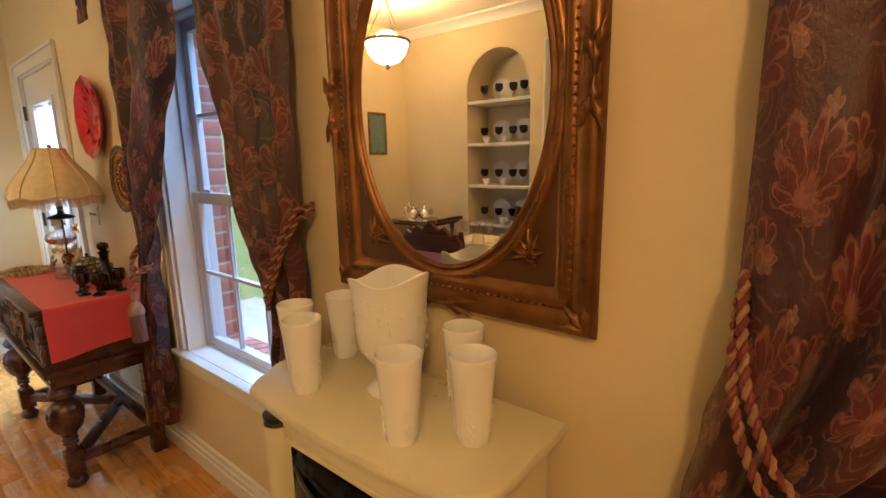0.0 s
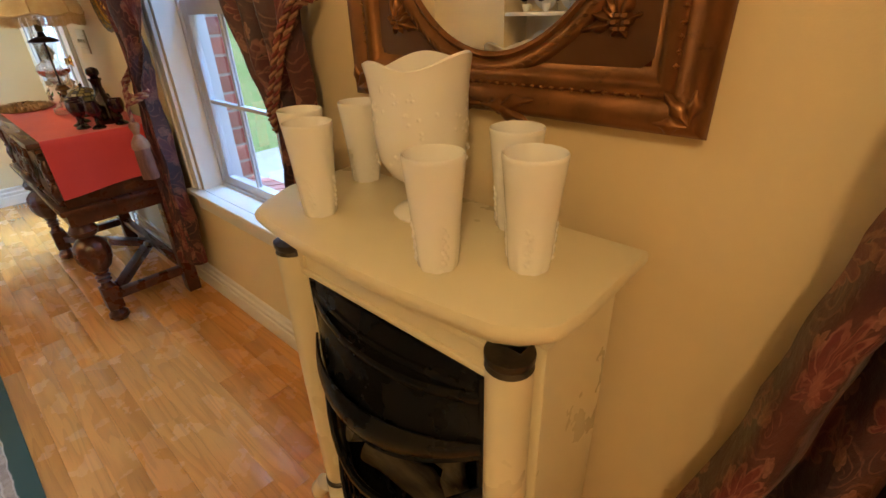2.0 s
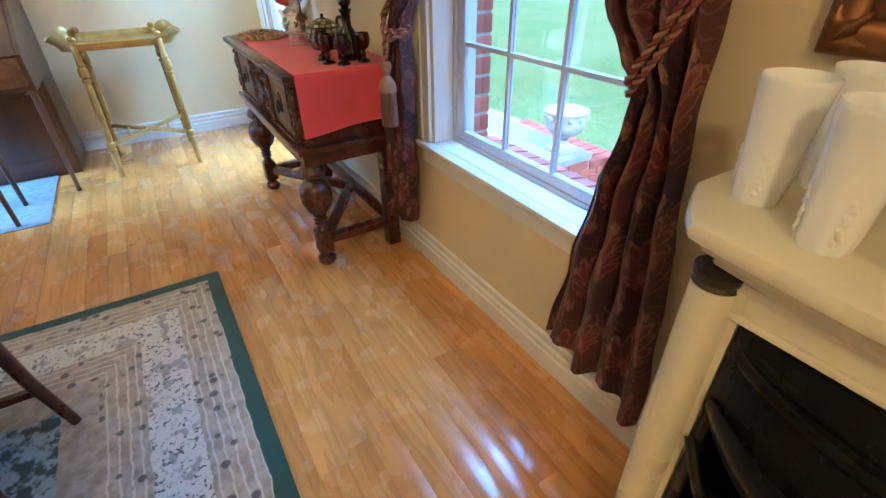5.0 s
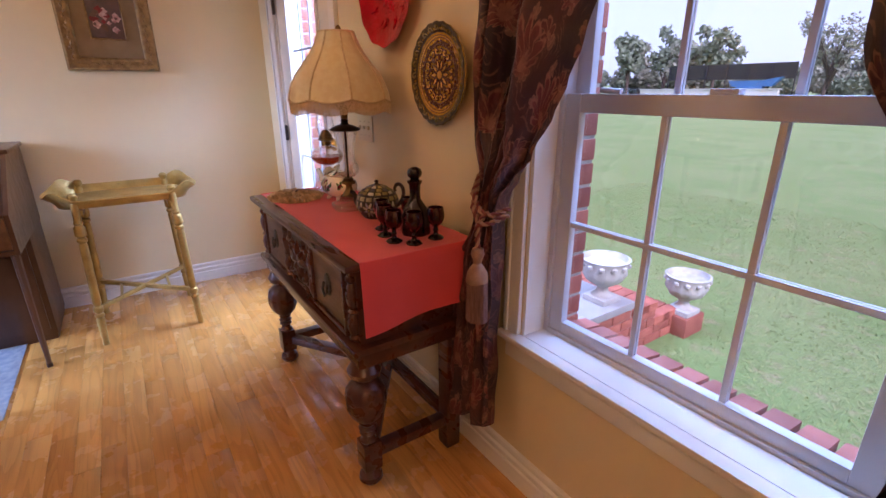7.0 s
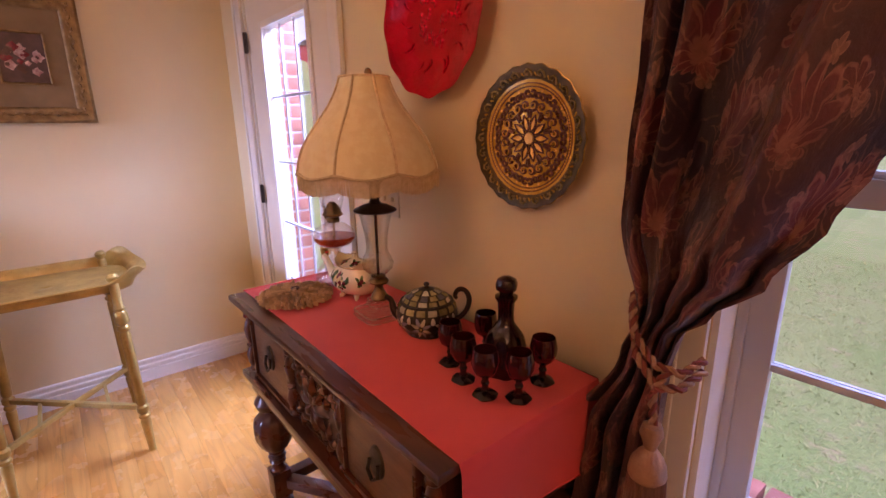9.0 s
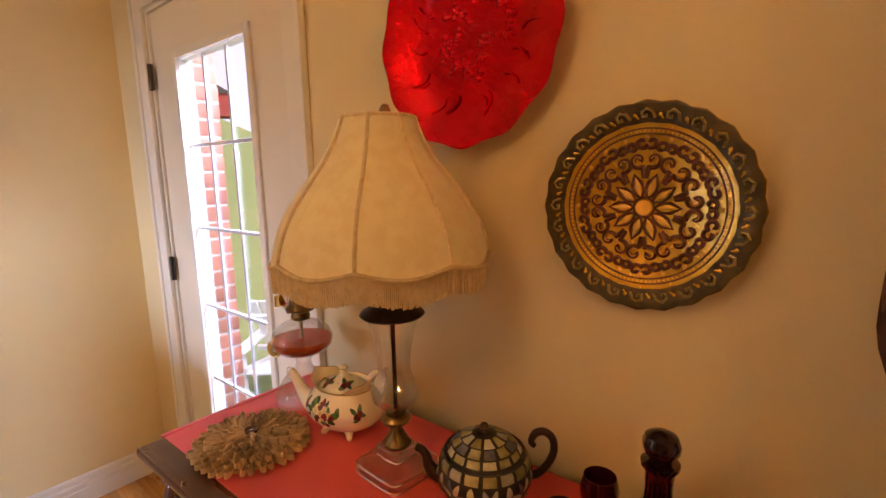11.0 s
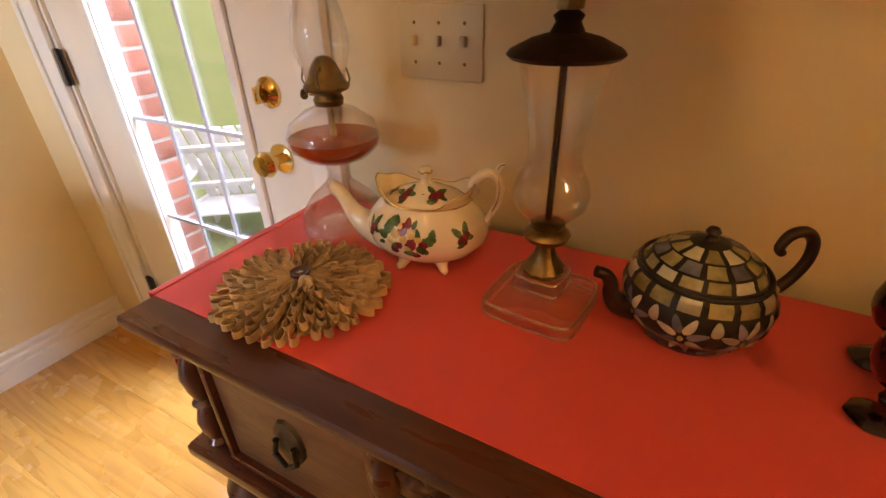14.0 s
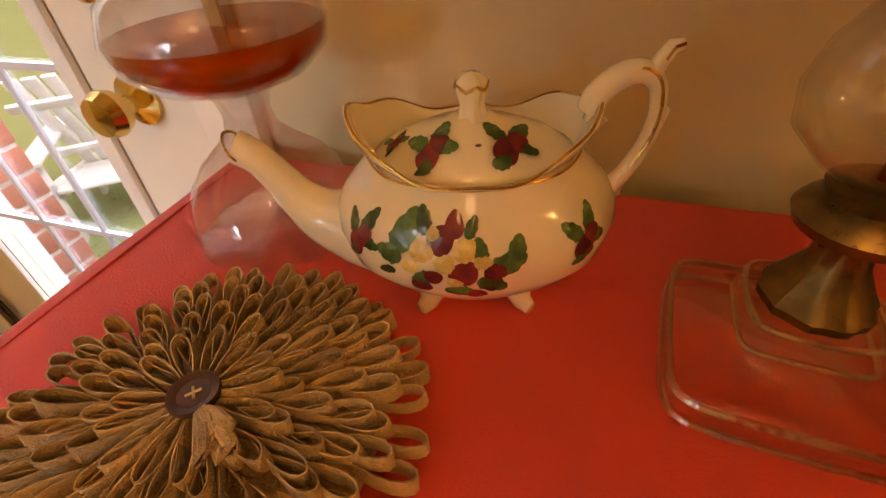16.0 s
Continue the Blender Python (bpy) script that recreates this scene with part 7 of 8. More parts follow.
for k in range(10):
    rot = pose(0, 0, 0, 0, -36 * k, 0)
    pet = [(0.016, PY, 0.0), (0.026, PY, 0.0078), (0.04, PY, 0.0075), (0.054, PY, 0.0), (0.04, PY, -0.0075), (0.026, PY, -0.0078)]
    part("petal_outline", [moved(tube(pet, 0.0026, 6, True), rot)], M_UMBER, plate)
    part("petal_glaze", [moved(leaf_blob(0.018, PY + 0.0012, 0, 0.034, 0.014, 0, 0.0016), rot)], M_AMBERL, plate)
for k in range(10):
    rot = pose(0, 0, 0, 0, -36 * k - 18, 0)
    for sg in (-1, 1):
        part("scroll", [moved(tube([(x, y_, sg * z_) for x, y_, z_ in [(0.046, PY, 0.001), (0.058, PY, 0.003)] + spiral(0.074, 0.0115, 0.0125, 215, -330, 16, 0.22)], 0.0042, 6), rot)], M_UMBER, plate)
        part("scroll_glaze", [moved(tube([(x, y_ - 0.0022, sg * z_) for x, y_, z_ in spiral(0.074, 0.0115, 0.0085, 205, -270, 12, 0.45)], 0.0036, 6, flat=0.35), rot)], M_AMBERL, plate)
for k in range(20):
    rot = pose(0, 0, 0, 0, -18 * k, 0)
    for sg in (-1, 1):
        part("outer_scroll", [moved(tube([(x, y_, sg * z_) for x, y_, z_ in spiral(0.101 if k % 2 else 0.094, 0.0078, 0.0098, 250, -330 if k % 2 else 330, 14, 0.25)], 0.0036, 6), rot)], M_UMBER, plate)
    part("bud", [moved(lathe([(0.0, 0.0), (0.0035, 0.0), (0.0, 0.0025)], 8), pose(0.109 * math.cos(radians(18 * k)), PY, 0.109 * math.sin(radians(18 * k)), 90))], M_AMBERL, plate)
part("rim_band", [moved(lathe([(PR * 0.80, 0.0235), (PR * 0.87, 0.0275), (PR * 0.97, 0.0332), (PR * 0.995, 0.032)], 96, shape=lambda a, z, q: q * (1 + 0.012 * (q / PR) ** 4 * math.cos(24 * a)), caps=False), pose(0, 0, 0, 90))], M_PLATERIM, plate, "greenish bronze rim")
for k in range(24):
    a = 15 * k
    rot = pose(0, 0, 0, 0, -a, 0)
    part("rim_scroll", [moved(tube([(0.137, -0.027, -0.012), (0.147, -0.031, -0.008), (0.151, -0.0325, 0.0), (0.146, -0.031, 0.007), (0.139, -0.028, 0.006), (0.139, -0.028, 0.0), (0.143, -0.0295, 0.001)], 0.0026, 6), rot)], M_OLIVE, plate)
    part("rim_leaf", [moved(leaf_blob(0.136, -0.0265, 0.012, 0.018, 0.009, 40, 0.003), rot)], M_AMBER, plate)

# switch plate
sw = thing("light_switch", "almond double light switch plate on the wall", "light switch", (-3.268, NY, 1.156))
part("plate", [box(-0.077, 0.077, -0.006, 0.0, -0.057, 0.057, 0.003)], M_SWITCH, sw)
for dx in (-0.046, 0.0, 0.046):
    part("toggle", [box(dx - 0.005, dx + 0.005, -0.017, -0.006, -0.004, 0.012, 0.002)], M_SWITCH, sw)
    for dz in (-0.03, 0.03):
        part("screw", [moved(lathe([(0, 0), (0.003, 0), (0.0, 0.0012)], 8), pose(dx, -0.006, dz, 90))], M_BRASS, sw)

# ---- west end: picture, tray table, desk ----
pic = thing("framed_picture", "dark flower painting in a broad carved gold frame", "picture", (WX, -0.068, 1.722), 90)


def pic_sweep(section, hw, hh):
    vs, fs = rect_sweep(section, hw, hh)
    return vs, fs


part("frame", [pic_sweep([(0.0, 0.0), (0.0, 0.03), (0.012, 0.038), (0.03, 0.03), (0.05, 0.034), (0.062, 0.026), (0.072, 0.014)], 0.232, 0.285)], M_ARTFRAME, pic, "carved tarnished gold frame", 50)
orn = []
for k in range(14):
    a = -0.18 + 0.36 * k / 13
    orn += [leaf_blob(a, -0.034, sz_ * 0.245, 0.026, 0.016, 20 * (-1) ** k, 0.006) for sz_ in (-1, 1)]
for k in range(18):
    a = -0.23 + 0.46 * k / 17
    orn += [leaf_blob(sx_ * 0.192, -0.034, a, 0.026, 0.016, 90 + 20 * (-1) ** k, 0.006) for sx_ in (-1, 1)]
part("frame_carving", orn, M_ARTFRAME, pic)
part("mat", [box(-0.162, 0.162, -0.012, -0.002, -0.215, 0.215)], M_ARTMAT, pic, "brown picture mat")
canvas = part("canvas", [box(-0.082, 0.082, -0.0145, -0.0125, -0.105, 0.105)], M_ARTDARK, pic, "dark painted ground")
part("inner_frame", [moved(pic_sweep([(0.0, 0.0), (0.0, 0.006), (0.006, 0.007), (0.01, 0.001)], 0.092, 0.115), pose(0, -0.0122, 0))], M_ARTFRAME, pic)
random.seed(3)
for k in range(26):
    a, r = random.uniform(0, 6.28), 0.068 * math.sqrt(random.random())
    part("painted_blossom", [moved(lathe([(0.0, 0.0012), (0.018 * random.uniform(0.5, 1.2), 0.0002), (0.0, 0.0)], 9, shape=lambda t, z, q: q * (1 + 0.25 * math.cos(4 * t))), pose(r * math.cos(a), -0.0147 - 0.00005 * k, 0.9 * r * math.sin(a) - 0.01, 90))], random.choice((M_ARTPINK, M_ARTPINK, M_ARTPINK, M_BERRY, M_BUTTON)), pic)

tray = thing("tray_table", "gold painted tray table with turned legs", "tray table", (-4.39, -0.162, 0))
tray.scale = (1, 1, 1.045)
leg_g = [(0.0, 0.0), (0.013, 0.001), (0.012, 0.02), (0.015, 0.09), (0.017, 0.15), (0.013, 0.158), (0.019, 0.166), (0.019, 0.176), (0.013, 0.184), (0.02, 0.194), (0.02, 0.215), (0.013, 0.225), (0.017, 0.235), (0.0165, 0.55), (0.013, 0.56), (0.02, 0.57), (0.02, 0.58), (0.013, 0.588), (0.022, 0.6), (0.021, 0.64), (0.014, 0.65), (0.018, 0.662), (0.014, 0.67), (0.015, 0.76), (0.01, 0.768), (0.018, 0.78), (0.019, 0.792), (0.012, 0.803), (0.0, 0.806)]
leg_g = [(r * 1.2, z) for r, z in leg_g]
for lx, ly in ((0.235, -0.235), (0.245, 0.235), (-0.235, -0.235), (-0.235, 0.235)):
    lean = pose(lx, ly, 0) @ Matrix.Rotation(radians(1.5 if ly > 0 else -1.5), 4, "X")
    part("leg", [moved(lathe(leg_g, 16), lean)], M_TRAYG, tray, "turned gold leg")
for a, b in (((-0.235, -0.235), (0.235, 0.235)), ((-0.235, 0.235), (0.235, -0.235))):
    A, B = Vector((a[0], a[1], 0.205)), Vector((b[0], b[1], 0.205))
    ang = math.degrees(math.atan2(B.y - A.y, B.x - A.x))
    part("cross_stretcher", [moved(box(0, (B - A).length, -0.011, 0.011, -0.011, 0.011 if a[1] < 0 else 0.009, 0.003), pose(A.x, A.y, A.z, 0, 0, ang))], M_TRAYG, tray)
for y_ in (-0.12, 0.12):
    part("stretcher_tie", [box(-0.12, 0.12, y_ - 0.007, y_ + 0.007, 0.194, 0.208, 0.002)], M_TRAYG, tray)


def dish(u, v):
    """Oblong tray: a flat floor, a flaring rim that rises into pointed handles at the two ends."""
    a = 2 * math.pi * u
    cx, cy = math.cos(a), math.sin(a)
    q = 1.0 / ((abs(cx) ** 5 + abs(cy) ** 5) ** 0.2)
    r = smooth([(0.0, 0.0), (0.62, 0.93), (0.66, 0.95), (0.9, 1.03), (1.0, 1.05)], v)
    x, y_ = 0.262 * q * cx * r, 0.315 * q * cy * r
    h = smooth([(0.0, 0.0), (0.62, 0.0), (0.8, 0.035), (1.0, 0.05)], v)
    horn = max(0.0, (v - 0.7) / 0.3) * math.exp(-((abs(cy) - 0.72) / 0.12) ** 2) * (1 if abs(cy) > 0.5 else 0)
    end = max(0.0, (v - 0.6) / 0.4) * max(0.0, abs(cy) - 0.6) / 0.4
    return (x, y_ * (1 + 0.10 * end * end), 0.728 + h * 0.8 + 0.045 * horn + 0.004 * end)


part("tray", [sheet(dish, 96, 14, 0.005)], M_TRAYG, tray, "gold painted tray with raised ends", 60)
for y_ in (-0.2, 0.2):
    part("tray_rail", [box(-0.235, 0.235, y_ - 0.012, y_ + 0.012, 0.69, 0.72, 0.003)], M_TRAYG, tray)

desk = thing("slant_front_desk", "dark walnut slant-front desk with slim front legs", "desk", (-4.45, -1.07, 0))
DKX, DKY = 0.40, 0.46   # front of the writing box and half the width, from the desk's origin
side = [(-0.39, 0.60), (DKX, 0.60), (DKX, 0.79), (0.06, 1.03), (-0.39, 1.03)]
for y_ in (-DKY, DKY - 0.02):
    part("side_panel", [prism([(x, z) for x, z in side], y_, y_ + 0.02, "y")], M_WALNUT, desk)
part("box_floor", [box(-0.39, DKX - 0.002, -DKY + 0.02, DKY - 0.02, 0.602, 0.622)], M_WALNUT, desk)
part("box_back", [box(-0.39, -0.372, -DKY + 0.02, DKY - 0.02, 0.622, 1.028)], M_WALNUT, desk)
part("top", [box(-0.395, 0.075, -DKY - 0.012, DKY + 0.012, 1.03, 1.052, 0.005)], M_WALNUT, desk)
part("slant_lid", [moved(box(0, 0.412, -DKY + 0.022, DKY - 0.022, -0.018, 0.0, 0.003), pose(0.062, 0, 1.026, 0, 35.2, 0))], M_WALNUT, desk, "sloping walnut lid")
for y0_, y1_ in ((-DKY + 0.022, -0.005), (0.005, DKY - 0.022)):
    d = part("drawer", [box(DKX - 0.03, DKX - 0.004, y0_, y1_, 0.626, 0.775, 0.004)], M_OAKP, desk, "paler drawer front")
    ym = (y0_ + y1_) / 2
    part("pull", [tube([(DKX - 0.006, ym - 0.035, 0.71), (DKX + 0.01, ym - 0.03, 0.70), (DKX + 0.01, ym + 0.03, 0.70), (DKX - 0.006, ym + 0.035, 0.71)], 0.004, 6)], M_SHINYBRASS, d, "brass bail pull")
part("lower_cabinet", [box(-0.39, 0.06, -DKY + 0.004, DKY - 0.004, 0.03, 0.60, 0.004)], M_WALNUT, desk)
for y0_, y1_ in ((-DKY + 0.03, -0.01), (0.01, DKY - 0.03)):
    d = part("cabinet_door", [box(0.06, 0.076, y0_, y1_, 0.07, 0.57, 0.004)], M_WALNUT, desk)
    part("door_panel", [box(0.076, 0.082, y0_ + 0.06, y1_ - 0.06, 0.13, 0.51, 0.004)], M_WALNUT, d)
    part("door_pull", [tube([(0.074, y1_ - 0.09, 0.535), (0.09, y1_ - 0.08, 0.535), (0.09, y1_ - 0.03, 0.535), (0.074, y1_ - 0.02, 0.535)], 0.004, 6)], M_SHINYBRASS, d, "brass bar pull")
part("plinth", [box(-0.385, 0.05, -DKY + 0.01, DKY - 0.01, 0.0, 0.03)], M_WALNUT, desk)
for y_ in (-DKY + 0.022, DKY - 0.022):
    lg = part("front_leg", [tube([(DKX - 0.005, y_, 0.02), (DKX - 0.015, y_, 0.60)], [0.011, 0.019], 8)], M_WALNUT, desk, "slim tapered leg")
    part("ferrule", [lathe([(0.0, 0.0), (0.013, 0.001), (0.0135, 0.022), (0.0, 0.022)], 10, (DKX - 0.005, y_, 0.0))], M_BRONZE, lg, "dark metal tip")
seat = thing("side_chair", "slim dark wood chair drawn up to the desk", "chair", (-3.84, -1.06, 0))
for x, y_ in ((-0.135, 0.17), (-0.165, -0.16), (0.15, 0.165), (0.15, -0.165)):
    part("leg", [tube([(x, y_, 0.0), (x, y_, 0.02), (x * 0.95, y_ * 0.95, 0.44)], [0.009, 0.012, 0.017], 10)], M_WALNUT, seat)
    part("ferrule", [lathe([(0.0, 0.0), (0.011, 0.001), (0.0125, 0.016), (0.0, 0.016)], 10, (x, y_, 0.0))], M_BRONZE, seat, "dark metal tip")
part("seat", [box(-0.18, 0.18, -0.19, 0.19, 0.43, 0.475, 0.012)], M_WALNUT, seat)
for y_ in (-0.16, 0.16):
    part("back_post", [tube([(0.16, y_, 0.45), (0.19, y_, 0.7), (0.22, y_, 0.86)], 0.013, 8)], M_WALNUT, seat)
part("back_rail", [box(0.19, 0.215, -0.17, 0.17, 0.78, 0.85, 0.008)], M_WALNUT, seat)
solo("small_rug", [box(-4.55, -3.645, -1.75, -0.757, 0.001, 0.007, 0.002)], M_BLUERUG, "faded blue-grey rug under the desk chair", "rug")

# ---- rug, dining table and chairs ----
rug = tagged(new("area_rug", mesh_of("area_rug", [box(-1.62, 1.62, -1.02, 1.02, 0.0, 0.009, 0.003)], M_RUG)), "floral cream and grey rug with a dark green border", "rug")
rug.location = (-2.664 + 1.62, -0.060 - 1.02, 0.001)
RZ = 0.0105
TX0, TX1, TY0, TY1 = -2.42, -0.55, -1.86, -0.78
table = thing("dining_table", "long dining table under a cream cloth", "dining table", ((TX0 + TX1) / 2, (TY0 + TY1) / 2, RZ))
part("tabletop", [box(TX0 - (TX0 + TX1) / 2 + 0.02, TX1 - (TX0 + TX1) / 2 - 0.02, -0.52, 0.52, 0.715, 0.745, 0.006)], M_OAK, table)
for x in (-0.8, 0.8):
    for y_ in (-0.42, 0.42):
        part("leg", [lathe([(0.0, 0.0), (0.03, 0.0), (0.034, 0.05), (0.022, 0.09), (0.04, 0.2), (0.05, 0.3), (0.03, 0.42), (0.035, 0.5), (0.035, 0.715)], 16, (x, y_, 0))], M_OAK, table)


def cloth(u, v):
    hw, hd = (TX1 - TX0) / 2 + 0.004, (TY1 - TY0) / 2 + 0.004
    ov = 0.22
    x, y_ = (u - 0.5) * 2 * (hw + ov), (v - 0.5) * 2 * (hd + ov)
    dx, dy = max(0.0, abs(x) - hw), max(0.0, abs(y_) - hd)
    d = max(dx, dy)
    wob = 0.012 * math.sin(14 * x) * (1 if dy > 0 else 0) * dy / ov + 0.012 * math.sin(14 * y_) * dx / ov
    px_ = math.copysign(min(abs(x), hw) + (wob if dx > dy else 0) + 0.004, x)
    py_ = math.copysign(min(abs(y_), hd) + (wob if dy >= dx else 0) + 0.004, y_)
    return ((TX0 + TX1) / 2 + px_, (TY0 + TY1) / 2 + py_, RZ + 0.747 - (dx + dy if d else 0.0) * 0.98)


solo("tablecloth", [sheet(cloth, 80, 60)], M_TABLEC, "cream cloth hanging over the dining table edges", "tablecloth", angle=60)
TZ = RZ + 0.749


def dining_chair(seat_mat, label):
    c = thing("dining_chair", label, "dining chair", group="chairs round the dining table")
    for x in (-0.21, 0.21):
        part("front_leg", [tube([(x, -0.2, 0.0), (x * 1.02, -0.205, 0.2), (x, -0.2, 0.44)], [0.014, 0.018, 0.023], 10)], M_OAK, c)
        part("rear_leg", [tube([(x, 0.285, 0.0), (x, 0.245, 0.2), (x, 0.215, 0.44), (x, 0.225, 0.7), (x * 0.96, 0.27, 0.99)], [0.015, 0.018, 0.021, 0.019, 0.016], 10)], M_OAK, c)
        part("side_stretcher", [box(x - 0.01, x + 0.01, -0.2, 0.25, 0.15, 0.175, 0.003)], M_OAK, c)
    part("cross_stretcher", [box(-0.2, 0.2, 0.01, 0.03, 0.153, 0.172, 0.003)], M_OAK, c)
    part("seat_rail", [box(-0.225, 0.225, -0.225, 0.225, 0.40, 0.445, 0.006)], M_OAK, c)
    part("seat", [box(-0.22, 0.22, -0.22, 0.2, 0.445, 0.495, 0.02)], seat_mat, c, "padded upholstered seat")
    outline = [(-0.215, 0.52), (0.215, 0.52), (0.225, 0.80), (0.235, 0.93), (0.20, 0.985), (0.16, 0.965), (0.11, 1.02), (0.06, 1.0), (0.0, 1.055), (-0.06, 1.0), (-0.11, 1.02), (-0.16, 0.965), (-0.20, 0.985), (-0.235, 0.93), (-0.225, 0.80)]
    part("back_frame", [moved(prism(outline, -0.014, 0.014, "y"), pose(0, 0.245, 0, 0) @ Matrix.Translation((0, 0, 0)) @ Matrix.Rotation(radians(-4), 4, "X"))], M_OAK, c, "carved dark crest and back")
    part("back_pad", [moved(box(-0.165, 0.165, -0.03, 0.03, 0.56, 0.86, 0.02), pose(0, 0.245, 0, -4))], seat_mat, c, "padded upholstered back")
    return c


ch1 = dining_chair(M_SEAT, "dark carved dining chair with a rose padded seat")
ch1.matrix_basis = pose(-1.83, -0.865, RZ, 0, 0, 0)
ch2 = dining_chair(M_BLUESEAT, "dark carved dining chair with pale blue upholstery")
ch2.matrix_basis = pose(-0.95, -0.88, RZ, 0, 0, 4)
copy_thing(ch2, pose(-1.95, -1.90, RZ, 0, 0, 180))
copy_thing(ch2, pose(-1.05, -1.90, RZ, 0, 0, 178))


def dinner_plate(r=0.13, mat_=None, rimm=None):
    p = thing("dinner_plate", "white china plate laid on the cream cloth", "plate", group="table plates")
    part("plate_body", [lathe([(0.0, 0.002), (r * 0.6, 0.002), (r * 0.68, 0.006), (r, 0.018), (r * 0.99, 0.021), (r * 0.66, 0.010), (0.0, 0.006)], 32)], M_PLATEW, p)
    return p


def wine_glass():
    w = thing("wine_glass", "clear stemmed wine glass on the dining table", "wine glass", group="table glasses")
    part("stem", [lathe([(0.0, 0.0), (0.034, 0.0), (0.03, 0.003), (0.005, 0.008), (0.0045, 0.07), (0.008, 0.08), (0.0, 0.08)], 20)], M_CLEAR, w)
    pr = [(0.006, 0.08), (0.024, 0.092), (0.034, 0.115), (0.036, 0.14), (0.032, 0.17)]
    part("bowl", [lathe(pr + [(r - 0.0014, z) for r, z in reversed(pr)], 24, caps=False)], M_CLEAR, w)
    return w


p1 = dinner_plate()
w1 = wine_glass()
pspots = [(-1.83, -1.0), (-1.1, -1.0), (-2.2, -1.32), (-1.9, -1.64), (-1.1, -1.64)]
p1.matrix_basis = pose(*pspots[0], TZ)
for q in pspots[1:]:
    copy_thing(p1, pose(*q, TZ))
wspots = [(-2.05, -1.05), (-1.62, -1.08), (-2.24, -1.15), (-2.25, -1.5), (-1.7, -1.5), (-1.3, -1.12), (-2.02, -1.5), (-1.45, -1.55)]
w1.matrix_basis = pose(*wspots[0], TZ)
for q in wspots[1:]:
    copy_thing(w1, pose(*q, TZ))
nap = thing("folded_napkin", "green and white folded napkin on the table", "napkin", (-1.72, -1.22, TZ))
part("cloth_fold", [box(-0.09, 0.09, -0.06, 0.06, 0.0, 0.008, 0.003)], M_PLATEG, nap)
part("lace_fold", [box(-0.08, 0.06, -0.05, 0.05, 0.008, 0.014, 0.003)], M_PLATEW, nap)
carafe = thing("glass_carafe", "tall clear glass carafe on the cream cloth", "carafe", (-2.0, -1.32, TZ))
cp = [(0.0, 0.0), (0.045, 0.0), (0.05, 0.03), (0.045, 0.09), (0.02, 0.14), (0.018, 0.17), (0.028, 0.2)]
part("carafe_wall", [lathe(cp + [(max(0.0, r - 0.002), z + 0.001) for r, z in reversed(cp)], 28, caps=False)], M_CLEAR, carafe)

# ---- niche shelves and their china ----
for k, z in enumerate((0.80, 1.185, 1.588, 1.985)):
    solo("niche_shelf", [box(NX0, NX1, SY - 0.355, SY - 0.012, z - 0.028, z, 0.003)], M_TRIM, "white painted shelf in the arched niche", "shelf", group="niche shelves")
stand_plate = thing("display_plate", "pale china plate standing on edge in the niche", "plate", group="display plates")
part("plate_body", [moved(lathe([(0.0, 0.0), (0.065, 0.0), (0.075, 0.006), (0.115, 0.016), (0.113, 0.019), (0.07, 0.009), (0.0, 0.004)], 28), pose(0, 0, 0.115, -78))], M_PLATEW, stand_plate)
spots_p, spots_g = [], []
for z in (0.80, 1.185, 1.588, 1.985):
    spots_p += [(-2.52, SY - 0.30, z), (-2.26, SY - 0.30, z)] + ([(-2.12, SY - 0.31, z)] if z > 1.9 else [])
    spots_g += [(-2.62, SY - 0.14, z), (-2.44, SY - 0.12, z), (-2.30, SY - 0.15, z), (-2.17, SY - 0.12, z)]
stand_plate.matrix_basis = pose(*spots_p[0], 0, 0, 180)
for q in spots_p[1:]:
    copy_thing(stand_plate, pose(*q, 0, 0, 180))
cordial = thing("shelf_goblet", "goblet with a dark red bowl and clear stem in the niche", "goblet", group="niche goblets")
part("stem", [lathe([(0.0, 0.0), (0.032, 0.0), (0.028, 0.004), (0.006, 0.01), (0.005, 0.07), (0.01, 0.078), (0.0, 0.078)], 18)], M_CLEAR, cordial, "clear glass stem")
part("bowl", [lathe([(0.0, 0.076), (0.02, 0.08), (0.036, 0.1), (0.04, 0.13), (0.038, 0.15), (0.035, 0.15), (0.033, 0.11), (0.0, 0.09)], 20)], M_RUBYD, cordial, "dark ruby bowl")
cordial.matrix_basis = pose(*spots_g[0])
for q in spots_g[1:]:
    copy_thing(cordial, pose(*q))
cup = thing("tea_cup", "small white china cup on a niche shelf", "cup", group="niche cups")
part("cup_wall", [lathe([(0.0, 0.0), (0.02, 0.0), (0.025, 0.01), (0.038, 0.045), (0.041, 0.06), (0.038, 0.06), (0.02, 0.012), (0.0, 0.01)], 20)], M_PLATEW, cup)
part("cup_handle", [tube([(0.036, 0, 0.05), (0.055, 0, 0.045), (0.052, 0, 0.025), (0.03, 0, 0.02)], 0.004, 6)], M_PLATEW, cup)
cspots = [(-2.38, SY - 0.10, z) for z in (0.80, 1.185, 1.588)] + [(-2.56, SY - 0.08, z) for z in (1.185, 1.588)]
cup.matrix_basis = pose(*cspots[0])
for q in cspots[1:]:
    copy_thing(cup, pose(*q))

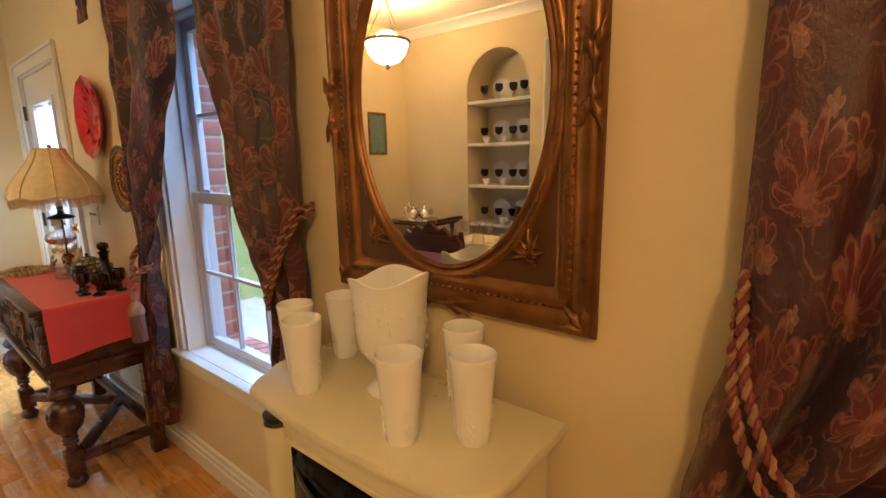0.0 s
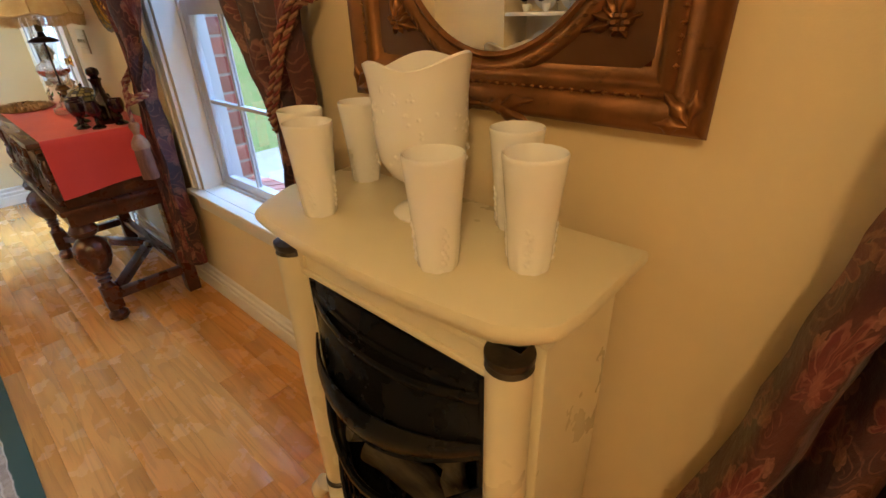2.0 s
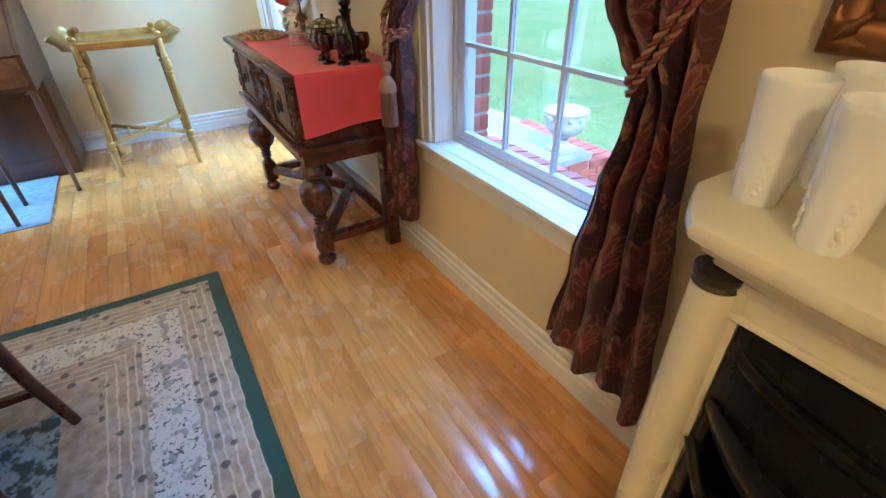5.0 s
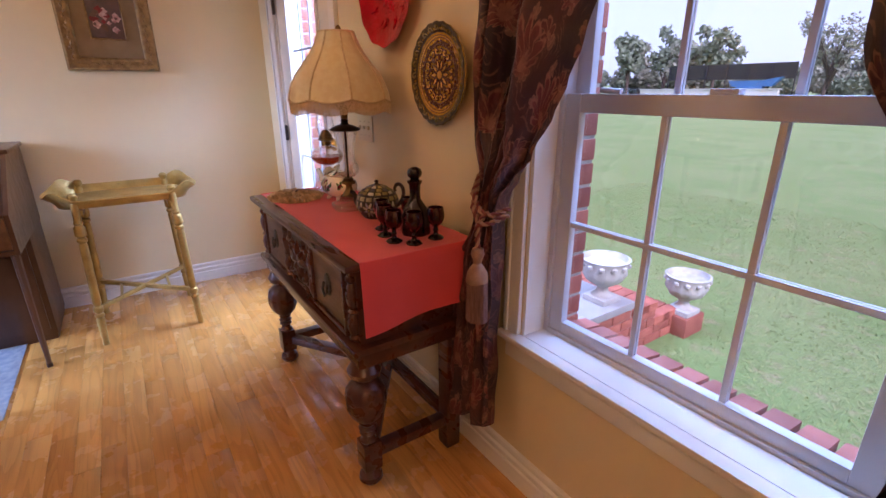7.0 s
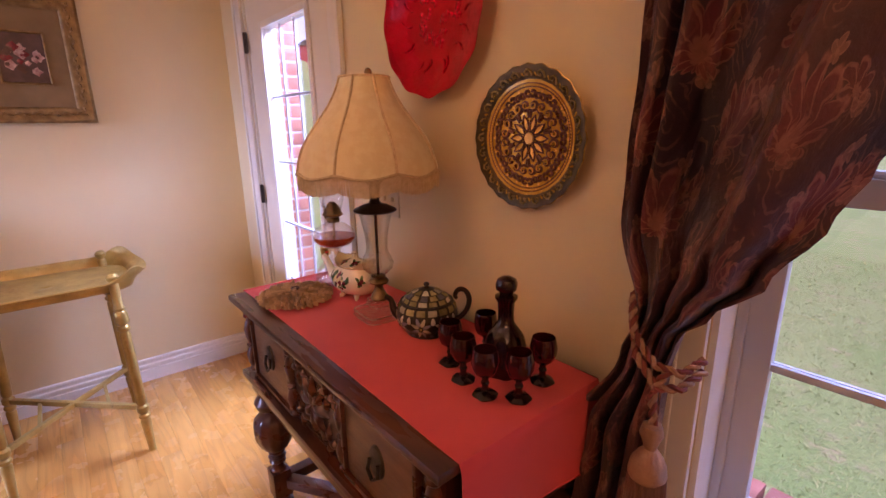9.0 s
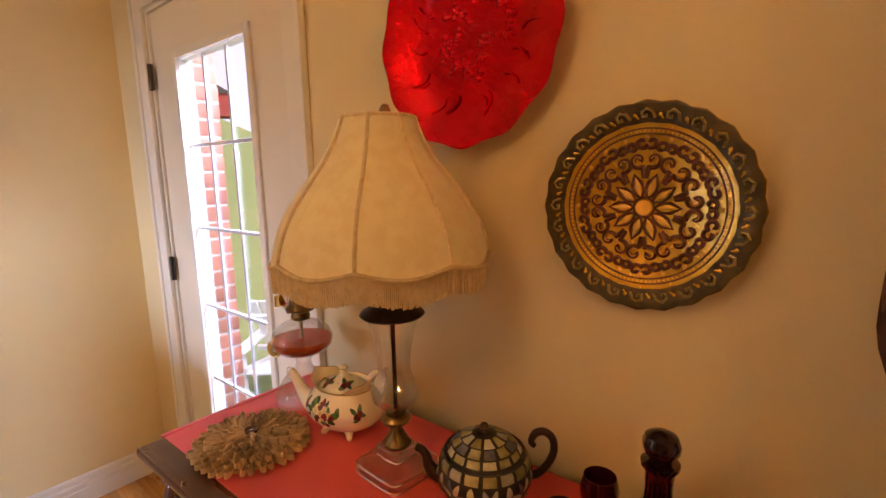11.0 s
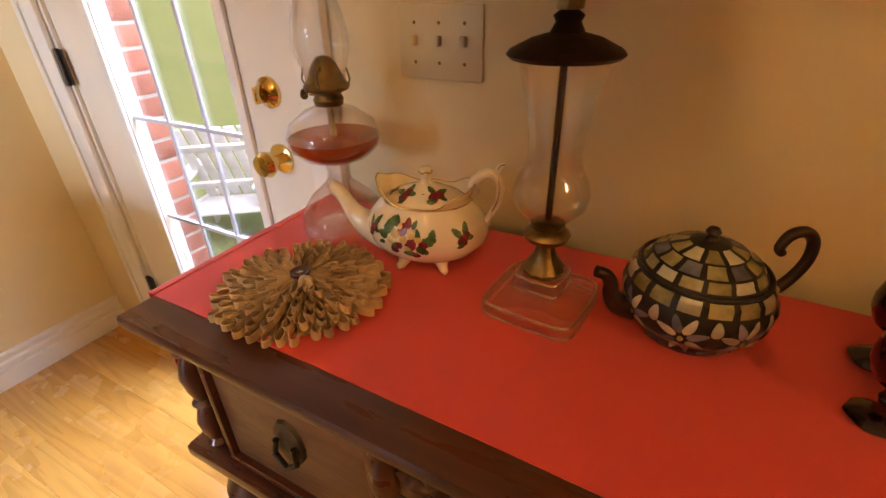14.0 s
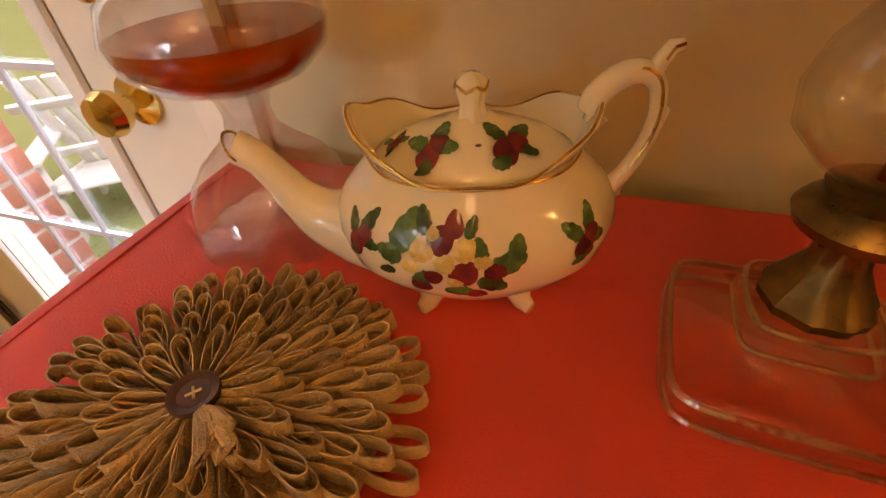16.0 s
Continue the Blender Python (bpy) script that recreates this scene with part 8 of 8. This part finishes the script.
# cased opening with a fluted pilaster
op = thing("cased_opening", "white fluted pilaster beside a wide opening", "opening", kind="structure")
part("jamb", [box(OX0, OX0 + 0.02, SY - 0.5, SY - 0.002, 0, OZ), box(OX1 - 0.02, OX1, SY - 0.5, SY - 0.002, 0, OZ), box(OX0 + 0.02, OX1 - 0.02, SY - 0.5, SY - 0.002, OZ - 0.02, OZ)], M_TRIM, op)
part("pilaster", [lathe([(0.10, 0.0), (0.10, 0.12), (0.078, 0.14), (0.078, 2.2), (0.07, 2.25)], 48, (OX0 + 0.16, SY - 0.68, 0), shape=lambda a, z, r: r * (1 - (0.05 * abs(math.cos(10 * a)) if 0.16 < z < 2.2 else 0)))], M_TRIM, op)
part("capital", [lathe([(0.075, 2.24), (0.09, 2.26), (0.08, 2.28), (0.085, 2.32), (0.11, 2.36), (0.115, 2.42), (0.115, CEIL)], 24, (OX0 + 0.16, SY - 0.68, 0))], M_TRIM, op)

# serving cart with a silver tea set
cart = thing("serving_cart", "dark carved serving cart against the dining wall", "serving cart", (-3.16, -1.93, 0))
part("cart_top", [box(-0.33, 0.33, -0.21, 0.21, 0.80, 0.825, 0.006)], M_OAK, cart)
part("cart_shelf", [box(-0.3, 0.3, -0.19, 0.19, 0.3, 0.32, 0.004)], M_OAK, cart)
for x in (-0.29, 0.29):
    for y_ in (-0.18, 0.18):
        part("post", [lathe([(0.0, 0.0), (0.025, 0.01), (0.025, 0.05), (0.014, 0.07), (0.022, 0.3), (0.014, 0.4), (0.03, 0.55), (0.02, 0.7), (0.024, 0.80)], 12, (x, y_, 0))], M_OAK, cart)
part("handle_rail", [tube([(0.33, -0.19, 0.82), (0.40, -0.19, 0.86), (0.42, 0, 0.87), (0.40, 0.19, 0.86), (0.33, 0.19, 0.82)], 0.018, 8)], M_OAK, cart)
st = thing("silver_tray", "oval silver tray on the serving cart", "tray", (-3.18, -1.93, 0.825))
part("tray_dish", [lathe([(0.0, 0.0), (0.17, 0.0), (0.19, 0.014), (0.187, 0.017), (0.165, 0.004), (0.0, 0.004)], 36, sx=1.3)], M_SILVER, st)
sv = thing("silver_teapot", "polished silver teapot on the oval tray", "teapot", (-3.08, -1.93, 0.8295), group="silver tea set")
part("pot_body", [lathe([(0.0, 0.0), (0.035, 0.0), (0.03, 0.012), (0.055, 0.04), (0.065, 0.075), (0.05, 0.11), (0.03, 0.125), (0.034, 0.13), (0.02, 0.145), (0.006, 0.155), (0.01, 0.165), (0.0, 0.175)], 24)], M_SILVER, sv)
part("spout", [tube([(-0.05, 0, 0.06), (-0.085, 0, 0.09), (-0.1, 0, 0.13)], [0.014, 0.01, 0.007], 8)], M_SILVER, sv)
part("handle", [tube([(0.05, 0, 0.11), (0.095, 0, 0.12), (0.1, 0, 0.08), (0.06, 0, 0.05)], 0.006, 8)], M_SILVER, sv)
copy_thing(sv, pose(-3.30, -1.95, 0.8295, 0, 0, 20))
o2 = copy_thing(sv, pose(-3.18, -1.87, 0.8295, 0, 0, -30))
pic2 = thing("small_framed_print", "narrow grey-green print in a thin frame", "picture", (PX, -1.76, 1.71), 90)
part("print", [box(-0.10, 0.10, -0.01, -0.002, -0.19, 0.19)], M_PLATEG, pic2)
part("frame", [rect_sweep([(0.0, 0.0), (0.0, 0.018), (0.015, 0.022), (0.025, 0.012)], 0.12, 0.21)], M_ARTFRAME, pic2)

# hanging lamp
hl = thing("hanging_bowl_lamp", "lit alabaster bowl lamp hung on brass chains", "hanging lamp", (CHANDELIER[0], CHANDELIER[1], 0))
CZ = CHANDELIER[2]
bw = [(0.012, CZ - 0.13), (0.06, CZ - 0.125), (0.11, CZ - 0.10), (0.15, CZ - 0.05), (0.172, CZ + 0.01), (0.18, CZ + 0.035)]
bowl = part("bowl", [lathe(bw + [(r - 0.006, z + 0.004) for r, z in reversed(bw)], 40, caps=False)], M_BOWL, hl, "glowing alabaster glass bowl")
bowl.visible_shadow = True
part("rim", [lathe([(0.176, CZ + 0.03), (0.19, CZ + 0.036), (0.19, CZ + 0.05), (0.178, CZ + 0.056), (0.172, CZ + 0.04), (0.176, CZ + 0.03)], 40, caps=False, shape=lambda a, z, r: r * (1 + 0.02 * math.cos(24 * a)))], M_BRASS, hl, "scalloped brass rim")
part("finial", [lathe([(0.0, CZ - 0.175), (0.012, CZ - 0.165), (0.018, CZ - 0.15), (0.01, CZ - 0.138), (0.022, CZ - 0.131), (0.0, CZ - 0.129)], 16)], M_BRASS, hl)
for k in range(3):
    a = 2 * math.pi * k / 3 + 0.5
    part("chain", [tube([(0.18 * math.cos(a), 0.18 * math.sin(a), CZ + 0.05), (0.012 * math.cos(a), 0.012 * math.sin(a), CEIL - 0.05)], 0.004, 6)], M_BRASS, hl)
part("canopy", [lathe([(0.0, CEIL - 0.06), (0.02, CEIL - 0.055), (0.03, CEIL - 0.03), (0.065, CEIL - 0.012), (0.065, CEIL), (0.0, CEIL)], 24)], M_BRASS, hl)

# ---- outdoors: brick face, steps, urns, distance ----
BL, BH, BG = 0.203, 0.064, 0.011
brick_mesh = mesh_of("brick", [box(0, BL, 0, 0.10, 0, BH, 0.003)], M_BRICK)
header_mesh = mesh_of("brick", [box(0, 0.093, 0, 0.10, 0, BH, 0.003)], M_BRICK)
facing = thing("wall_brick_facing", "red brick outer face of the house", "wall", kind="structure")
BHOLES = [(a - 0.0, b + 0.0, WZ0 - 0.09, WZ1 + 0.02) for a, b in WIN] + [(DX0 - 0.02, DX1 + 0.02, -0.14, DZ + 0.04)]
part("mortar_bed", wall_with_holes(WX - 0.4, EX + 0.3, GROUND, CEIL + 0.1, BRICK_Y + 0.006, BRICK_Y + 0.096, BHOLES), M_MORTAR, facing)
part("cavity", wall_with_holes(WX - 0.4, EX + 0.3, GROUND, CEIL + 0.1, NY + 0.141, BRICK_Y + 0.006, BHOLES), M_VINYL, facing)
for hx in (DX0 - 0.021, DX1 + 0.021, WIN[0][0], WIN[0][1], WIN[1][0]):
    z0, z1 = (-0.12, DZ) if hx < -3 else (WZ0 - 0.06, WZ1)
    k = 0
    z = z0
    left = hx in (DX0 - 0.021, WIN[0][0], WIN[1][0])
    while z < z1:
        me, ln = (brick_mesh, BL) if k % 2 else (header_mesh, 0.093)
        piece("brick", me, facing, Matrix.Translation((hx - ln + 0.003 if left else hx - 0.003, BRICK_Y + 0.001, z)))
        z += BH + BG
        k += 1
for a, b in WIN:
    x = a + 0.004
    sill_brick = mesh_of("brick", [moved(box(0, 0.064, 0, 0.13, -0.085, 0, 0.003), Matrix.Rotation(radians(-9), 4, "X"))], M_BRICK)
    while x < b - 0.06:
        piece("brick", sill_brick, facing, Matrix.Translation((x, BRICK_Y + 0.012, WZ0 - 0.002)))
        x += 0.064 + BG
# the rest of the brick courses
courses = []
z, k = GROUND + 0.004, 0
while z + BH < CEIL + 0.1:
    taken = sorted((a - 0.215, b + 0.215) for a, b, za, zb in BHOLES if za - 0.01 < z + BH and z < zb + 0.01)
    x, gaps = WX - 0.4, []
    for a, b in taken:
        gaps.append((x, a))
        x = b
    gaps.append((x, EX + 0.3))
    for a, b in gaps:
        x = a - (0.107 if k % 2 else 0.0)
        while x < b:
            p, q = max(x, a), min(x + BL, b)
            if q - p > 0.03:
                courses.append(box(p, q, BRICK_Y + 0.001, BRICK_Y + 0.101, z, z + BH))
            x += BL + BG
    z += BH + BG
    k += 1
tagged(part("brick_courses", courses, M_BRICK, facing), kind="stuff")
PZ = -0.12
SE, SYN = -2.98, 2.72
porch = thing("porch_steps", "red brick porch steps with a concrete landing", "steps", (0, 0, 0), kind="structure")
part("landing", [box(WX - 0.2, SE, 1.10, SYN, PZ - 0.06, PZ, 0.008)], M_CONC, porch, "worn concrete landing")
part("core", [box(WX - 0.17, SE - 0.012, 1.10, SYN - 0.012, GROUND, PZ - 0.06), box(WX - 0.17, SE - 0.012, SYN - 0.012, SYN + 0.30, GROUND, -0.245), box(WX - 0.17, SE - 0.012, SYN + 0.30, SYN + 0.62, GROUND, -0.385)], M_MORTAR, porch)
side_b = mesh_of("brick", [box(-0.02, 0, 0, BL, 0, BH, 0.003)], M_BRICK)
half_b = mesh_of("brick", [box(-0.02, 0, 0, 0.093, 0, BH, 0.003)], M_BRICK)
z, k = GROUND + 0.004, 0
while z < PZ - 0.12:
    top = z + BH
    ymax = SYN + 0.62 if top < -0.37 else SYN + 0.30 if top < -0.23 else SYN
    y_ = 1.2 + (0.107 if k % 2 else 0.0)
    while y_ < ymax - 0.05:
        fits = y_ + BL <= ymax + 0.01
        piece("brick", side_b if fits else half_b, porch, Matrix.Translation((SE, y_, z)))
        y_ += BL + BG
    z += BH + BG
    k += 1
tread = mesh_of("brick", [box(0, 0.093, 0, BL, 0, BH, 0.003)], M_BRICK)
for y0, zt in ((SYN - 0.005, -0.245), (SYN + 0.10, -0.245), (SYN + 0.29, -0.385), (SYN + 0.41, -0.385)):
    x = SE - 0.093
    while x > -4.2:
        piece("brick", tread, porch, Matrix.Translation((x, y0, zt - 0.02)))
        x -= 0.093 + BG


def urn(x, y_, z, s_=1.0):
    u = thing("garden_urn", "weathered pale stone urn with carved rim by the steps", "urn", (x, y_, z), group="garden urns")
    part("urn_base", [box(-0.11 * s_, 0.11 * s_, -0.11 * s_, 0.11 * s_, 0, 0.05 * s_, 0.006), lathe([(0.09 * s_, 0.05 * s_), (0.05 * s_, 0.09 * s_), (0.045 * s_, 0.12 * s_), (0.06 * s_, 0.14 * s_)], 24)], M_STONE, u)
    part("urn_bowl", [lathe([(0.06 * s_, 0.14 * s_), (0.14 * s_, 0.19 * s_), (0.18 * s_, 0.26 * s_), (0.175 * s_, 0.32 * s_), (0.19 * s_, 0.36 * s_), (0.2 * s_, 0.38 * s_), (0.18 * s_, 0.385 * s_), (0.16 * s_, 0.34 * s_), (0.0, 0.3 * s_)], 40, shape=lambda a, q, r: r * (1 + (0.04 * math.cos(14 * a) if q < 0.3 * s_ else 0)))], M_STONE, u)
    for k in range(12):
        a = 2 * math.pi * k / 12
        part("rim_boss", [lathe([(0.0, -0.02), (0.018, -0.01), (0.02, 0.01), (0.0, 0.02)], 8, (0.183 * s_ * math.cos(a), 0.183 * s_ * math.sin(a), 0.33 * s_))], M_STONE, u)


urn(-2.97, SYN + 0.66, -0.387, 0.85)
part("plinth", [box(-3.10, -2.86, SYN + 0.54, SYN + 0.80, GROUND, -0.387, 0.006)], M_BRICK, porch)
urn(-3.14, SYN - 0.18, PZ, 0.85)

# white slatted garden chair lying by the landing
gc = thing("garden_chair", "weathered white slatted wooden garden chair outside the door", "garden chair", (-5.95, 2.25, GROUND), 38)
for k in range(6):
    part("back_slat", [moved(box(-0.27 + 0.09 * k, -0.20 + 0.09 * k, -0.01, 0.01, 0.0, 0.78, 0.004), pose(0, 0.25, 0.28, 32))], M_WHITEWD, gc)
for k in range(5):
    part("seat_slat", [box(-0.28, 0.28, -0.30 + 0.11 * k, -0.21 + 0.11 * k, 0.34 - 0.02 * k, 0.36 - 0.02 * k, 0.004)], M_WHITEWD, gc)
for x in (-0.3, 0.3):
    part("side_rail", [moved(box(x - 0.014, x + 0.014, -0.35, 0.55, -0.05, 0.05, 0.004), pose(0, 0, 0.29, -12))], M_WHITEWD, gc)
    part("arm", [box(x - 0.06, x + 0.06, -0.38, 0.36, 0.55, 0.572, 0.006)], M_WHITEWD, gc)
    part("front_leg", [box(x - 0.014, x + 0.014, -0.34, -0.25, 0.0, 0.55, 0.004)], M_WHITEWD, gc)
    part("back_leg", [box(x - 0.013, x + 0.013, 0.3, 0.38, 0.0, 0.55, 0.004)], M_WHITEWD, gc)
for z in (0.45, 0.85):
    part("back_rail", [moved(box(-0.28, 0.28, 0.012, 0.035, z - 0.03, z + 0.03, 0.003), pose(0, 0.25, 0.0, 32) @ Matrix.Translation((0, 0, 0.1)))], M_WHITEWD, gc)

# grass blades near the house
random.seed(9)
vs, fs = [], []
for k in range(80000):
    x, y_ = random.uniform(-7.0, 3.0), 1.2 + 7.5 * random.random() ** 1.6
    if x < SE + 0.05 and y_ < SYN + 0.7 and x > WX - 0.25:
        continue
    h, w = random.uniform(0.010, 0.028), random.uniform(0.003, 0.006)
    a = random.uniform(0, 3.14)
    dx, dy = math.cos(a) * w, math.sin(a) * w
    lx, ly = random.uniform(-0.045, 0.045), random.uniform(-0.045, 0.045)
    n = len(vs)
    vs += [(x - dx, y_ - dy, GROUND), (x + dx, y_ + dy, GROUND), (x + lx, y_ + ly, GROUND + h)]
    fs.append((n, n + 1, n + 2))
me = bpy.data.meshes.new("grass_tufts")
me.from_pydata(vs, [], fs)
me.materials.append(M_BLADE)
tagged(new("grass_tufts", me), "short patchy green grass blades on the lawn", "grass", kind="stuff")

# far side of the lawn
barn = thing("low_white_wall", "long low white painted wall across the field", "garden wall", (-22.0, 42.0, GROUND))
part("wall_face", [box(-7.5, 4.2, -0.15, 0.15, 0, 1.75, 0.03)], M_FARWALL, barn)
part("coping", [box(-7.6, 4.3, -0.2, 0.2, 1.75, 1.83, 0.02)], M_FARWALL, barn)
for k in range(7):
    solo("fence_post", [box(-27.5 + 1.7 * k - 0.04, -27.5 + 1.7 * k + 0.04, 43.0, 43.08, GROUND, 3.1, 0.01)], M_IRON, "thin dark post behind the white wall", "post", group="dark posts")
solo("dark_screen", [box(-27.5, -17.3, 43.1, 43.14, 2.0, 3.2)], M_IRON, "dark mesh screen behind the white wall", "screen")
# blue object of unknown kind; its outline is made up
solo("blue_boat", [prism([(-21.6, 1.45), (-18.6, 1.45), (-17.9, 2.15), (-18.5, 2.05), (-19.2, 1.9), (-21.8, 1.9)], 42.4, 42.9, "y"), box(-21.2, -19.2, 42.35, 42.95, GROUND, 1.45, 0.05)], M_BLUE, "blue object of unknown kind beyond the wall", "boat")
solo("far_field", [box(-120, 120, 48, 140, GROUND - 0.1, GROUND + 0.02)], M_STRAW, "dry straw-coloured field beyond the lawn", kind="structure")
shed = thing("red_shed", "small red shed far across the lawn", "shed", (-47.0, 22.0, ground_z(-47.0, 22.0) - 0.1), 60)
part("walls", [box(-1.6, 1.6, -1.2, 1.2, 0, 2.0)], M_REDBARN, shed)
part("roof", [prism([(-1.8, 2.0), (1.8, 2.0), (0, 3.0)], -1.4, 1.4, "y")], M_IRON, shed)
part("shed_door", [box(-0.5, 0.5, -1.24, -1.2, 0.02, 1.8, 0.01)], M_FARWALL, shed)


def leaf_cloud(centres, per, spread, size, rnd):
    vs, fs = [], []
    for cx, cy, cz, cr in centres:
        for _ in range(per):
            d = Vector((rnd.gauss(0, 1), rnd.gauss(0, 1), rnd.gauss(0, 0.8)))
            d = d.normalized() * cr * rnd.random() ** 0.45
            p = Vector((cx, cy, cz)) + d
            a = Vector((rnd.uniform(-1, 1), rnd.uniform(-1, 1), rnd.uniform(-1, 1))).normalized() * size * rnd.uniform(0.6, 1.3)
            b = a.cross(Vector((rnd.uniform(-1, 1), rnd.uniform(-1, 1), rnd.uniform(-1, 1)))).normalized() * size * 0.55
            n = len(vs)
            vs += [tuple(p - a), tuple(p + b), tuple(p + a), tuple(p - b)]
            fs.append((n, n + 1, n + 2, n + 3))
    return vs, fs


def tree(x, y_, h, spread, mat_, rnd, leaves=70, bare=False, leaf=0.35):
    t = thing("tree", "sparse autumn tree at the field edge" if bare else "leafy green tree in the far tree line", "tree", (x, y_, GROUND), group="far trees")
    gs, tips = [tube([(0, 0, 0), (0.05 * h * rnd.uniform(-0.3, 0.3), 0, h * 0.3), (0, 0.02 * h, h * 0.55)], [h * 0.03, h * 0.022, h * 0.014], 8)], []
    for k in range(14 if bare else 9):
        a = rnd.uniform(0, 6.28)
        z0 = h * rnd.uniform(0.22, 0.5)
        z1 = h * rnd.uniform(0.6, 1.0)
        r = spread * rnd.uniform(0.4, 1.0) * (1.1 - 0.5 * (z1 / h - 0.6))
        tip = (r * math.cos(a), r * math.sin(a), z1)
        mid_ = (r * 0.45 * math.cos(a), r * 0.45 * math.sin(a), (z0 + z1) / 2 + 0.05 * h)
        gs.append(tube([(0, 0, z0), mid_, tip], [h * 0.012, h * 0.007, h * 0.002], 5))
        tips += [tip, mid_]
        if bare:
            for _ in range(4):
                q = (tip[0] + rnd.uniform(-0.25, 0.25) * spread, tip[1] + rnd.uniform(-0.25, 0.25) * spread, tip[2] + rnd.uniform(-0.1, 0.15) * h)
                gs.append(tube([mid_, q], [h * 0.004, h * 0.001], 4))
                tips.append(q)
    part("trunk", gs, M_BARK, t)
    ob = part("crown", [leaf_cloud([(p[0], p[1], p[2], spread * (0.16 if bare else 0.42) * rnd.uniform(0.8, 1.3)) for p in tips], leaves, 1, leaf, rnd)], mat_, t)
    return t


rnd = random.Random(12)
for k in range(26):
    x = -75 + 4.6 * k + rnd.uniform(-1.5, 1.5)
    tree(x, 62 + rnd.uniform(-6, 10), rnd.uniform(4.2, 6.6) if x > -20 else rnd.uniform(6.5, 9.0), rnd.uniform(1.8, 2.8), M_FOLI if k % 3 else M_FOLIP, rnd, 60)
for k in range(18):
    x = -22 + 3.0 * k + rnd.uniform(-1, 1)
    tree(x, 52 + rnd.uniform(-2, 3), rnd.uniform(2.2, 3.4), rnd.uniform(1.4, 2.0), M_FOLIP if k % 2 else M_FOLI, rnd, 50, leaf=0.25)
for k in range(36):
    x = -72 + 2.0 * k + rnd.uniform(-0.7, 0.7)
    tree(x, 66 + rnd.uniform(-2, 4), rnd.uniform(3.0, 4.4), rnd.uniform(1.7, 2.4), M_FOLIP if k % 3 else M_FOLI, rnd, 45, leaf=0.32)
tree(-16.2, 46.0, 6.4, 2.6, M_FOLIP, rnd, 14, True, 0.16)
